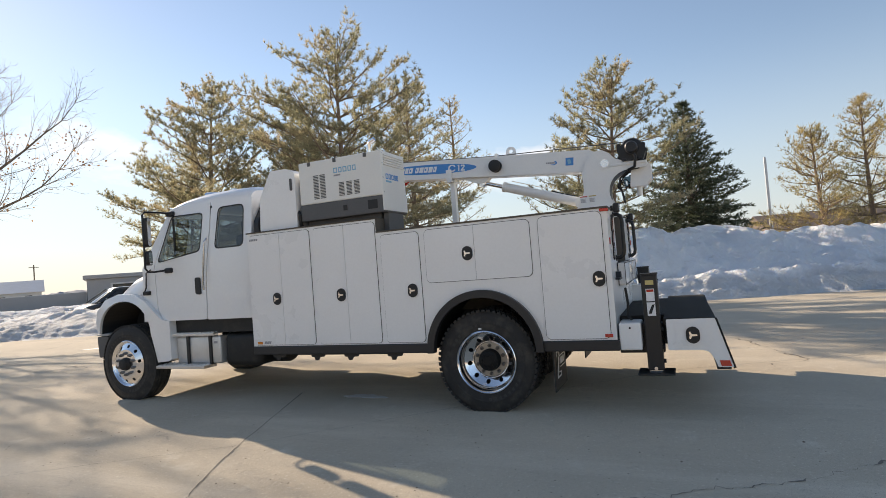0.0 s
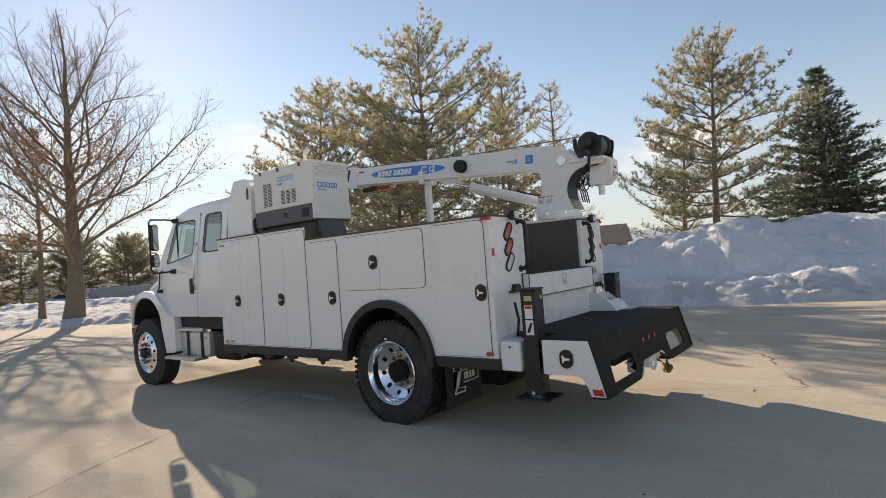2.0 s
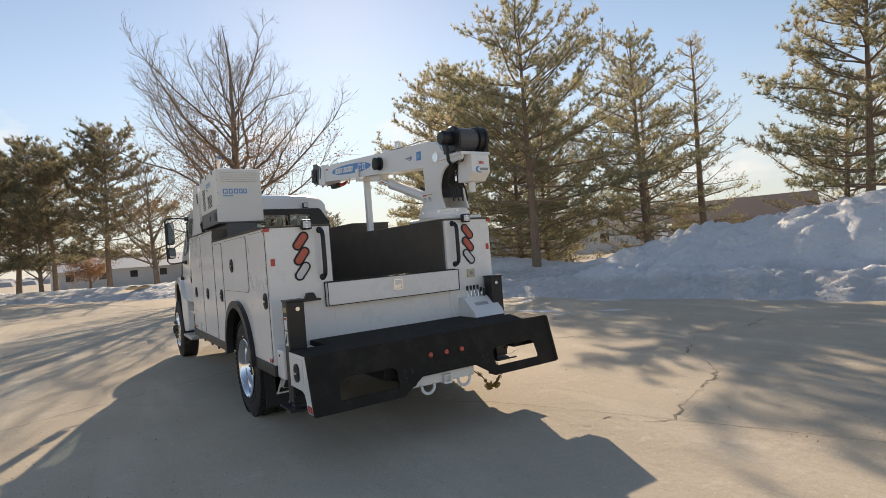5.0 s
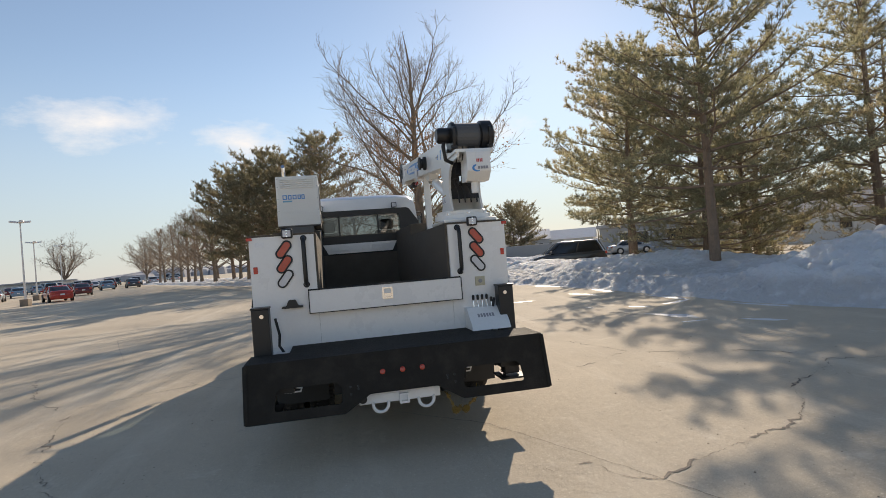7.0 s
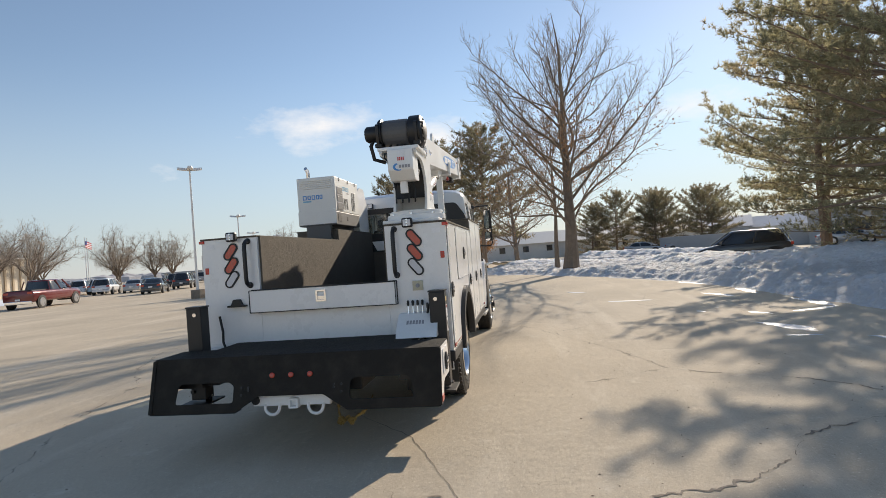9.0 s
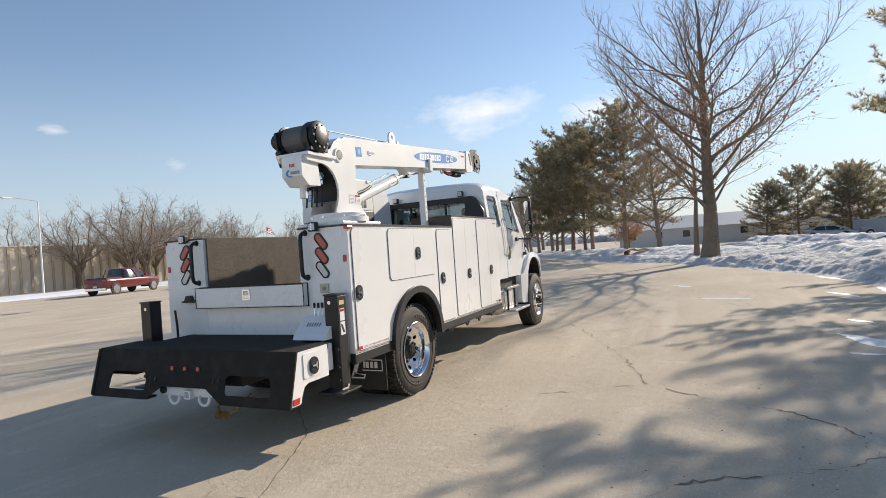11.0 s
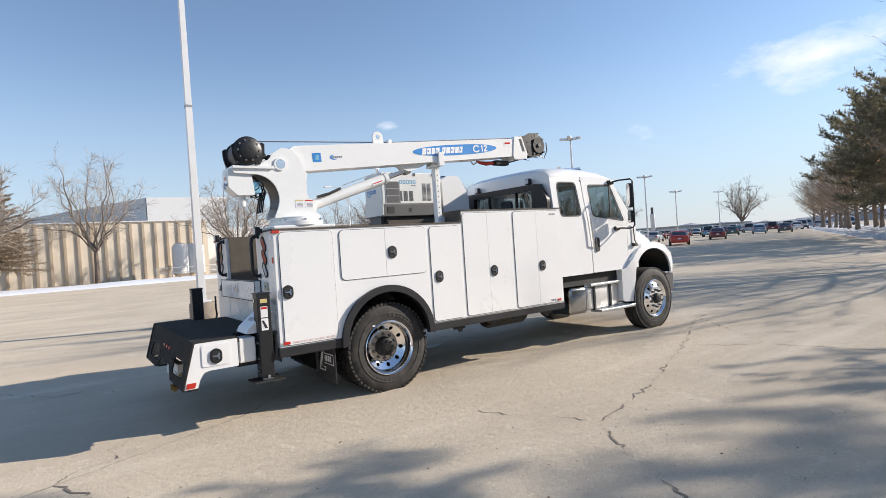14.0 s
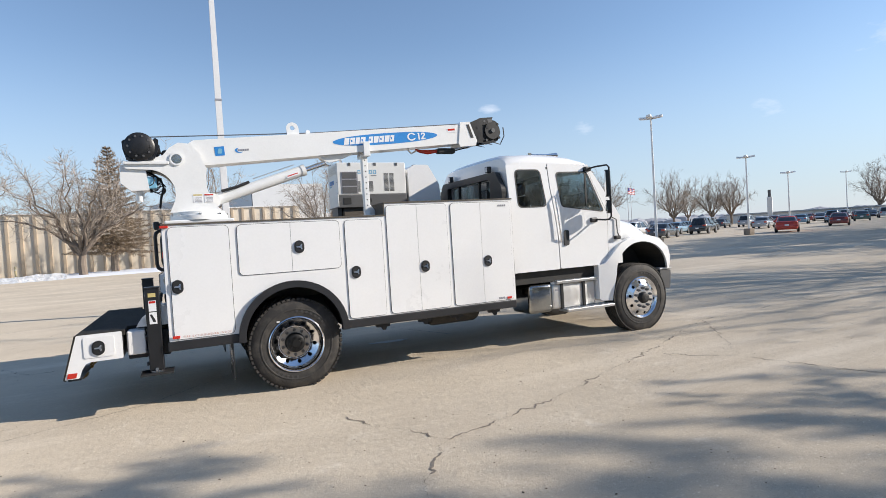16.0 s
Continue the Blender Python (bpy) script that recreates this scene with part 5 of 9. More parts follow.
for s in (-1, 1):
    win = subdivided(round_poly([(-3.20, 1.945), (-3.20, 2.455), (-3.605, 2.455), (-3.655, 1.945)], 0.07))
    q = subdivided(round_poly([(CAB_X, 1.035), (CAB_X, 2.535), (-3.735, 2.56), (-3.745, 2.2), (-3.815, 1.5), (-3.82, 1.035)], 0.015))
    quarter = part("rear_quarter", plate(B(), [q, win], cab_side(s)), M_PAINT, truck, "white cab rear quarter", smooth=30)
    part("quarter_glass", pane(subdivided(round_poly([(-3.195, 1.94), (-3.195, 2.46), (-3.61, 2.46), (-3.66, 1.94)], 0.07)), cab_side(s, -0.012, 0.006)), M_GLASS, quarter, "tinted fixed side glass")
    part("glass_seal", plate(B(), [subdivided(round_poly([(-3.185, 1.93), (-3.185, 2.47), (-3.615, 2.47), (-3.67, 1.93)], 0.075)), win], cab_side(s, 0.003, 0.01)), M_SEAL, quarter)
    win = subdivided(round_poly([(-3.925, 1.935), (-3.885, 2.415), (-4.43, 2.42), (-4.665, 1.835)], 0.06))
    d = subdivided(round_poly([(-3.832, 1.04), (-3.827, 1.5), (-3.757, 2.2), (-3.747, 2.555), (-4.37, 2.545), (-4.44, 2.47), (-4.735, 1.78), (-4.70, 1.2), (-4.60, 1.04)], 0.03))
    door = part("cab_door", plate(B(), [d, win], cab_side(s, 0.004)), M_PAINT, truck, "white cab door with black pull handle", smooth=30)
    part("door_glass", pane(subdivided(round_poly([(-3.92, 1.93), (-3.88, 2.42), (-4.433, 2.425), (-4.67, 1.83)], 0.06)), cab_side(s, -0.014, 0.006)), M_GLASSC, door, "clear door glass")
    part("glass_seal", plate(B(), [subdivided(round_poly([(-3.91, 1.92), (-3.87, 2.43), (-4.44, 2.435), (-4.685, 1.82)], 0.065)), win], cab_side(s, 0.007, 0.012)), M_SEAL, door)
    part("vent_bar", box(B(), -4.395, -4.37, s * (cab_y(2.1) - 0.012), s * (cab_y(2.1) + 0.002), 1.90, 2.40), M_SEAL, door)
    part("pull_handle", plate(B(), [round_poly([(-3.905, 1.36), (-3.995, 1.37), (-4.0, 1.585), (-3.915, 1.585)], 0.03)], cab_side(s, 0.022, 0.02)), M_SEAL, door, "black pull handle")
    part("door_gap_backing", box(B(), -3.86, -3.72, s * 0.99, s * 1.0, 1.05, 2.5), M_SEAL, truck)
    part("grab_rail", tube(B(), [(-3.80, s * (cab_y(2.05) + 0.005), 2.08), (-3.79, s * (cab_y(2.0) + 0.05), 2.03), (-3.83, s * (cab_y(1.6) + 0.05), 1.5), (-3.86, s * (cab_y(1.35) + 0.004), 1.42)], 0.012, 8), M_ALU, truck, "thin grab rail", smooth=40)
    # pillar and cowl ahead of the door
    p = subdivided(round_poly([(-4.455, 2.46), (-4.40, 2.53), (-4.47, 2.54), (-4.98, 1.76), (-4.98, 1.04), (-4.62, 1.04), (-4.715, 1.2), (-4.75, 1.78)], 0.01))
    part("front_pillar", plate(B(), [p], cab_side(s, 0.0, 0.05)), M_PAINT, truck, smooth=30)
    # mirrors, turned outwards
    yo = 1.355
    arm = part("mirror_frame", tube(B(), [(-4.42, s * 0.99, 2.46), (-4.50, s * 1.15, 2.485), (-4.55, s * (yo - 0.03), 2.485), (-4.56, s * yo, 2.45), (-4.56, s * yo, 1.75), (-4.55, s * (yo - 0.03), 1.705), (-4.54, s * 1.25, 1.70), (-4.50, s * 1.08, 1.715)], 0.013, 8), M_BLACK, truck, "black mirror bracket", smooth=40)
    part("bracket_foot", box(B(), -4.53, -4.40, s * 1.05, s * 1.11, 1.675, 1.745, 0.02), M_BLACK, arm)
    part("bracket_foot", box(B(), -4.50, -4.38, s * 0.96, s * 1.06, 2.43, 2.50, 0.02), M_BLACK, arm)
    for z0, z1 in ((2.03, 2.42), (1.79, 1.985)):
        turn = lambda d, off: (lambda u, v, k: (-4.545 + 0.62 * (u - 1.285) - d - off * k, s * (u + 0.45 * (d + off * k)), v))
        mh = part("mirror_head", plate(B(), [rounded(1.215, 1.335, z0, z1, 0.045)], turn(0.0, 0.06)), M_BLACK, arm, "black mirror head")
        part("mirror_glass", plate(B(), [rounded(1.225, 1.325, z0 + 0.012, z1 - 0.012, 0.04)], turn(-0.002, 0.001)), M_CHROME, mh, "mirror glass")
    part("hood_cable", tube(B(), [(-4.80, s * 1.085, 1.74), (-4.885, s * 1.09, 1.70), (-4.89, s * 1.10, 1.50), (-4.91, s * 1.12, 1.43)], 0.009, 6), M_SEAL, truck, "black hood check cable", smooth=40)
    # fender, with its opening over the wheel
    opening = [(-4.69, 0.50), (-4.735, 0.70), *arc(-5.315, 0.90, 0.525, 0.44, 0, 180, 24)]
    outer_f = [(-4.49, 1.035), (-4.49, 0.535), (-4.53, 0.51), *opening, (-5.875, 0.90), (-5.905, 0.94), (-5.93, 1.06), (-5.88, 1.22), (-5.70, 1.37), (-5.45, 1.442), (-5.15, 1.425), (-4.9, 1.33), (-4.72, 1.18), (-4.60, 1.06)]
    part("fender", plate(B(), [outer_f], lambda u, v, k: (u, s * (1.155 - 0.05 * max(0, (-5.5 - u) / 0.45) ** 2 - 0.05 * max(0, (v - 1.2) / 0.25) ** 2 - 0.05 * max(0, (u + 4.72) / 0.23) - (0.30 if k else 0.0)), v)), M_PAINT, truck, "white flared front fender", smooth=45)
    inner = [(-4.70, 0.50), (-4.747, 0.70), *arc(-5.315, 0.90, 0.512, 0.428, 0, 180, 24)]
    liner = loft(B(), [[(x, s * (1.128 - 0.05 * max(0, (-5.5 - x) / 0.45) ** 2), z) for x, z in inner], [(x, s * 0.55, z) for x, z in inner]], False, False)
    loft(liner, [[(x, s * 0.56, z) for x, z in inner], [(-5.3, s * 0.56, 0.70)] * len(inner)], False, False)
    part("fender_liner", liner, M_SEAL, truck, "black wheel arch liner")
    part("hood_latch", box(B(), -4.93, -4.83, s * 1.06, s * 1.13, 1.40, 1.455, 0.012), M_SEAL, truck, "black rubber hood latch")
    part("headlamp", plate(B(), [round_poly([(-5.84, 1.10), (-5.93, 1.06), (-5.95, 1.18), (-5.77, 1.33), (-5.64, 1.38), (-5.72, 1.26)], 0.02)], lambda u, v, k: (u - 0.02, s * (1.06 - 0.2 * max(0, (-5.55 - u)) - 0.04 * k), v + 0.02)), M_LAMPCLR, truck, "clear headlamp")
    # steps and battery box
    tank = part("battery_box", box(B(), -4.47, -3.70, s * 0.62, s * 1.03, 0.46, 0.82, 0.03, 3), M_ALUD, truck, "brushed aluminium battery box", smooth=40)
    for x in (-4.27, -3.88):
        part("box_strap", box(B(), x, x + 0.045, s * 0.63, s * 1.05, 0.455, 0.824, 0.004), M_BLACK, tank)
    part("box_label", box(B(), -3.80, -3.745, s * 1.03, s * 1.032, 0.72, 0.75), M_GREYD, tank)
    if s > 0:
        part("fuel_tank", box(B(), -3.695, -3.30, 0.55, 1.045, 0.43, 0.84, 0.055, 4), M_TANK, truck, "polished rounded tank", smooth=50)
    else:
        part("air_tank", box(B(), -3.69, -3.10, -0.98, -0.5, 0.42, 0.84, 0.08, 4), M_CHAS, truck, "black tank under the cab", smooth=50)
    part("filler_cap", lathe(B(), [(0.045, 0), (0.045, 0.03), (0.03, 0.04)], (-3.74, s * 0.97, 0.82), (0, 0, 1), 16), M_ALU, truck)
    for x0, x1, z, yo2 in ((-4.60, -3.76, 0.865, 1.075), (-4.70, -3.85, 0.46, 1.175)):
        st = part("cab_step", box(B(), x0, x1, s * (yo2 - 0.22), s * yo2, z - 0.04, z, 0.006), M_TREAD, truck, "tread-plate cab step")
        tb = B()
        for i in range(22):
            for j in range(5):
                cx, cy = x0 + (x1 - x0) * (i + 0.5) / 22, yo2 - 0.19 + 0.042 * j
                beam(tb, (cx - 0.012, s * (cy - 0.008), z + 0.002), (cx + 0.012, s * (cy + 0.008 * (1 if (i + j) % 2 else -3)), z + 0.002), 0.009, 0.009)
        tagged(part("tread_pattern", tb, M_TREAD, st), kind="stuff")
    part("under_cab", box(B(), -4.6, -3.06, s * 0.5, s * 1.0, 0.86, 1.03), M_CHAS, truck)

# roof and windshield header
rings = []
for x, zt, ze, hw in ((-3.06, 2.50, 2.47, 0.98), (-3.075, 2.66, 2.53, 0.985), (-3.16, 2.715, 2.55, 0.99), (-3.5, 2.725, 2.565, 0.99), (-3.9, 2.715, 2.565, 0.985), (-4.2, 2.68, 2.56, 0.975), (-4.40, 2.62, 2.545, 0.965), (-4.50, 2.56, 2.53, 0.955), (-4.52, 2.53, 2.515, 0.95)):
    prof = [(hw * c, ze + (zt - ze) * h) for c, h in ((1, -0.15), (1.0, 0.15), (0.96, 0.52), (0.88, 0.78), (0.7, 0.92), (0.35, 0.99), (0, 1.0))]
    ring = [(x, y, z) for y, z in prof] + [(x, -y, z) for y, z in reversed(prof[:-1])]
    rings.append(ring)
part("cab_roof", loft(B(), rings, True, True), M_PAINT, truck, "white rounded cab roof", smooth=50)
wind = B()
loft(wind, [[(-4.50, y * 0.95, 2.52) for y in (-1, -0.5, 0, 0.5, 1)], [(-4.74 - 0.06 * (1 - abs(y)), y * 1.0, 2.12) for y in (-1, -0.5, 0, 0.5, 1)], [(-5.0 - 0.10 * (1 - abs(y)), y * 1.03, 1.72) for y in (-1, -0.5, 0, 0.5, 1)]], False, False)
part("windshield", wind, M_GLASS, truck, "tinted windshield", smooth=60)
# sun visor and marker lamps over the windshield
part("sun_visor", loft(B(), [[(-4.40, y, 2.60 - 0.05 * abs(y)) for y in (-0.95, -0.5, 0, 0.5, 0.95)], [(-4.66, y * 0.98, 2.47 - 0.05 * abs(y)) for y in (-0.95, -0.5, 0, 0.5, 0.95)]], False, False), M_PAINT, truck)
for y in (-0.7, -0.25, 0.0, 0.25, 0.7):
    part("roof_marker", box(B(), -4.30, -4.22, y - 0.03, y + 0.03, 2.655 + 0.0 - 0.06 * abs(y), 2.70 - 0.06 * abs(y), 0.01), M_AMBER, truck, "amber roof marker")
for s in (-1, 1):
    part("air_horn", tube(B(), [(-3.75, s * 0.55, 2.745), (-4.05, s * 0.55, 2.74), (-4.25, s * 0.55, 2.735)], [0.014, 0.016, 0.045], 12), M_CHROME, truck, "chrome air horn", smooth=40)
    part("horn_bracket", box(B(), -3.78, -3.72, s * 0.52, s * 0.58, 2.70, 2.77), M_ALU, truck)
# rear wall of the cab with its window and guard
wall = [(-1.075, 1.03), (1.075, 1.03), (1.06, 1.9), (0.99, 2.50), (-0.99, 2.50), (-1.06, 1.9)]
wwin = rounded(-0.72, 0.72, 1.98, 2.36, 0.06)
part("cab_rear_wall", plate(B(), [wall, wwin], lambda u, v, k: (CAB_X + 0.002 - 0.04 * k, u, v)), M_PAINT, truck)
part("rear_glass", pane(rounded(-0.73, 0.73, 1.97, 2.37, 0.06), lambda u, v, k: (CAB_X - 0.012 - 0.006 * k, u, v)), M_GLASS, truck, "tinted rear window")
guard = part("window_guard", plate(B(), [round_poly([(-1.02, 1.72), (1.02, 1.72), (1.02, 2.22), (0.86, 2.46), (-0.86, 2.46), (-1.02, 2.22)], 0.05), rounded(-0.70, 0.70, 2.03, 2.37, 0.04)], lambda u, v, k: (CAB_X + 0.10 - 0.07 * k, u, v)), M_BLACK, truck, "black window guard frame")
for y in (-0.33, 0.33):
    part("guard_bar", box(B(), CAB_X + 0.04, CAB_X + 0.08, y - 0.012, y + 0.012, 2.02, 2.38), M_BLACK, guard)
for y in (-0.62, 0.62):
    wl_ = part("guard_lamp", box(B(), CAB_X + 0.03, CAB_X + 0.10, y - 0.045, y + 0.045, 2.47, 2.56, 0.012), M_BLACK, guard, "small square work lamp")
    part("guard_lamp_face", box(B(), CAB_X + 0.099, CAB_X + 0.104, y - 0.034, y + 0.034, 2.48, 2.55, 0.004), M_LAMPCLR, wl_)
rib = B()
plate(rib, [[(-0.62, 1.90), (-0.54, 1.74), (0.54, 1.74), (0.62, 1.90)]], lambda u, v, k: (CAB_X + 0.125 - 0.02 * k, u, v))
for i in range(6):
    y = -0.43 + 0.172 * i
    box(rib, CAB_X + 0.124, CAB_X + 0.135, y - 0.06, y + 0.06, 1.78, 1.86, 0.012)
part("ribbed_panel", rib, M_BODY, guard, "white ribbed panel")
# seats, dash and steering wheel
for y in (-0.52, 0.52):
    seat = part("cab_seat", box(B(), -4.05, -3.55, y - 0.24, y + 0.24, 1.35, 1.55, 0.05), M_SEATS, truck, "dark cloth seat")
    part("seat_back", box(B(), -3.62, -3.48, y - 0.23, y + 0.23, 1.5, 2.12, 0.06), M_SEATS, seat)
    part("head_rest", box(B(), -3.60, -3.50, y - 0.13, y + 0.13, 2.13, 2.32, 0.04), M_SEATS, seat)
part("dashboard", box(B(), -4.98, -4.55, -0.98, 0.98, 1.3, 1.72, 0.06), M_SEATS, truck)
part("steering_wheel", lathe(B(), [(0.20, -0.012), (0.22, 0), (0.20, 0.012), (0.185, 0)], (-4.38, -0.52, 1.80), (0.8, 0, 0.6), 24, True), M_SEAL, truck, smooth=60)
part("cab_floor", box(B(), -4.95, -3.07, -1.0, 1.0, 1.03, 1.08), M_SEATS, truck)
# hood
rings = []
for x, prof in ((-4.86, [(0.70, 1.37), (1.00, 1.385), (1.045, 1.44), (1.03, 1.62), (0.93, 1.745), (0.55, 1.80), (0, 1.82)]),
                (-5.1, [(0.70, 1.37), (1.00, 1.38), (1.045, 1.43), (1.01, 1.57), (0.89, 1.69), (0.5, 1.755), (0, 1.775)]),
                (-5.4, [(0.70, 1.37), (1.00, 1.375), (1.03, 1.41), (0.98, 1.52), (0.83, 1.63), (0.46, 1.695), (0, 1.715)]),
                (-5.65, [(0.60, 1.30), (0.93, 1.305), (0.96, 1.34), (0.90, 1.42), (0.74, 1.53), (0.42, 1.60), (0, 1.62)]),
                (-5.84, [(0.60, 1.08), (0.80, 1.10), (0.82, 1.17), (0.77, 1.29), (0.62, 1.41), (0.35, 1.47), (0, 1.49)]),
                (-5.96, [(0.62, 0.85), (0.66, 0.95), (0.66, 1.05), (0.62, 1.17), (0.50, 1.25), (0.28, 1.30), (0, 1.31)])):
    rings.append([(x, y, z) for y, z in prof] + [(x, -y, z) for y, z in reversed(prof[:-1])])
part("hood", loft(B(), rings, True, True), M_PAINT, truck, "white sloping hood", smooth=50)
part("grille", box(B(), -5.985, -5.955, -0.5, 0.5, 0.86, 1.18, 0.02), M_CHROME, truck, "chrome grille")
part("front_bumper", box(B(), -5.95, -5.76, -1.09, 1.09, 0.56, 0.868, 0.05, 3), M_GREYP, truck, "dark front bumper", smooth=40)
part("bumper_top", box(B(), -5.945, -5.70, -1.10, 1.10, 0.868, 0.90, 0.012), M_BUMP, truck, "light grey bumper top")
for s in (-1, 1):
    part("bumper_end", plate(B(), [round_poly([(-5.935, 0.86), (-5.70, 0.86), (-5.73, 0.75), (-5.80, 0.57), (-5.91, 0.56)], 0.03)], on_side(s, 1.10, 0.10)), M_GREYP, truck, "dark bumper end")

# ---- crane on the body ----
crane = thing("truck_crane", "white hydraulic boom crane with black winch, mounted on the service body", "crane", (0.86, 0.90, Z1 + 0.018))
CY0, CY1, CYM = 0.765, 1.005, 0.885
ZB = Z1 + 0.018
base = part("base_plate", box(B(), 0.50, 1.18, 0.62, 1.16, ZB, ZB + 0.035, 0.01), M_CRANE, crane)
part("turret_ring", lathe(B(), [(0.29, 0), (0.29, 0.05), (0.265, 0.055), (0.265, 0.09), (0.25, 0.095)], (0.84, 0.89, ZB + 0.035), (0, 0, 1), 36), M_CRANE, crane, "round turret base", smooth=40)
for k in range(8):
    t = 2 * math.pi * k / 8
    part("turret_bolt", lathe(B(), [(0.018, 0), (0.018, 0.018)], (0.84 + 0.275 * math.cos(t), 0.89 + 0.275 * math.sin(t), ZB + 0.085), (0, 0, 1), 6), M_ALU, base)
mast_pts = [(0.60, 2.035), (0.66, 2.09), (0.715, 2.18), (0.748, 2.29), (0.748, 2.42), (0.735, 2.50), (0.765, 2.56), (0.80, 2.66), (0.90, 2.765), (1.0, 2.775), (1.09, 2.72), (1.15, 2.645), (1.30, 2.585), (1.50, 2.57), (1.52, 2.53), (1.50, 2.50), (1.30, 2.49)]
mast_pts += arc(1.30, 2.24, 0.245, 0.25, 95, 200, 9) + [(1.12, 2.035)]
for s, y in ((-1, CY0 - 0.045), (1, CY1 + 0.045)):
    part("mast_plate", plate(B(), [mast_pts], lambda u, v, k: (u, y - s * 0.022 * k, v)), M_CRANE, crane, "curved white mast plate")
part("mast_web", box(B(), 0.755, 0.785, CY0 - 0.02, CY1 + 0.02, 2.06, 2.47), M_CRANE, crane)
part("cylinder_clevis", plate(B(), [round_poly([(0.72, 2.08), (0.62, 2.10), (0.615, 2.20), (0.66, 2.235), (0.75, 2.24)], 0.03)], lambda u, v, k: (u, CYM - 0.09 + 0.18 * k, v)), M_CRANE, crane)
# curved web is black: shade in the mast's hollow, put into its colour
part("mast_web", loft(B(), [[(x, CY0 - 0.02, z) for x, z in arc(1.30, 2.24, 0.25, 0.25, 95, 200, 9)], [(x, CY1 + 0.02, z) for x, z in arc(1.30, 2.24, 0.25, 0.25, 95, 200, 9)]], False, False), M_BLACK, crane, smooth=60)
pin = part("pivot_pin", lathe(B(), [(0.05, -0.18), (0.055, -0.175), (0.055, 0.175), (0.05, 0.18)], (1.025, CYM, 2.60), (0, 1, 0), 20), M_ALU, crane, "boom pivot pin")
for s, y in ((-1, CY0 - 0.045), (1, CY1 + 0.045)):
    part("pin_collar", lathe(B(), [(0.068, 0), (0.068, 0.014)], (1.025, y, 2.60), (0, s, 0), 18), M_CRANE, pin)
# boom: a box beam that rises gently to its tip
BX0, BZ0, BX1, BZ1 = 1.00, 2.655, -2.56, 2.955
bd = Vector((BX1 - BX0, 0, BZ1 - BZ0)).normalized()
bn = Vector((-bd.z, 0, bd.x)) * (-1 if bd.x < 0 else 1)


def along(t, up, y):
    """A point t metres out along the boom, up metres over its middle line."""
    p = Vector((BX0, y, BZ0)) + bd * t + bn * up
    return (p.x, p.y, p.z)


LB = math.hypot(BX1 - BX0, BZ1 - BZ0)
prof = [(0.0, -0.06), (0.0, 0.05), (0.16, 0.14), (0.3, 0.142), (LB - 0.05, 0.128), (LB - 0.05, -0.118), (0.30, -0.136), (0.18, -0.128)]
boom = part("boom", plate(B(), [prof], lambda u, v, k: along(u, v, CY0 + (CY1 - CY0) * k)), M_CRANE, crane, "white telescopic boom")
part("boom_tip", plate(B(), [[(LB - 0.16, 0.155), (LB - 0.02, 0.155), (LB + 0.06, -0.10), (LB + 0.03, -0.165), (LB - 0.20, -0.165), (LB - 0.22, -0.12)]], lambda u, v, k: along(u, v, CY0 - 0.012 + (CY1 - CY0 + 0.024) * k)), M_CRANE, boom)
part("tip_band", plate(B(), [[(LB - 0.075, 0.12), (LB - 0.035, 0.12), (LB + 0.01, -0.06), (LB - 0.03, -0.06)]], lambda u, v, k: along(u, v, CY0 - 0.016 + (CY1 - CY0 + 0.032) * k)), M_SEAL, boom)
sheave = part("sheave_head", plate(B(), [round_poly([(LB, 0.12), (LB + 0.24, 0.19), (LB + 0.42, 0.15), (LB + 0.47, 0.0), (LB + 0.40, -0.13), (LB + 0.22, -0.14), (LB + 0.03, -0.08)], 0.04)], lambda u, v, k: along(u, v, CY0 + 0.03 + (CY1 - CY0 - 0.06) * k)), M_BLACK, boom, "black sheave head")
for y in (CY0 + 0.02, CY1 - 0.02):
    part("sheave", lathe(B(), [(0.115, -0.012), (0.10, 0), (0.115, 0.012)], along(LB + 0.33, 0.02, y), (0, 1, 0), 24), M_SEAL, sheave)
    part("sheave_bolt", lathe(B(), [(0.03, -0.03), (0.03, 0.03)], along(LB + 0.33, 0.02, y), (0, 1, 0), 8), M_GREYP, sheave)
for u, v, r in ((0.10, 0.08, 0.020), (0.10, -0.06, 0.020), (0.22, 0.15, 0.016), (0.42, 0.10, 0.018), (0.42, -0.08, 0.018), (0.22, -0.10, 0.016), (0.26, 0.07, 0.026)):
    part("head_bolt", lathe(B(), [(r, CY0 - CYM + 0.005), (r, CY1 - CYM - 0.005)], along(LB + u, v, CYM), (0, 1, 0), 6), M_GREYP if r < 0.018 else M_BLACK, sheave)
for y in (CY0 + 0.016, CY1 - 0.016):
    part("head_cheek", plate(B(), [[(LB - 0.02, 0.14), (LB + 0.16, 0.20), (LB + 0.36, 0.20), (LB + 0.30, 0.12), (LB + 0.18, 0.10), (LB + 0.16, -0.12), (LB + 0.30, -0.17), (LB + 0.02, -0.11)]], lambda u, v, k: along(u, v, y - 0.008 + 0.016 * k)), M_BLACK, sheave)
part("head_tag", plate(B(), [[(LB + 0.27, 0.13), (LB + 0.34, 0.13), (LB + 0.34, 0.18), (LB + 0.27, 0.18)]], lambda u, v, k: along(u, v, CY0 + 0.006 + (CY1 - CY0 - 0.012) * k)), M_GREYP, sheave)
part("cable_guard", tube(B(), [along(LB + 0.30, -0.12, CYM + 0.08), along(LB + 0.44, -0.17, CYM + 0.08), along(LB + 0.52, -0.06, CYM + 0.08), along(LB + 0.52, 0.06, CYM + 0.08)], 0.008, 6), M_BLACK, sheave)
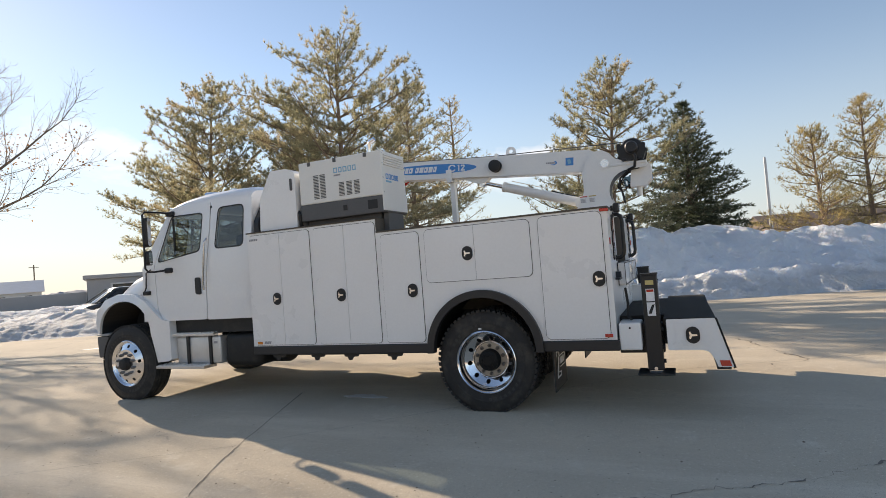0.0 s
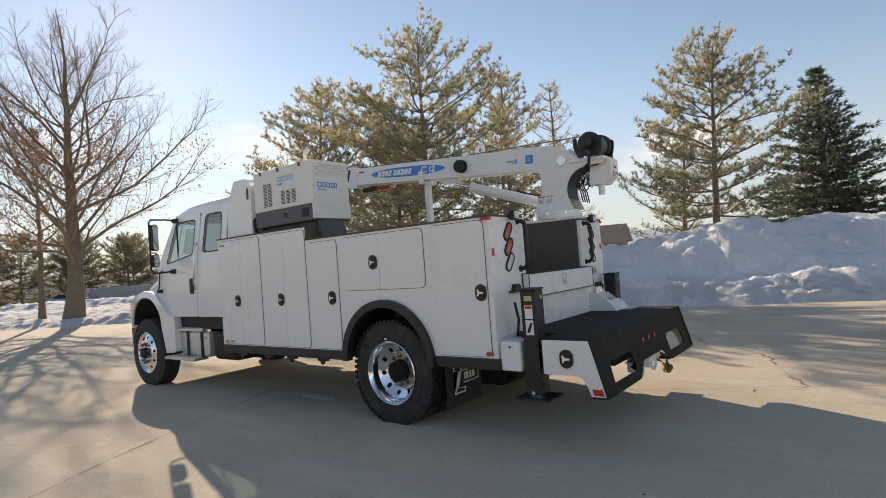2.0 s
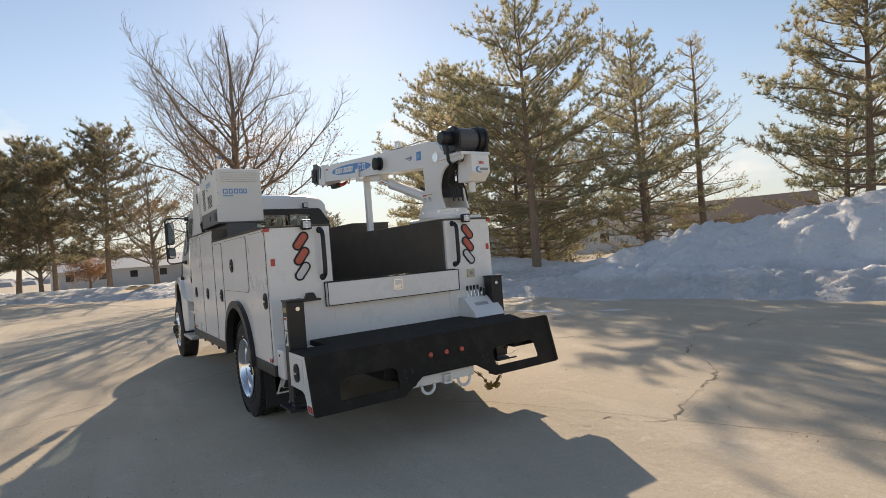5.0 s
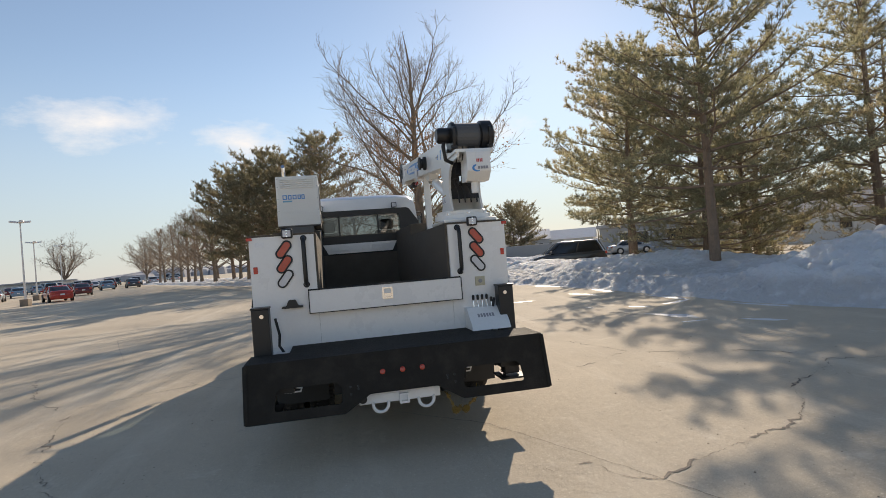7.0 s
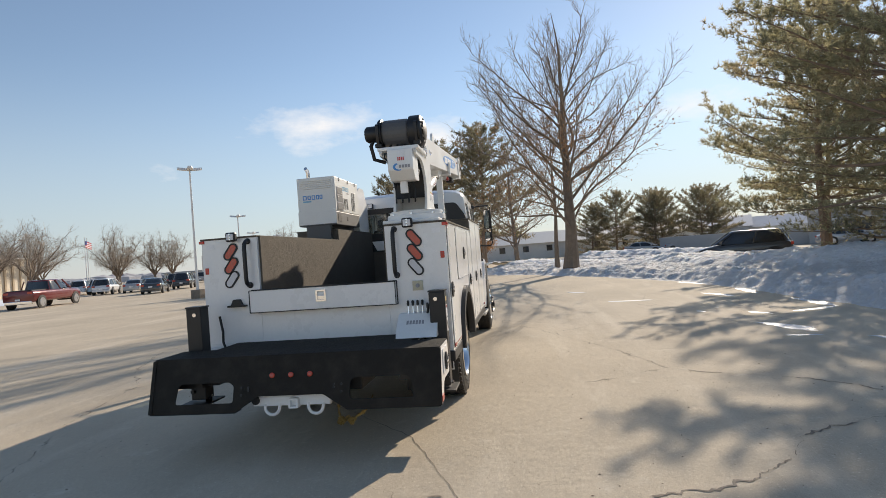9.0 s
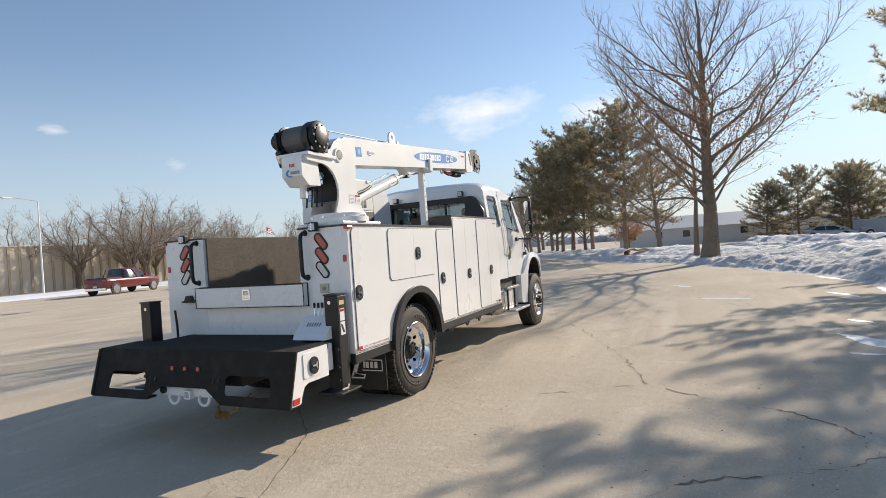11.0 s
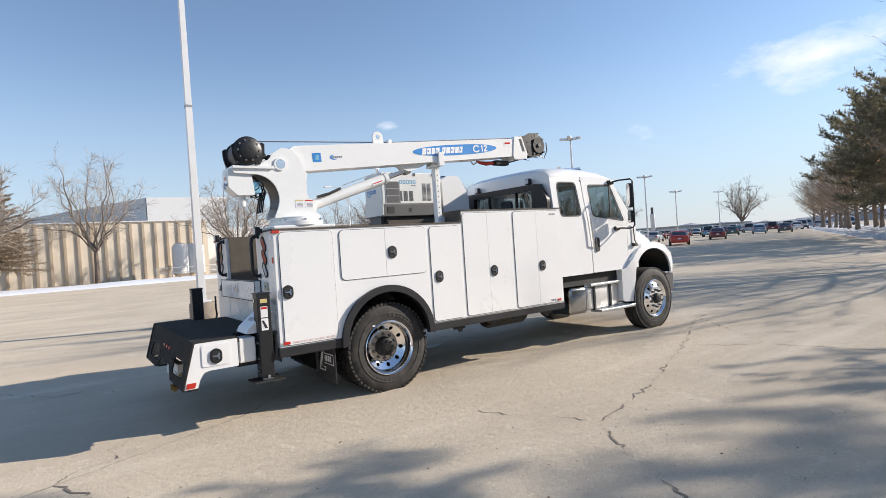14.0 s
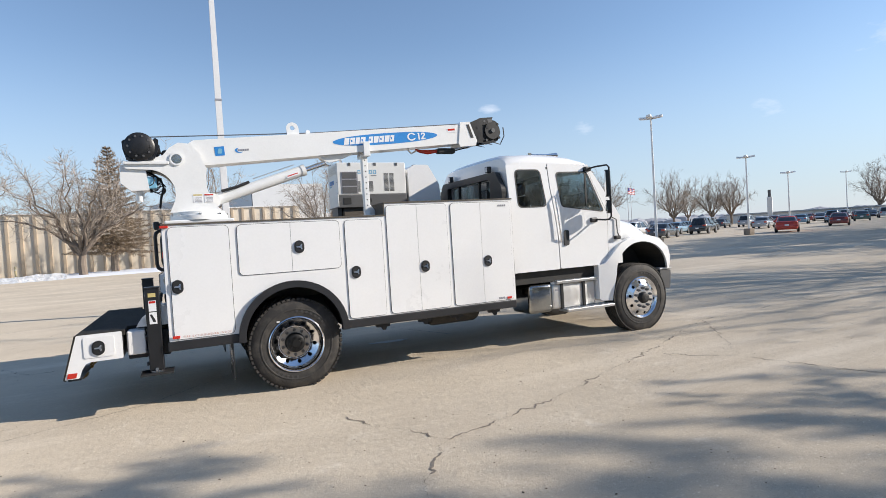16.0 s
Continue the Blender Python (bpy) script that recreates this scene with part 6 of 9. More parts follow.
hook = part("hook_block", box(B(), -2.34, -2.08, CYM - 0.05, CYM + 0.05, 2.70, 2.77, 0.02), M_SEAL, boom, "black hook block")
part("red_hook", tube(B(), [(-2.08, CYM, 2.735), (-1.95, CYM, 2.72), (-1.84, CYM, 2.73), (-1.78, CYM, 2.75)], [0.022, 0.03, 0.022, 0.012], 8), M_RED, hook, "red swivel hook", smooth=40)
part("hook_tip", tube(B(), [(-1.80, CYM, 2.74), (-1.72, CYM, 2.70), (-1.68, CYM, 2.74), (-1.70, CYM, 2.80)], 0.012, 6), M_CRANE, hook)
part("tag_line", tube(B(), [(-2.34, CYM, 2.74), along(LB + 0.2, -0.13, CYM)], 0.008, 6), M_SEAL, hook)
part("lifting_eye", plate(B(), [[(1.17, 0.13), (1.31, 0.13), (1.31, 0.20), *[(1.24 + 0.07 * math.cos(radians(a)), 0.215 + 0.07 * math.sin(radians(a))) for a in range(0, 181, 20)], (1.17, 0.20)], [(1.24 + 0.028 * math.cos(radians(a)), 0.22 + 0.028 * math.sin(radians(a))) for a in range(0, 360, 30)]], lambda u, v, k: along(u, v, CYM + 0.05 + 0.025 * k)), M_CRANE, boom, "welded lifting eye")
part("cable_roller", tube(B(), [along(1.42, 0.165, CYM - 0.05), along(1.42, 0.165, CYM + 0.05)], 0.025, 12), M_CRANE, boom, smooth=40)
# decals on both sides of the boom: an oval with plain bars, and small patches
for s, y in ((-1, CY0), (1, CY1)):
    face_at = lambda u, v, k: along(u, v, y + s * (0.0025 - 0.001 * k))
    face_up = lambda u, v, k: along(u, v, y + s * (0.0040 - 0.001 * k))
    c = 2.37
    dec = part("boom_decal", plate(B(), [[(c + 0.69 * math.copysign(abs(math.cos(a)) ** 0.8, math.cos(a)), 0.012 + 0.068 * math.sin(a)) for a in [2 * math.pi * k / 40 for k in range(40)]]], face_at), M_BLUE, boom, "blue oval boom decal")
    flip = (lambda u: u) if s > 0 else (lambda u: 2 * c - u)
    text_at = lambda u, v, k: face_up(flip(u), v, k)
    bm = B()
    x = c - 0.56
    for i, w in enumerate((0.06, 0.06, 0.05, 0.06, 0.0, 0.055, 0.06, 0.06, 0.06, 0.05)):
        if w:
            lean = 0.02
            a = [(x, -0.028), (x + w, -0.028), (x + w, 0.05), (x, 0.05)]
            a = [(u + (lean * (v + 0.028) / 0.078), v) for u, v in a]
            hole = [(x + w * 0.35, -0.002), (x + w * 0.65, -0.002), (x + w * 0.65, 0.026), (x + w * 0.35, 0.026)] if i % 2 else None
            part("decal_bar", plate(B(), [a] + ([hole] if hole else []), text_at), M_WHITE, dec)
        x += w + 0.012 if w else 0.03
    part("decal_mark", plate(B(), [arc(c + 0.33, 0.012, 0.06, 0.05, 30, 330, 16) + arc(c + 0.33, 0.012, 0.04, 0.033, 330, 30, 16)], text_at), M_WHITE, dec)
    part("numeral", plate(B(), [[(c + 0.42, -0.03), (c + 0.44, -0.03), (c + 0.44, 0.055), (c + 0.425, 0.055), (c + 0.408, 0.042), (c + 0.42, 0.038)]], text_at), M_WHITE, dec)
    part("numeral", plate(B(), [[(c + 0.46, -0.03), (c + 0.52, -0.03), (c + 0.52, -0.012), (c + 0.488, -0.012), (c + 0.52, 0.028), (c + 0.517, 0.046), (c + 0.505, 0.055), (c + 0.472, 0.055), (c + 0.46, 0.042), (c + 0.462, 0.03), (c + 0.478, 0.03), (c + 0.482, 0.038), (c + 0.497, 0.038), (c + 0.50, 0.03), (c + 0.46, -0.014)]], text_at), M_WHITE, dec)
    part("blue_patch", plate(B(), [[(0.36, -0.045), (0.46, -0.045), (0.46, 0.055), (0.36, 0.055)]], face_at), M_BLUE, boom, "small blue square decal")
    part("patch_mark", plate(B(), [round_poly([(0.385, -0.02), (0.43, -0.025), (0.44, 0.03), (0.40, 0.035)], 0.012)], face_up), M_BLUE2, boom)
    part("small_mark", plate(B(), [arc(0.62, 0.0, 0.05, 0.03, 120, 300, 10) + arc(0.63, 0.0, 0.04, 0.02, 300, 120, 10)], face_at), M_BLUE, boom)
    part("small_mark", bars(B(), face_at, 0.60, -0.01, [0.02] * 5, 0.02, 0.2), M_GREYD, boom)
    part("danger_label", plate(B(), [[(LB - 0.36, 0.03), (LB - 0.24, 0.03), (LB - 0.24, 0.085), (LB - 0.36, 0.085)]], face_at), M_WHITE, boom, "red and white danger label")
    part("danger_label", plate(B(), [[(LB - 0.35, 0.055), (LB - 0.25, 0.055), (LB - 0.25, 0.08), (LB - 0.35, 0.08)]], face_up), M_RED, boom)
    for u, z, hh, m in ((0.735, 2.17, 0.036, M_WHITE), (0.735, 2.215, 0.007, M_RED), (0.845, 2.17, 0.036, M_WHITE), (0.845, 2.215, 0.007, M_YELP)):
        yy = (CY0 - 0.045 - 0.001) if s < 0 else (CY1 + 0.045 + 0.001)
        ml = part("mast_label", box(B(), u - 0.045, u + 0.045, yy, yy + s * 0.002, z - hh, z + hh), m, crane, "small warning label")
        if hh > 0.02:
            for r in range(4):
                part("label_line", box(B(), u - 0.038, u + 0.03 - 0.006 * (r % 2), yy + s * 0.002, yy + s * 0.0028, z - 0.028 + 0.013 * r, z - 0.022 + 0.013 * r), M_GREYD, ml)
# hose reel on the driver's side of the boom
reel = part("cord_reel", lathe(B(), [(0.085, 0), (0.085, 0.03), (0.06, 0.035), (0.06, 0.06), (0.08, 0.065), (0.08, 0.085), (0.05, 0.095)], along(1.40, 0.0, CY0), (0, -1, 0), 24), M_SEAL, boom, "black cord reel with a blue face", smooth=40)
part("reel_face", lathe(B(), [(0.06, 0), (0.05, 0.006)], along(1.40, 0.0, CY0 - 0.085), (0, -1, 0), 20), M_BLUE, reel)
# winch
wx, wz = 1.36, 2.725
winch = part("winch_drum", lathe(B(), [(0.05, -0.19), (0.125, -0.185), (0.138, -0.17), (0.138, -0.15), (0.115, -0.145), (0.115, 0.10), (0.138, 0.105), (0.143, 0.12), (0.143, 0.205), (0.125, 0.22), (0.05, 0.228)], (wx, 0.885, wz), (0, 1, 0), 30), M_BLACK, crane, "black cable winch drum", smooth=35)
part("winch_motor", lathe(B(), [(0.07, 0), (0.075, 0.02), (0.075, 0.11), (0.06, 0.13)], (wx, 0.70, wz + 0.01), (0, -1, 0), 20), M_BLACK, winch, smooth=40)
part("drum_rope", lathe(B(), [(0.117, -0.14), (0.122, -0.13), (0.122, 0.08), (0.117, 0.09)], (wx, 0.885, wz), (0, 1, 0), 24), M_GREYP, winch)
for k in range(10):
    t = 2 * math.pi * k / 10
    part("drum_bolt", lathe(B(), [(0.012, 0), (0.012, 0.012)], (wx + 0.105 * math.cos(t), 1.103, wz + 0.105 * math.sin(t)), (0, 1, 0), 6), M_GREYP, winch)
for y in (0.71, 1.06):
    for x in (wx - 0.12, wx + 0.08):
        part("winch_foot", box(B(), x, x + 0.05, y - 0.03, y + 0.03, 2.588, 2.62, 0.004), M_BLACK, winch)
    part("winch_cheek", plate(B(), [round_poly([(wx - 0.13, 2.60), (wx + 0.13, 2.60), (wx + 0.155, 2.69), (wx + 0.16, 2.78), (wx + 0.125, 2.80), (wx + 0.11, 2.76), (wx - 0.11, 2.76), (wx - 0.14, 2.82), (wx - 0.175, 2.80), (wx - 0.17, 2.70)], 0.012)], lambda u, v, k: (u, y - 0.012 + 0.024 * k, v)), M_BLACK, winch, "black lobed winch cheek plate")
part("winch_gear", lathe(B(), [(0.02, 0), (0.085, 0.0), (0.09, 0.012), (0.09, 0.02), (0.06, 0.03), (0.02, 0.032)], (wx, 1.10, wz), (0, 1, 0), 26), M_BLACK, winch, smooth=35)
part("hose_elbow", lathe(B(), [(0.01, -0.035), (0.035, -0.02), (0.04, 0.0), (0.035, 0.02), (0.01, 0.035)], (1.13, 1.01, 2.66), (0, 1, 0.3), 14), M_SEAL, crane, smooth=60)
part("drum_motor_end", tube(B(), [(wx - 0.19, 1.02, wz - 0.04), (wx - 0.12, 1.02, wz - 0.05)], 0.03, 10), M_SEAL, winch, smooth=40)
part("winch_arm", box(B(), 1.10, 1.52, CY0 - 0.06, CY1 + 0.07, 2.545, 2.575, 0.004), M_CRANE, crane)
cov = part("winch_cover", plate(B(), [round_poly([(1.30, 2.28), (1.33, 2.545), (1.555, 2.545), (1.56, 2.36), (1.47, 2.275)], 0.012)], lambda u, v, k: (u, 0.80 + 0.225 * k, v)), M_CRANE, crane, "white winch cover box")
part("cover_label", box(B(), 1.556, 1.562, 0.885, 0.955, 2.43, 2.52), M_WHITE, cov)
part("cover_label", bars(B(), lambda u, v, k: (1.563 - 0.001 * k, u, v), 0.89, 2.44, [0.012] * 4, 0.03, 0.3), M_RED, cov)
part("cover_mark", plate(B(), [arc(0.895, 2.385, 0.05, 0.035, 110, 290, 10) + arc(0.905, 2.385, 0.04, 0.025, 290, 110, 10)], lambda u, v, k: (1.564 - 0.004 * k, u, v)), M_BLUE, cov)
part("cover_mark", bars(B(), lambda u, v, k: (1.564 - 0.004 * k, u, v), 0.90, 2.375, [0.02] * 4, 0.026, 0.3), M_GREYD, cov)
part("rope_box", box(B(), 1.23, 1.34, 0.86, 1.0, 2.30, 2.42, 0.01), M_BLUE2, cov, "blue-grey limit switch box")
part("rope_tube", tube(B(), [(1.40, 0.90, 2.28), (1.40, 0.90, 2.17)], 0.035, 12), M_CRANE, cov, smooth=40)
for k in range(4):
    y = 0.76 + 0.06 * k
    part("hydraulic_hose", tube(B(), [(1.34, y, 2.64), (1.44, y - 0.02, 2.59), (1.42, y - 0.02, 2.50), (1.28, y, 2.47), (1.19, y, 2.40), (1.17, y, 2.30), (1.20, y + 0.02, 2.22), (1.22, y + 0.02, 2.10)], 0.008, 7), M_SEAL, crane, "black hydraulic hose", smooth=50)
for k in range(8):
    y, r = 0.76 + 0.035 * k, 0.045 + 0.012 * (k % 3)
    cx, cz = 1.20 + 0.035 * (k % 4), 2.30 + 0.028 * ((k * 5) % 4)
    part("hydraulic_hose", tube(B(), [(cx + r * math.cos(a), y + 0.02 * math.sin(2 * a + k), cz + r * math.sin(a)) for a in [radians(40 * q + 60 * k) for q in range(8)]], 0.006, 6), M_SEAL, crane, smooth=50)
for k in range(5):
    p = Vector((1.17 + 0.03 * k, 0.80 + 0.05 * (k % 3), 2.27 + 0.035 * ((k * 3) % 4)))
    part("hose_fitting", tube(B(), [p, p + Vector((0.0, 0.0, 0.05))], 0.014, 8), M_ALU if k % 2 else M_SEAL, crane, smooth=40)
part("hose_loop", tube(B(), [(1.33, 0.66, 2.74), (1.40, 0.62, 2.62), (1.38, 0.64, 2.50), (1.30, 0.72, 2.48)], 0.018, 8), M_SEAL, crane, smooth=50)
cable = part("hoist_cable", tube(B(), [(wx - 0.02, CYM, wz + 0.13), along(1.46, 0.16, CYM), along(LB + 0.33, 0.155, CYM)], 0.0065, 6), M_GREYP, crane, "steel hoist cable")
# lift cylinder
cyl = part("lift_cylinder", tube(B(), [(0.67, CYM, 2.165), (-0.31, CYM, 2.487)], 0.062, 20), M_CRANE, crane, "white lift cylinder", smooth=40)
part("cylinder_cap", tube(B(), [(-0.30, CYM, 2.484), (-0.345, CYM, 2.499)], 0.068, 20), M_CRANE, cyl, smooth=40)
part("piston_rod", tube(B(), [(-0.34, CYM, 2.497), (-0.60, CYM, 2.583)], 0.028, 14), M_CHROME, cyl, "chrome piston rod", smooth=40)
part("rod_eye", lathe(B(), [(0.045, -0.05), (0.05, -0.045), (0.05, 0.045), (0.045, 0.05)], (-0.63, CYM, 2.59), (0, 1, 0), 16), M_ALU, cyl)
cl = part("cylinder_label", plate(B(), [[(-0.26, 2.438), (-0.12, 2.392), (-0.11, 2.425), (-0.25, 2.471)]], lambda u, v, k: (u, CYM + 0.0645 - 0.003 * k, v)), M_WHITE, cyl, "small warning label")
part("label_print", plate(B(), [[(-0.25, 2.450), (-0.13, 2.411), (-0.125, 2.421), (-0.245, 2.460)]], lambda u, v, k: (u, CYM + 0.0655 - 0.001 * k, v)), M_RED, cl)
part("boom_lug", plate(B(), [[(1.50, -0.12), (1.98, -0.12), (1.72, -0.20), (1.62, -0.215), (1.56, -0.19)]], lambda u, v, k: along(u, v, CYM - 0.06 + 0.12 * k)), M_CRANE, boom)
part("cylinder_hose", tube(B(), [(0.60, CYM + 0.07, 2.26), (0.45, CYM + 0.07, 2.30), (0.30, CYM + 0.05, 2.36)], 0.016, 8), M_SEAL, cyl, smooth=40)
part("hose_guard", tube(B(), [(0.25, CYM - 0.01, 2.40), (-0.22, CYM - 0.01, 2.56)], 0.005, 5), M_ALU, cyl)
# boom rest
rest = thing("boom_rest", "white steel boom rest post standing on the compartment top", "crane rest", (-1.08, 0.88, ZB))
part("post", box(B(), -1.115, -1.045, 0.84, 0.92, ZB + 0.012, 2.70, 0.006), M_CRANE, rest)
part("foot_plate", box(B(), -1.24, -0.98, 0.80, 0.96, ZB, ZB + 0.012), M_CRANE, rest)
part("gusset", plate(B(), [[(-1.115, ZB + 0.012), (-1.23, ZB + 0.012), (-1.115, ZB + 0.16)]], lambda u, v, k: (u, 0.875 + 0.01 * k, v)), M_CRANE, rest)
for y in (CY0 - 0.035, CY1 + 0.01):
    part("fork_side", box(B(), -1.12, -1.04, y, y + 0.025, 2.66, 2.82, 0.004), M_CRANE, rest)
part("fork_bed", box(B(), -1.12, -1.04, CY0 - 0.035, CY1 + 0.035, 2.645, 2.67, 0.004), M_CRANE, rest)
for k in range(9):
    part("adjust_hole", tube(B(), [(-1.08, 0.92, 2.05 + 0.07 * k), (-1.08, 0.9215, 2.05 + 0.07 * k)], 0.008, 8), M_SEAL, rest)

# ---- generator and tank on the driver's side ----
GX0, GX1, GY0, GY1, GZ0, GZ1 = -2.20, -1.10, -1.15, -0.60, 2.12, 2.80
gen = thing("generator_unit", "cream generator cabinet with grey base on the body top", "generator", (-1.65, -0.88, Z1 + 0.02))
part("base_tray", box(B(), GX0, GX1, GY0 + 0.0, GY1, GZ0, GZ0 + 0.19, 0.01), M_GREYP, gen, "grey base tray")
part("skid", box(B(), GX0 + 0.02, -1.20, -1.05, -0.70, Z2 + 0.016, GZ0), M_GREYP, gen)
part("skid_support", box(B(), -1.17, GX1 - 0.01, -1.05, -0.70, Z1 + 0.018, GZ0), M_GREYP, gen)
cabn = part("cabinet", box(B(), GX0, GX1, GY0, GY1, GZ0 + 0.19, GZ1, 0.012), M_GEN, gen, "cream sheet-metal cabinet")
part("cabinet_corner", box(B(), GX1 - 0.012, GX1 + 0.003, GY0 - 0.003, GY1 + 0.003, GZ0 + 0.02, GZ0 + 0.20, 0.004), M_GEN, cabn)


def louvre(x0, x1, z0, z1, s, y, n, tall=True):
    for i in range(n):
        bm = B()
        z = z0 + (z1 - z0) * i / n
        box(bm, x0, x1, y, y + s * 0.008, z, z + (z1 - z0) / n * 0.55, 0.002, 1)
        part("louvre", bm, M_GREYP if tall else M_GEN, cabn)


for s, y in ((-1, GY0), (1, GY1)):
    louvre(-2.00, -1.93, 2.36, 2.64, s, y - s * 0.002, 16)
    louvre(-1.91, -1.84, 2.36, 2.64, s, y - s * 0.002, 16)
    for x0 in (-1.66, -1.56, -1.46):
        louvre(x0, x0 + 0.07, 2.36, 2.52, s, y - s * 0.002, 10)
    for x in (-2.05, -1.7, -1.3):
        part("cabinet_hinge", box(B(), x - 0.02, x + 0.02, y, y + s * 0.006, GZ1 - 0.05, GZ1 - 0.005), M_GREYP, cabn)
    part("base_port", box(B(), -1.30, -1.18, y, y + s * 0.004, GZ0 + 0.05, GZ0 + 0.15), M_SEAL, cabn)
    part("base_port", box(B(), -1.62, -1.57, y, y + s * 0.004, GZ0 + 0.07, GZ0 + 0.13), M_SEAL, cabn)
    for x, w in ((-1.72, 0.05), (-1.655, 0.045), (-1.595, 0.05), (-1.53, 0.045), (-1.47, 0.045)):
        part("cabinet_mark", plate(B(), [[(x, 2.625), (x + w, 2.625), (x + w, 2.685), (x, 2.685)], [(x + 0.011, 2.636), (x + w - 0.011, 2.636), (x + w - 0.011, 2.674), (x + 0.011, 2.674)]], lambda u, v, k: (u, y + s * (0.002 - 0.001 * k), v)), M_BLUE2, cabn, "blue maker bars")
    part("cabinet_mark", bars(B(), lambda u, v, k: (u, y + s * (0.002 - 0.001 * k), v), -1.72, 2.59, [0.09], 0.018), M_GREYD, cabn)
part("intake_grille", box(B(), -1.42, -1.16, GY1, GY1 + 0.005, 2.33, 2.66), M_GREYD, cabn)
for k in range(3):
    part("grille_window", box(B(), -1.40 + 0.0, -1.18, GY1 + 0.005, GY1 + 0.009, 2.34 + 0.11 * k, 2.43 + 0.11 * k), M_GREYP, cabn)
for k in range(5):
    part("rear_louvre", box(B(), GX1 - 0.002, GX1 + 0.012, GY0 + 0.05, GY1 - 0.05, 2.64 + 0.027 * k, 2.655 + 0.027 * k, 0.003, 1), M_GEN, cabn)
for y, w in ((-1.07, 0.055), (-1.0, 0.045), (-0.94, 0.05), (-0.875, 0.04), (-0.825, 0.04)):
    part("rear_mark", plate(B(), [[(y, 2.49), (y + w, 2.49), (y + w, 2.55), (y, 2.55)], [(y + 0.011, 2.501), (y + w - 0.011, 2.501), (y + w - 0.011, 2.539), (y + 0.011, 2.539)]], on_rear(GX1 + 0.003, 0.002)), M_BLUE, cabn)
part("rear_mark", box(B(), GX1, GX1 + 0.003, -1.07, -0.95, 2.455, 2.475), M_BLUE2, cabn)
for y in (GY0 + 0.02, GY1 - 0.02):
    for z in (2.34, 2.5, 2.66, 2.77):
        part("rivet", lathe(B(), [(0.008, 0), (0.005, 0.004)], (GX1, y, z), (1, 0, 0), 8), M_ALU, cabn)
part("exhaust_stack", tube(B(), [(-1.30, -1.05, GZ1 - 0.01), (-1.30, -1.05, GZ1 + 0.09), (-1.28, -1.05, GZ1 + 0.13), (-1.22, -1.05, GZ1 + 0.155)], 0.026, 12), M_CHROME, gen, "bent exhaust stack", smooth=40)
oil = thing("hydraulic_tank", "white sloping hydraulic tank on the body top beside the generator", "tank", (-2.52, -0.88, Z2 + 0.016))
prof_t = round_poly([(-2.25, Z2 + 0.016), (-2.25, 2.70), (-2.36, 2.765), (-2.60, 2.765), (-2.78, 2.45), (-2.80, Z2 + 0.016)], 0.03)
tb = part("tank_body", plate(B(), [prof_t], lambda u, v, k: (u, -1.17 + 0.55 * k, v)), M_BODY, oil, smooth=25)
part("sight_slot", box(B(), -2.32, -2.29, -1.176, -1.17, 2.50, 2.64, 0.01), M_GREYP, tb, "dark sight gauge")
part("filler_cap", lathe(B(), [(0.045, 0), (0.05, 0.02), (0.04, 0.035)], (-2.48, -0.9, 2.765), (0, 0, 1), 16), M_BLACK, tb)
part("tank_hose", tube(B(), [(-2.26, -1.12, 2.25), (-2.21, -1.16, 2.20), (-2.22, -1.14, 2.10), (-2.24, -1.1, 2.065)], 0.02, 8), M_SEAL, oil, smooth=40)

# ---- trees ----
def branch_points(p, d, length, n, rnd, droop=0.0, wobble=0.12):
    pts, d = [Vector(p)], Vector(d).normalized()
    for k in range(n):
        d = (d + Vector((rnd.gauss(0, wobble), rnd.gauss(0, wobble), rnd.gauss(0, wobble) + droop))).normalized()
        pts.append(pts[-1] + d * (length / n))
    return pts


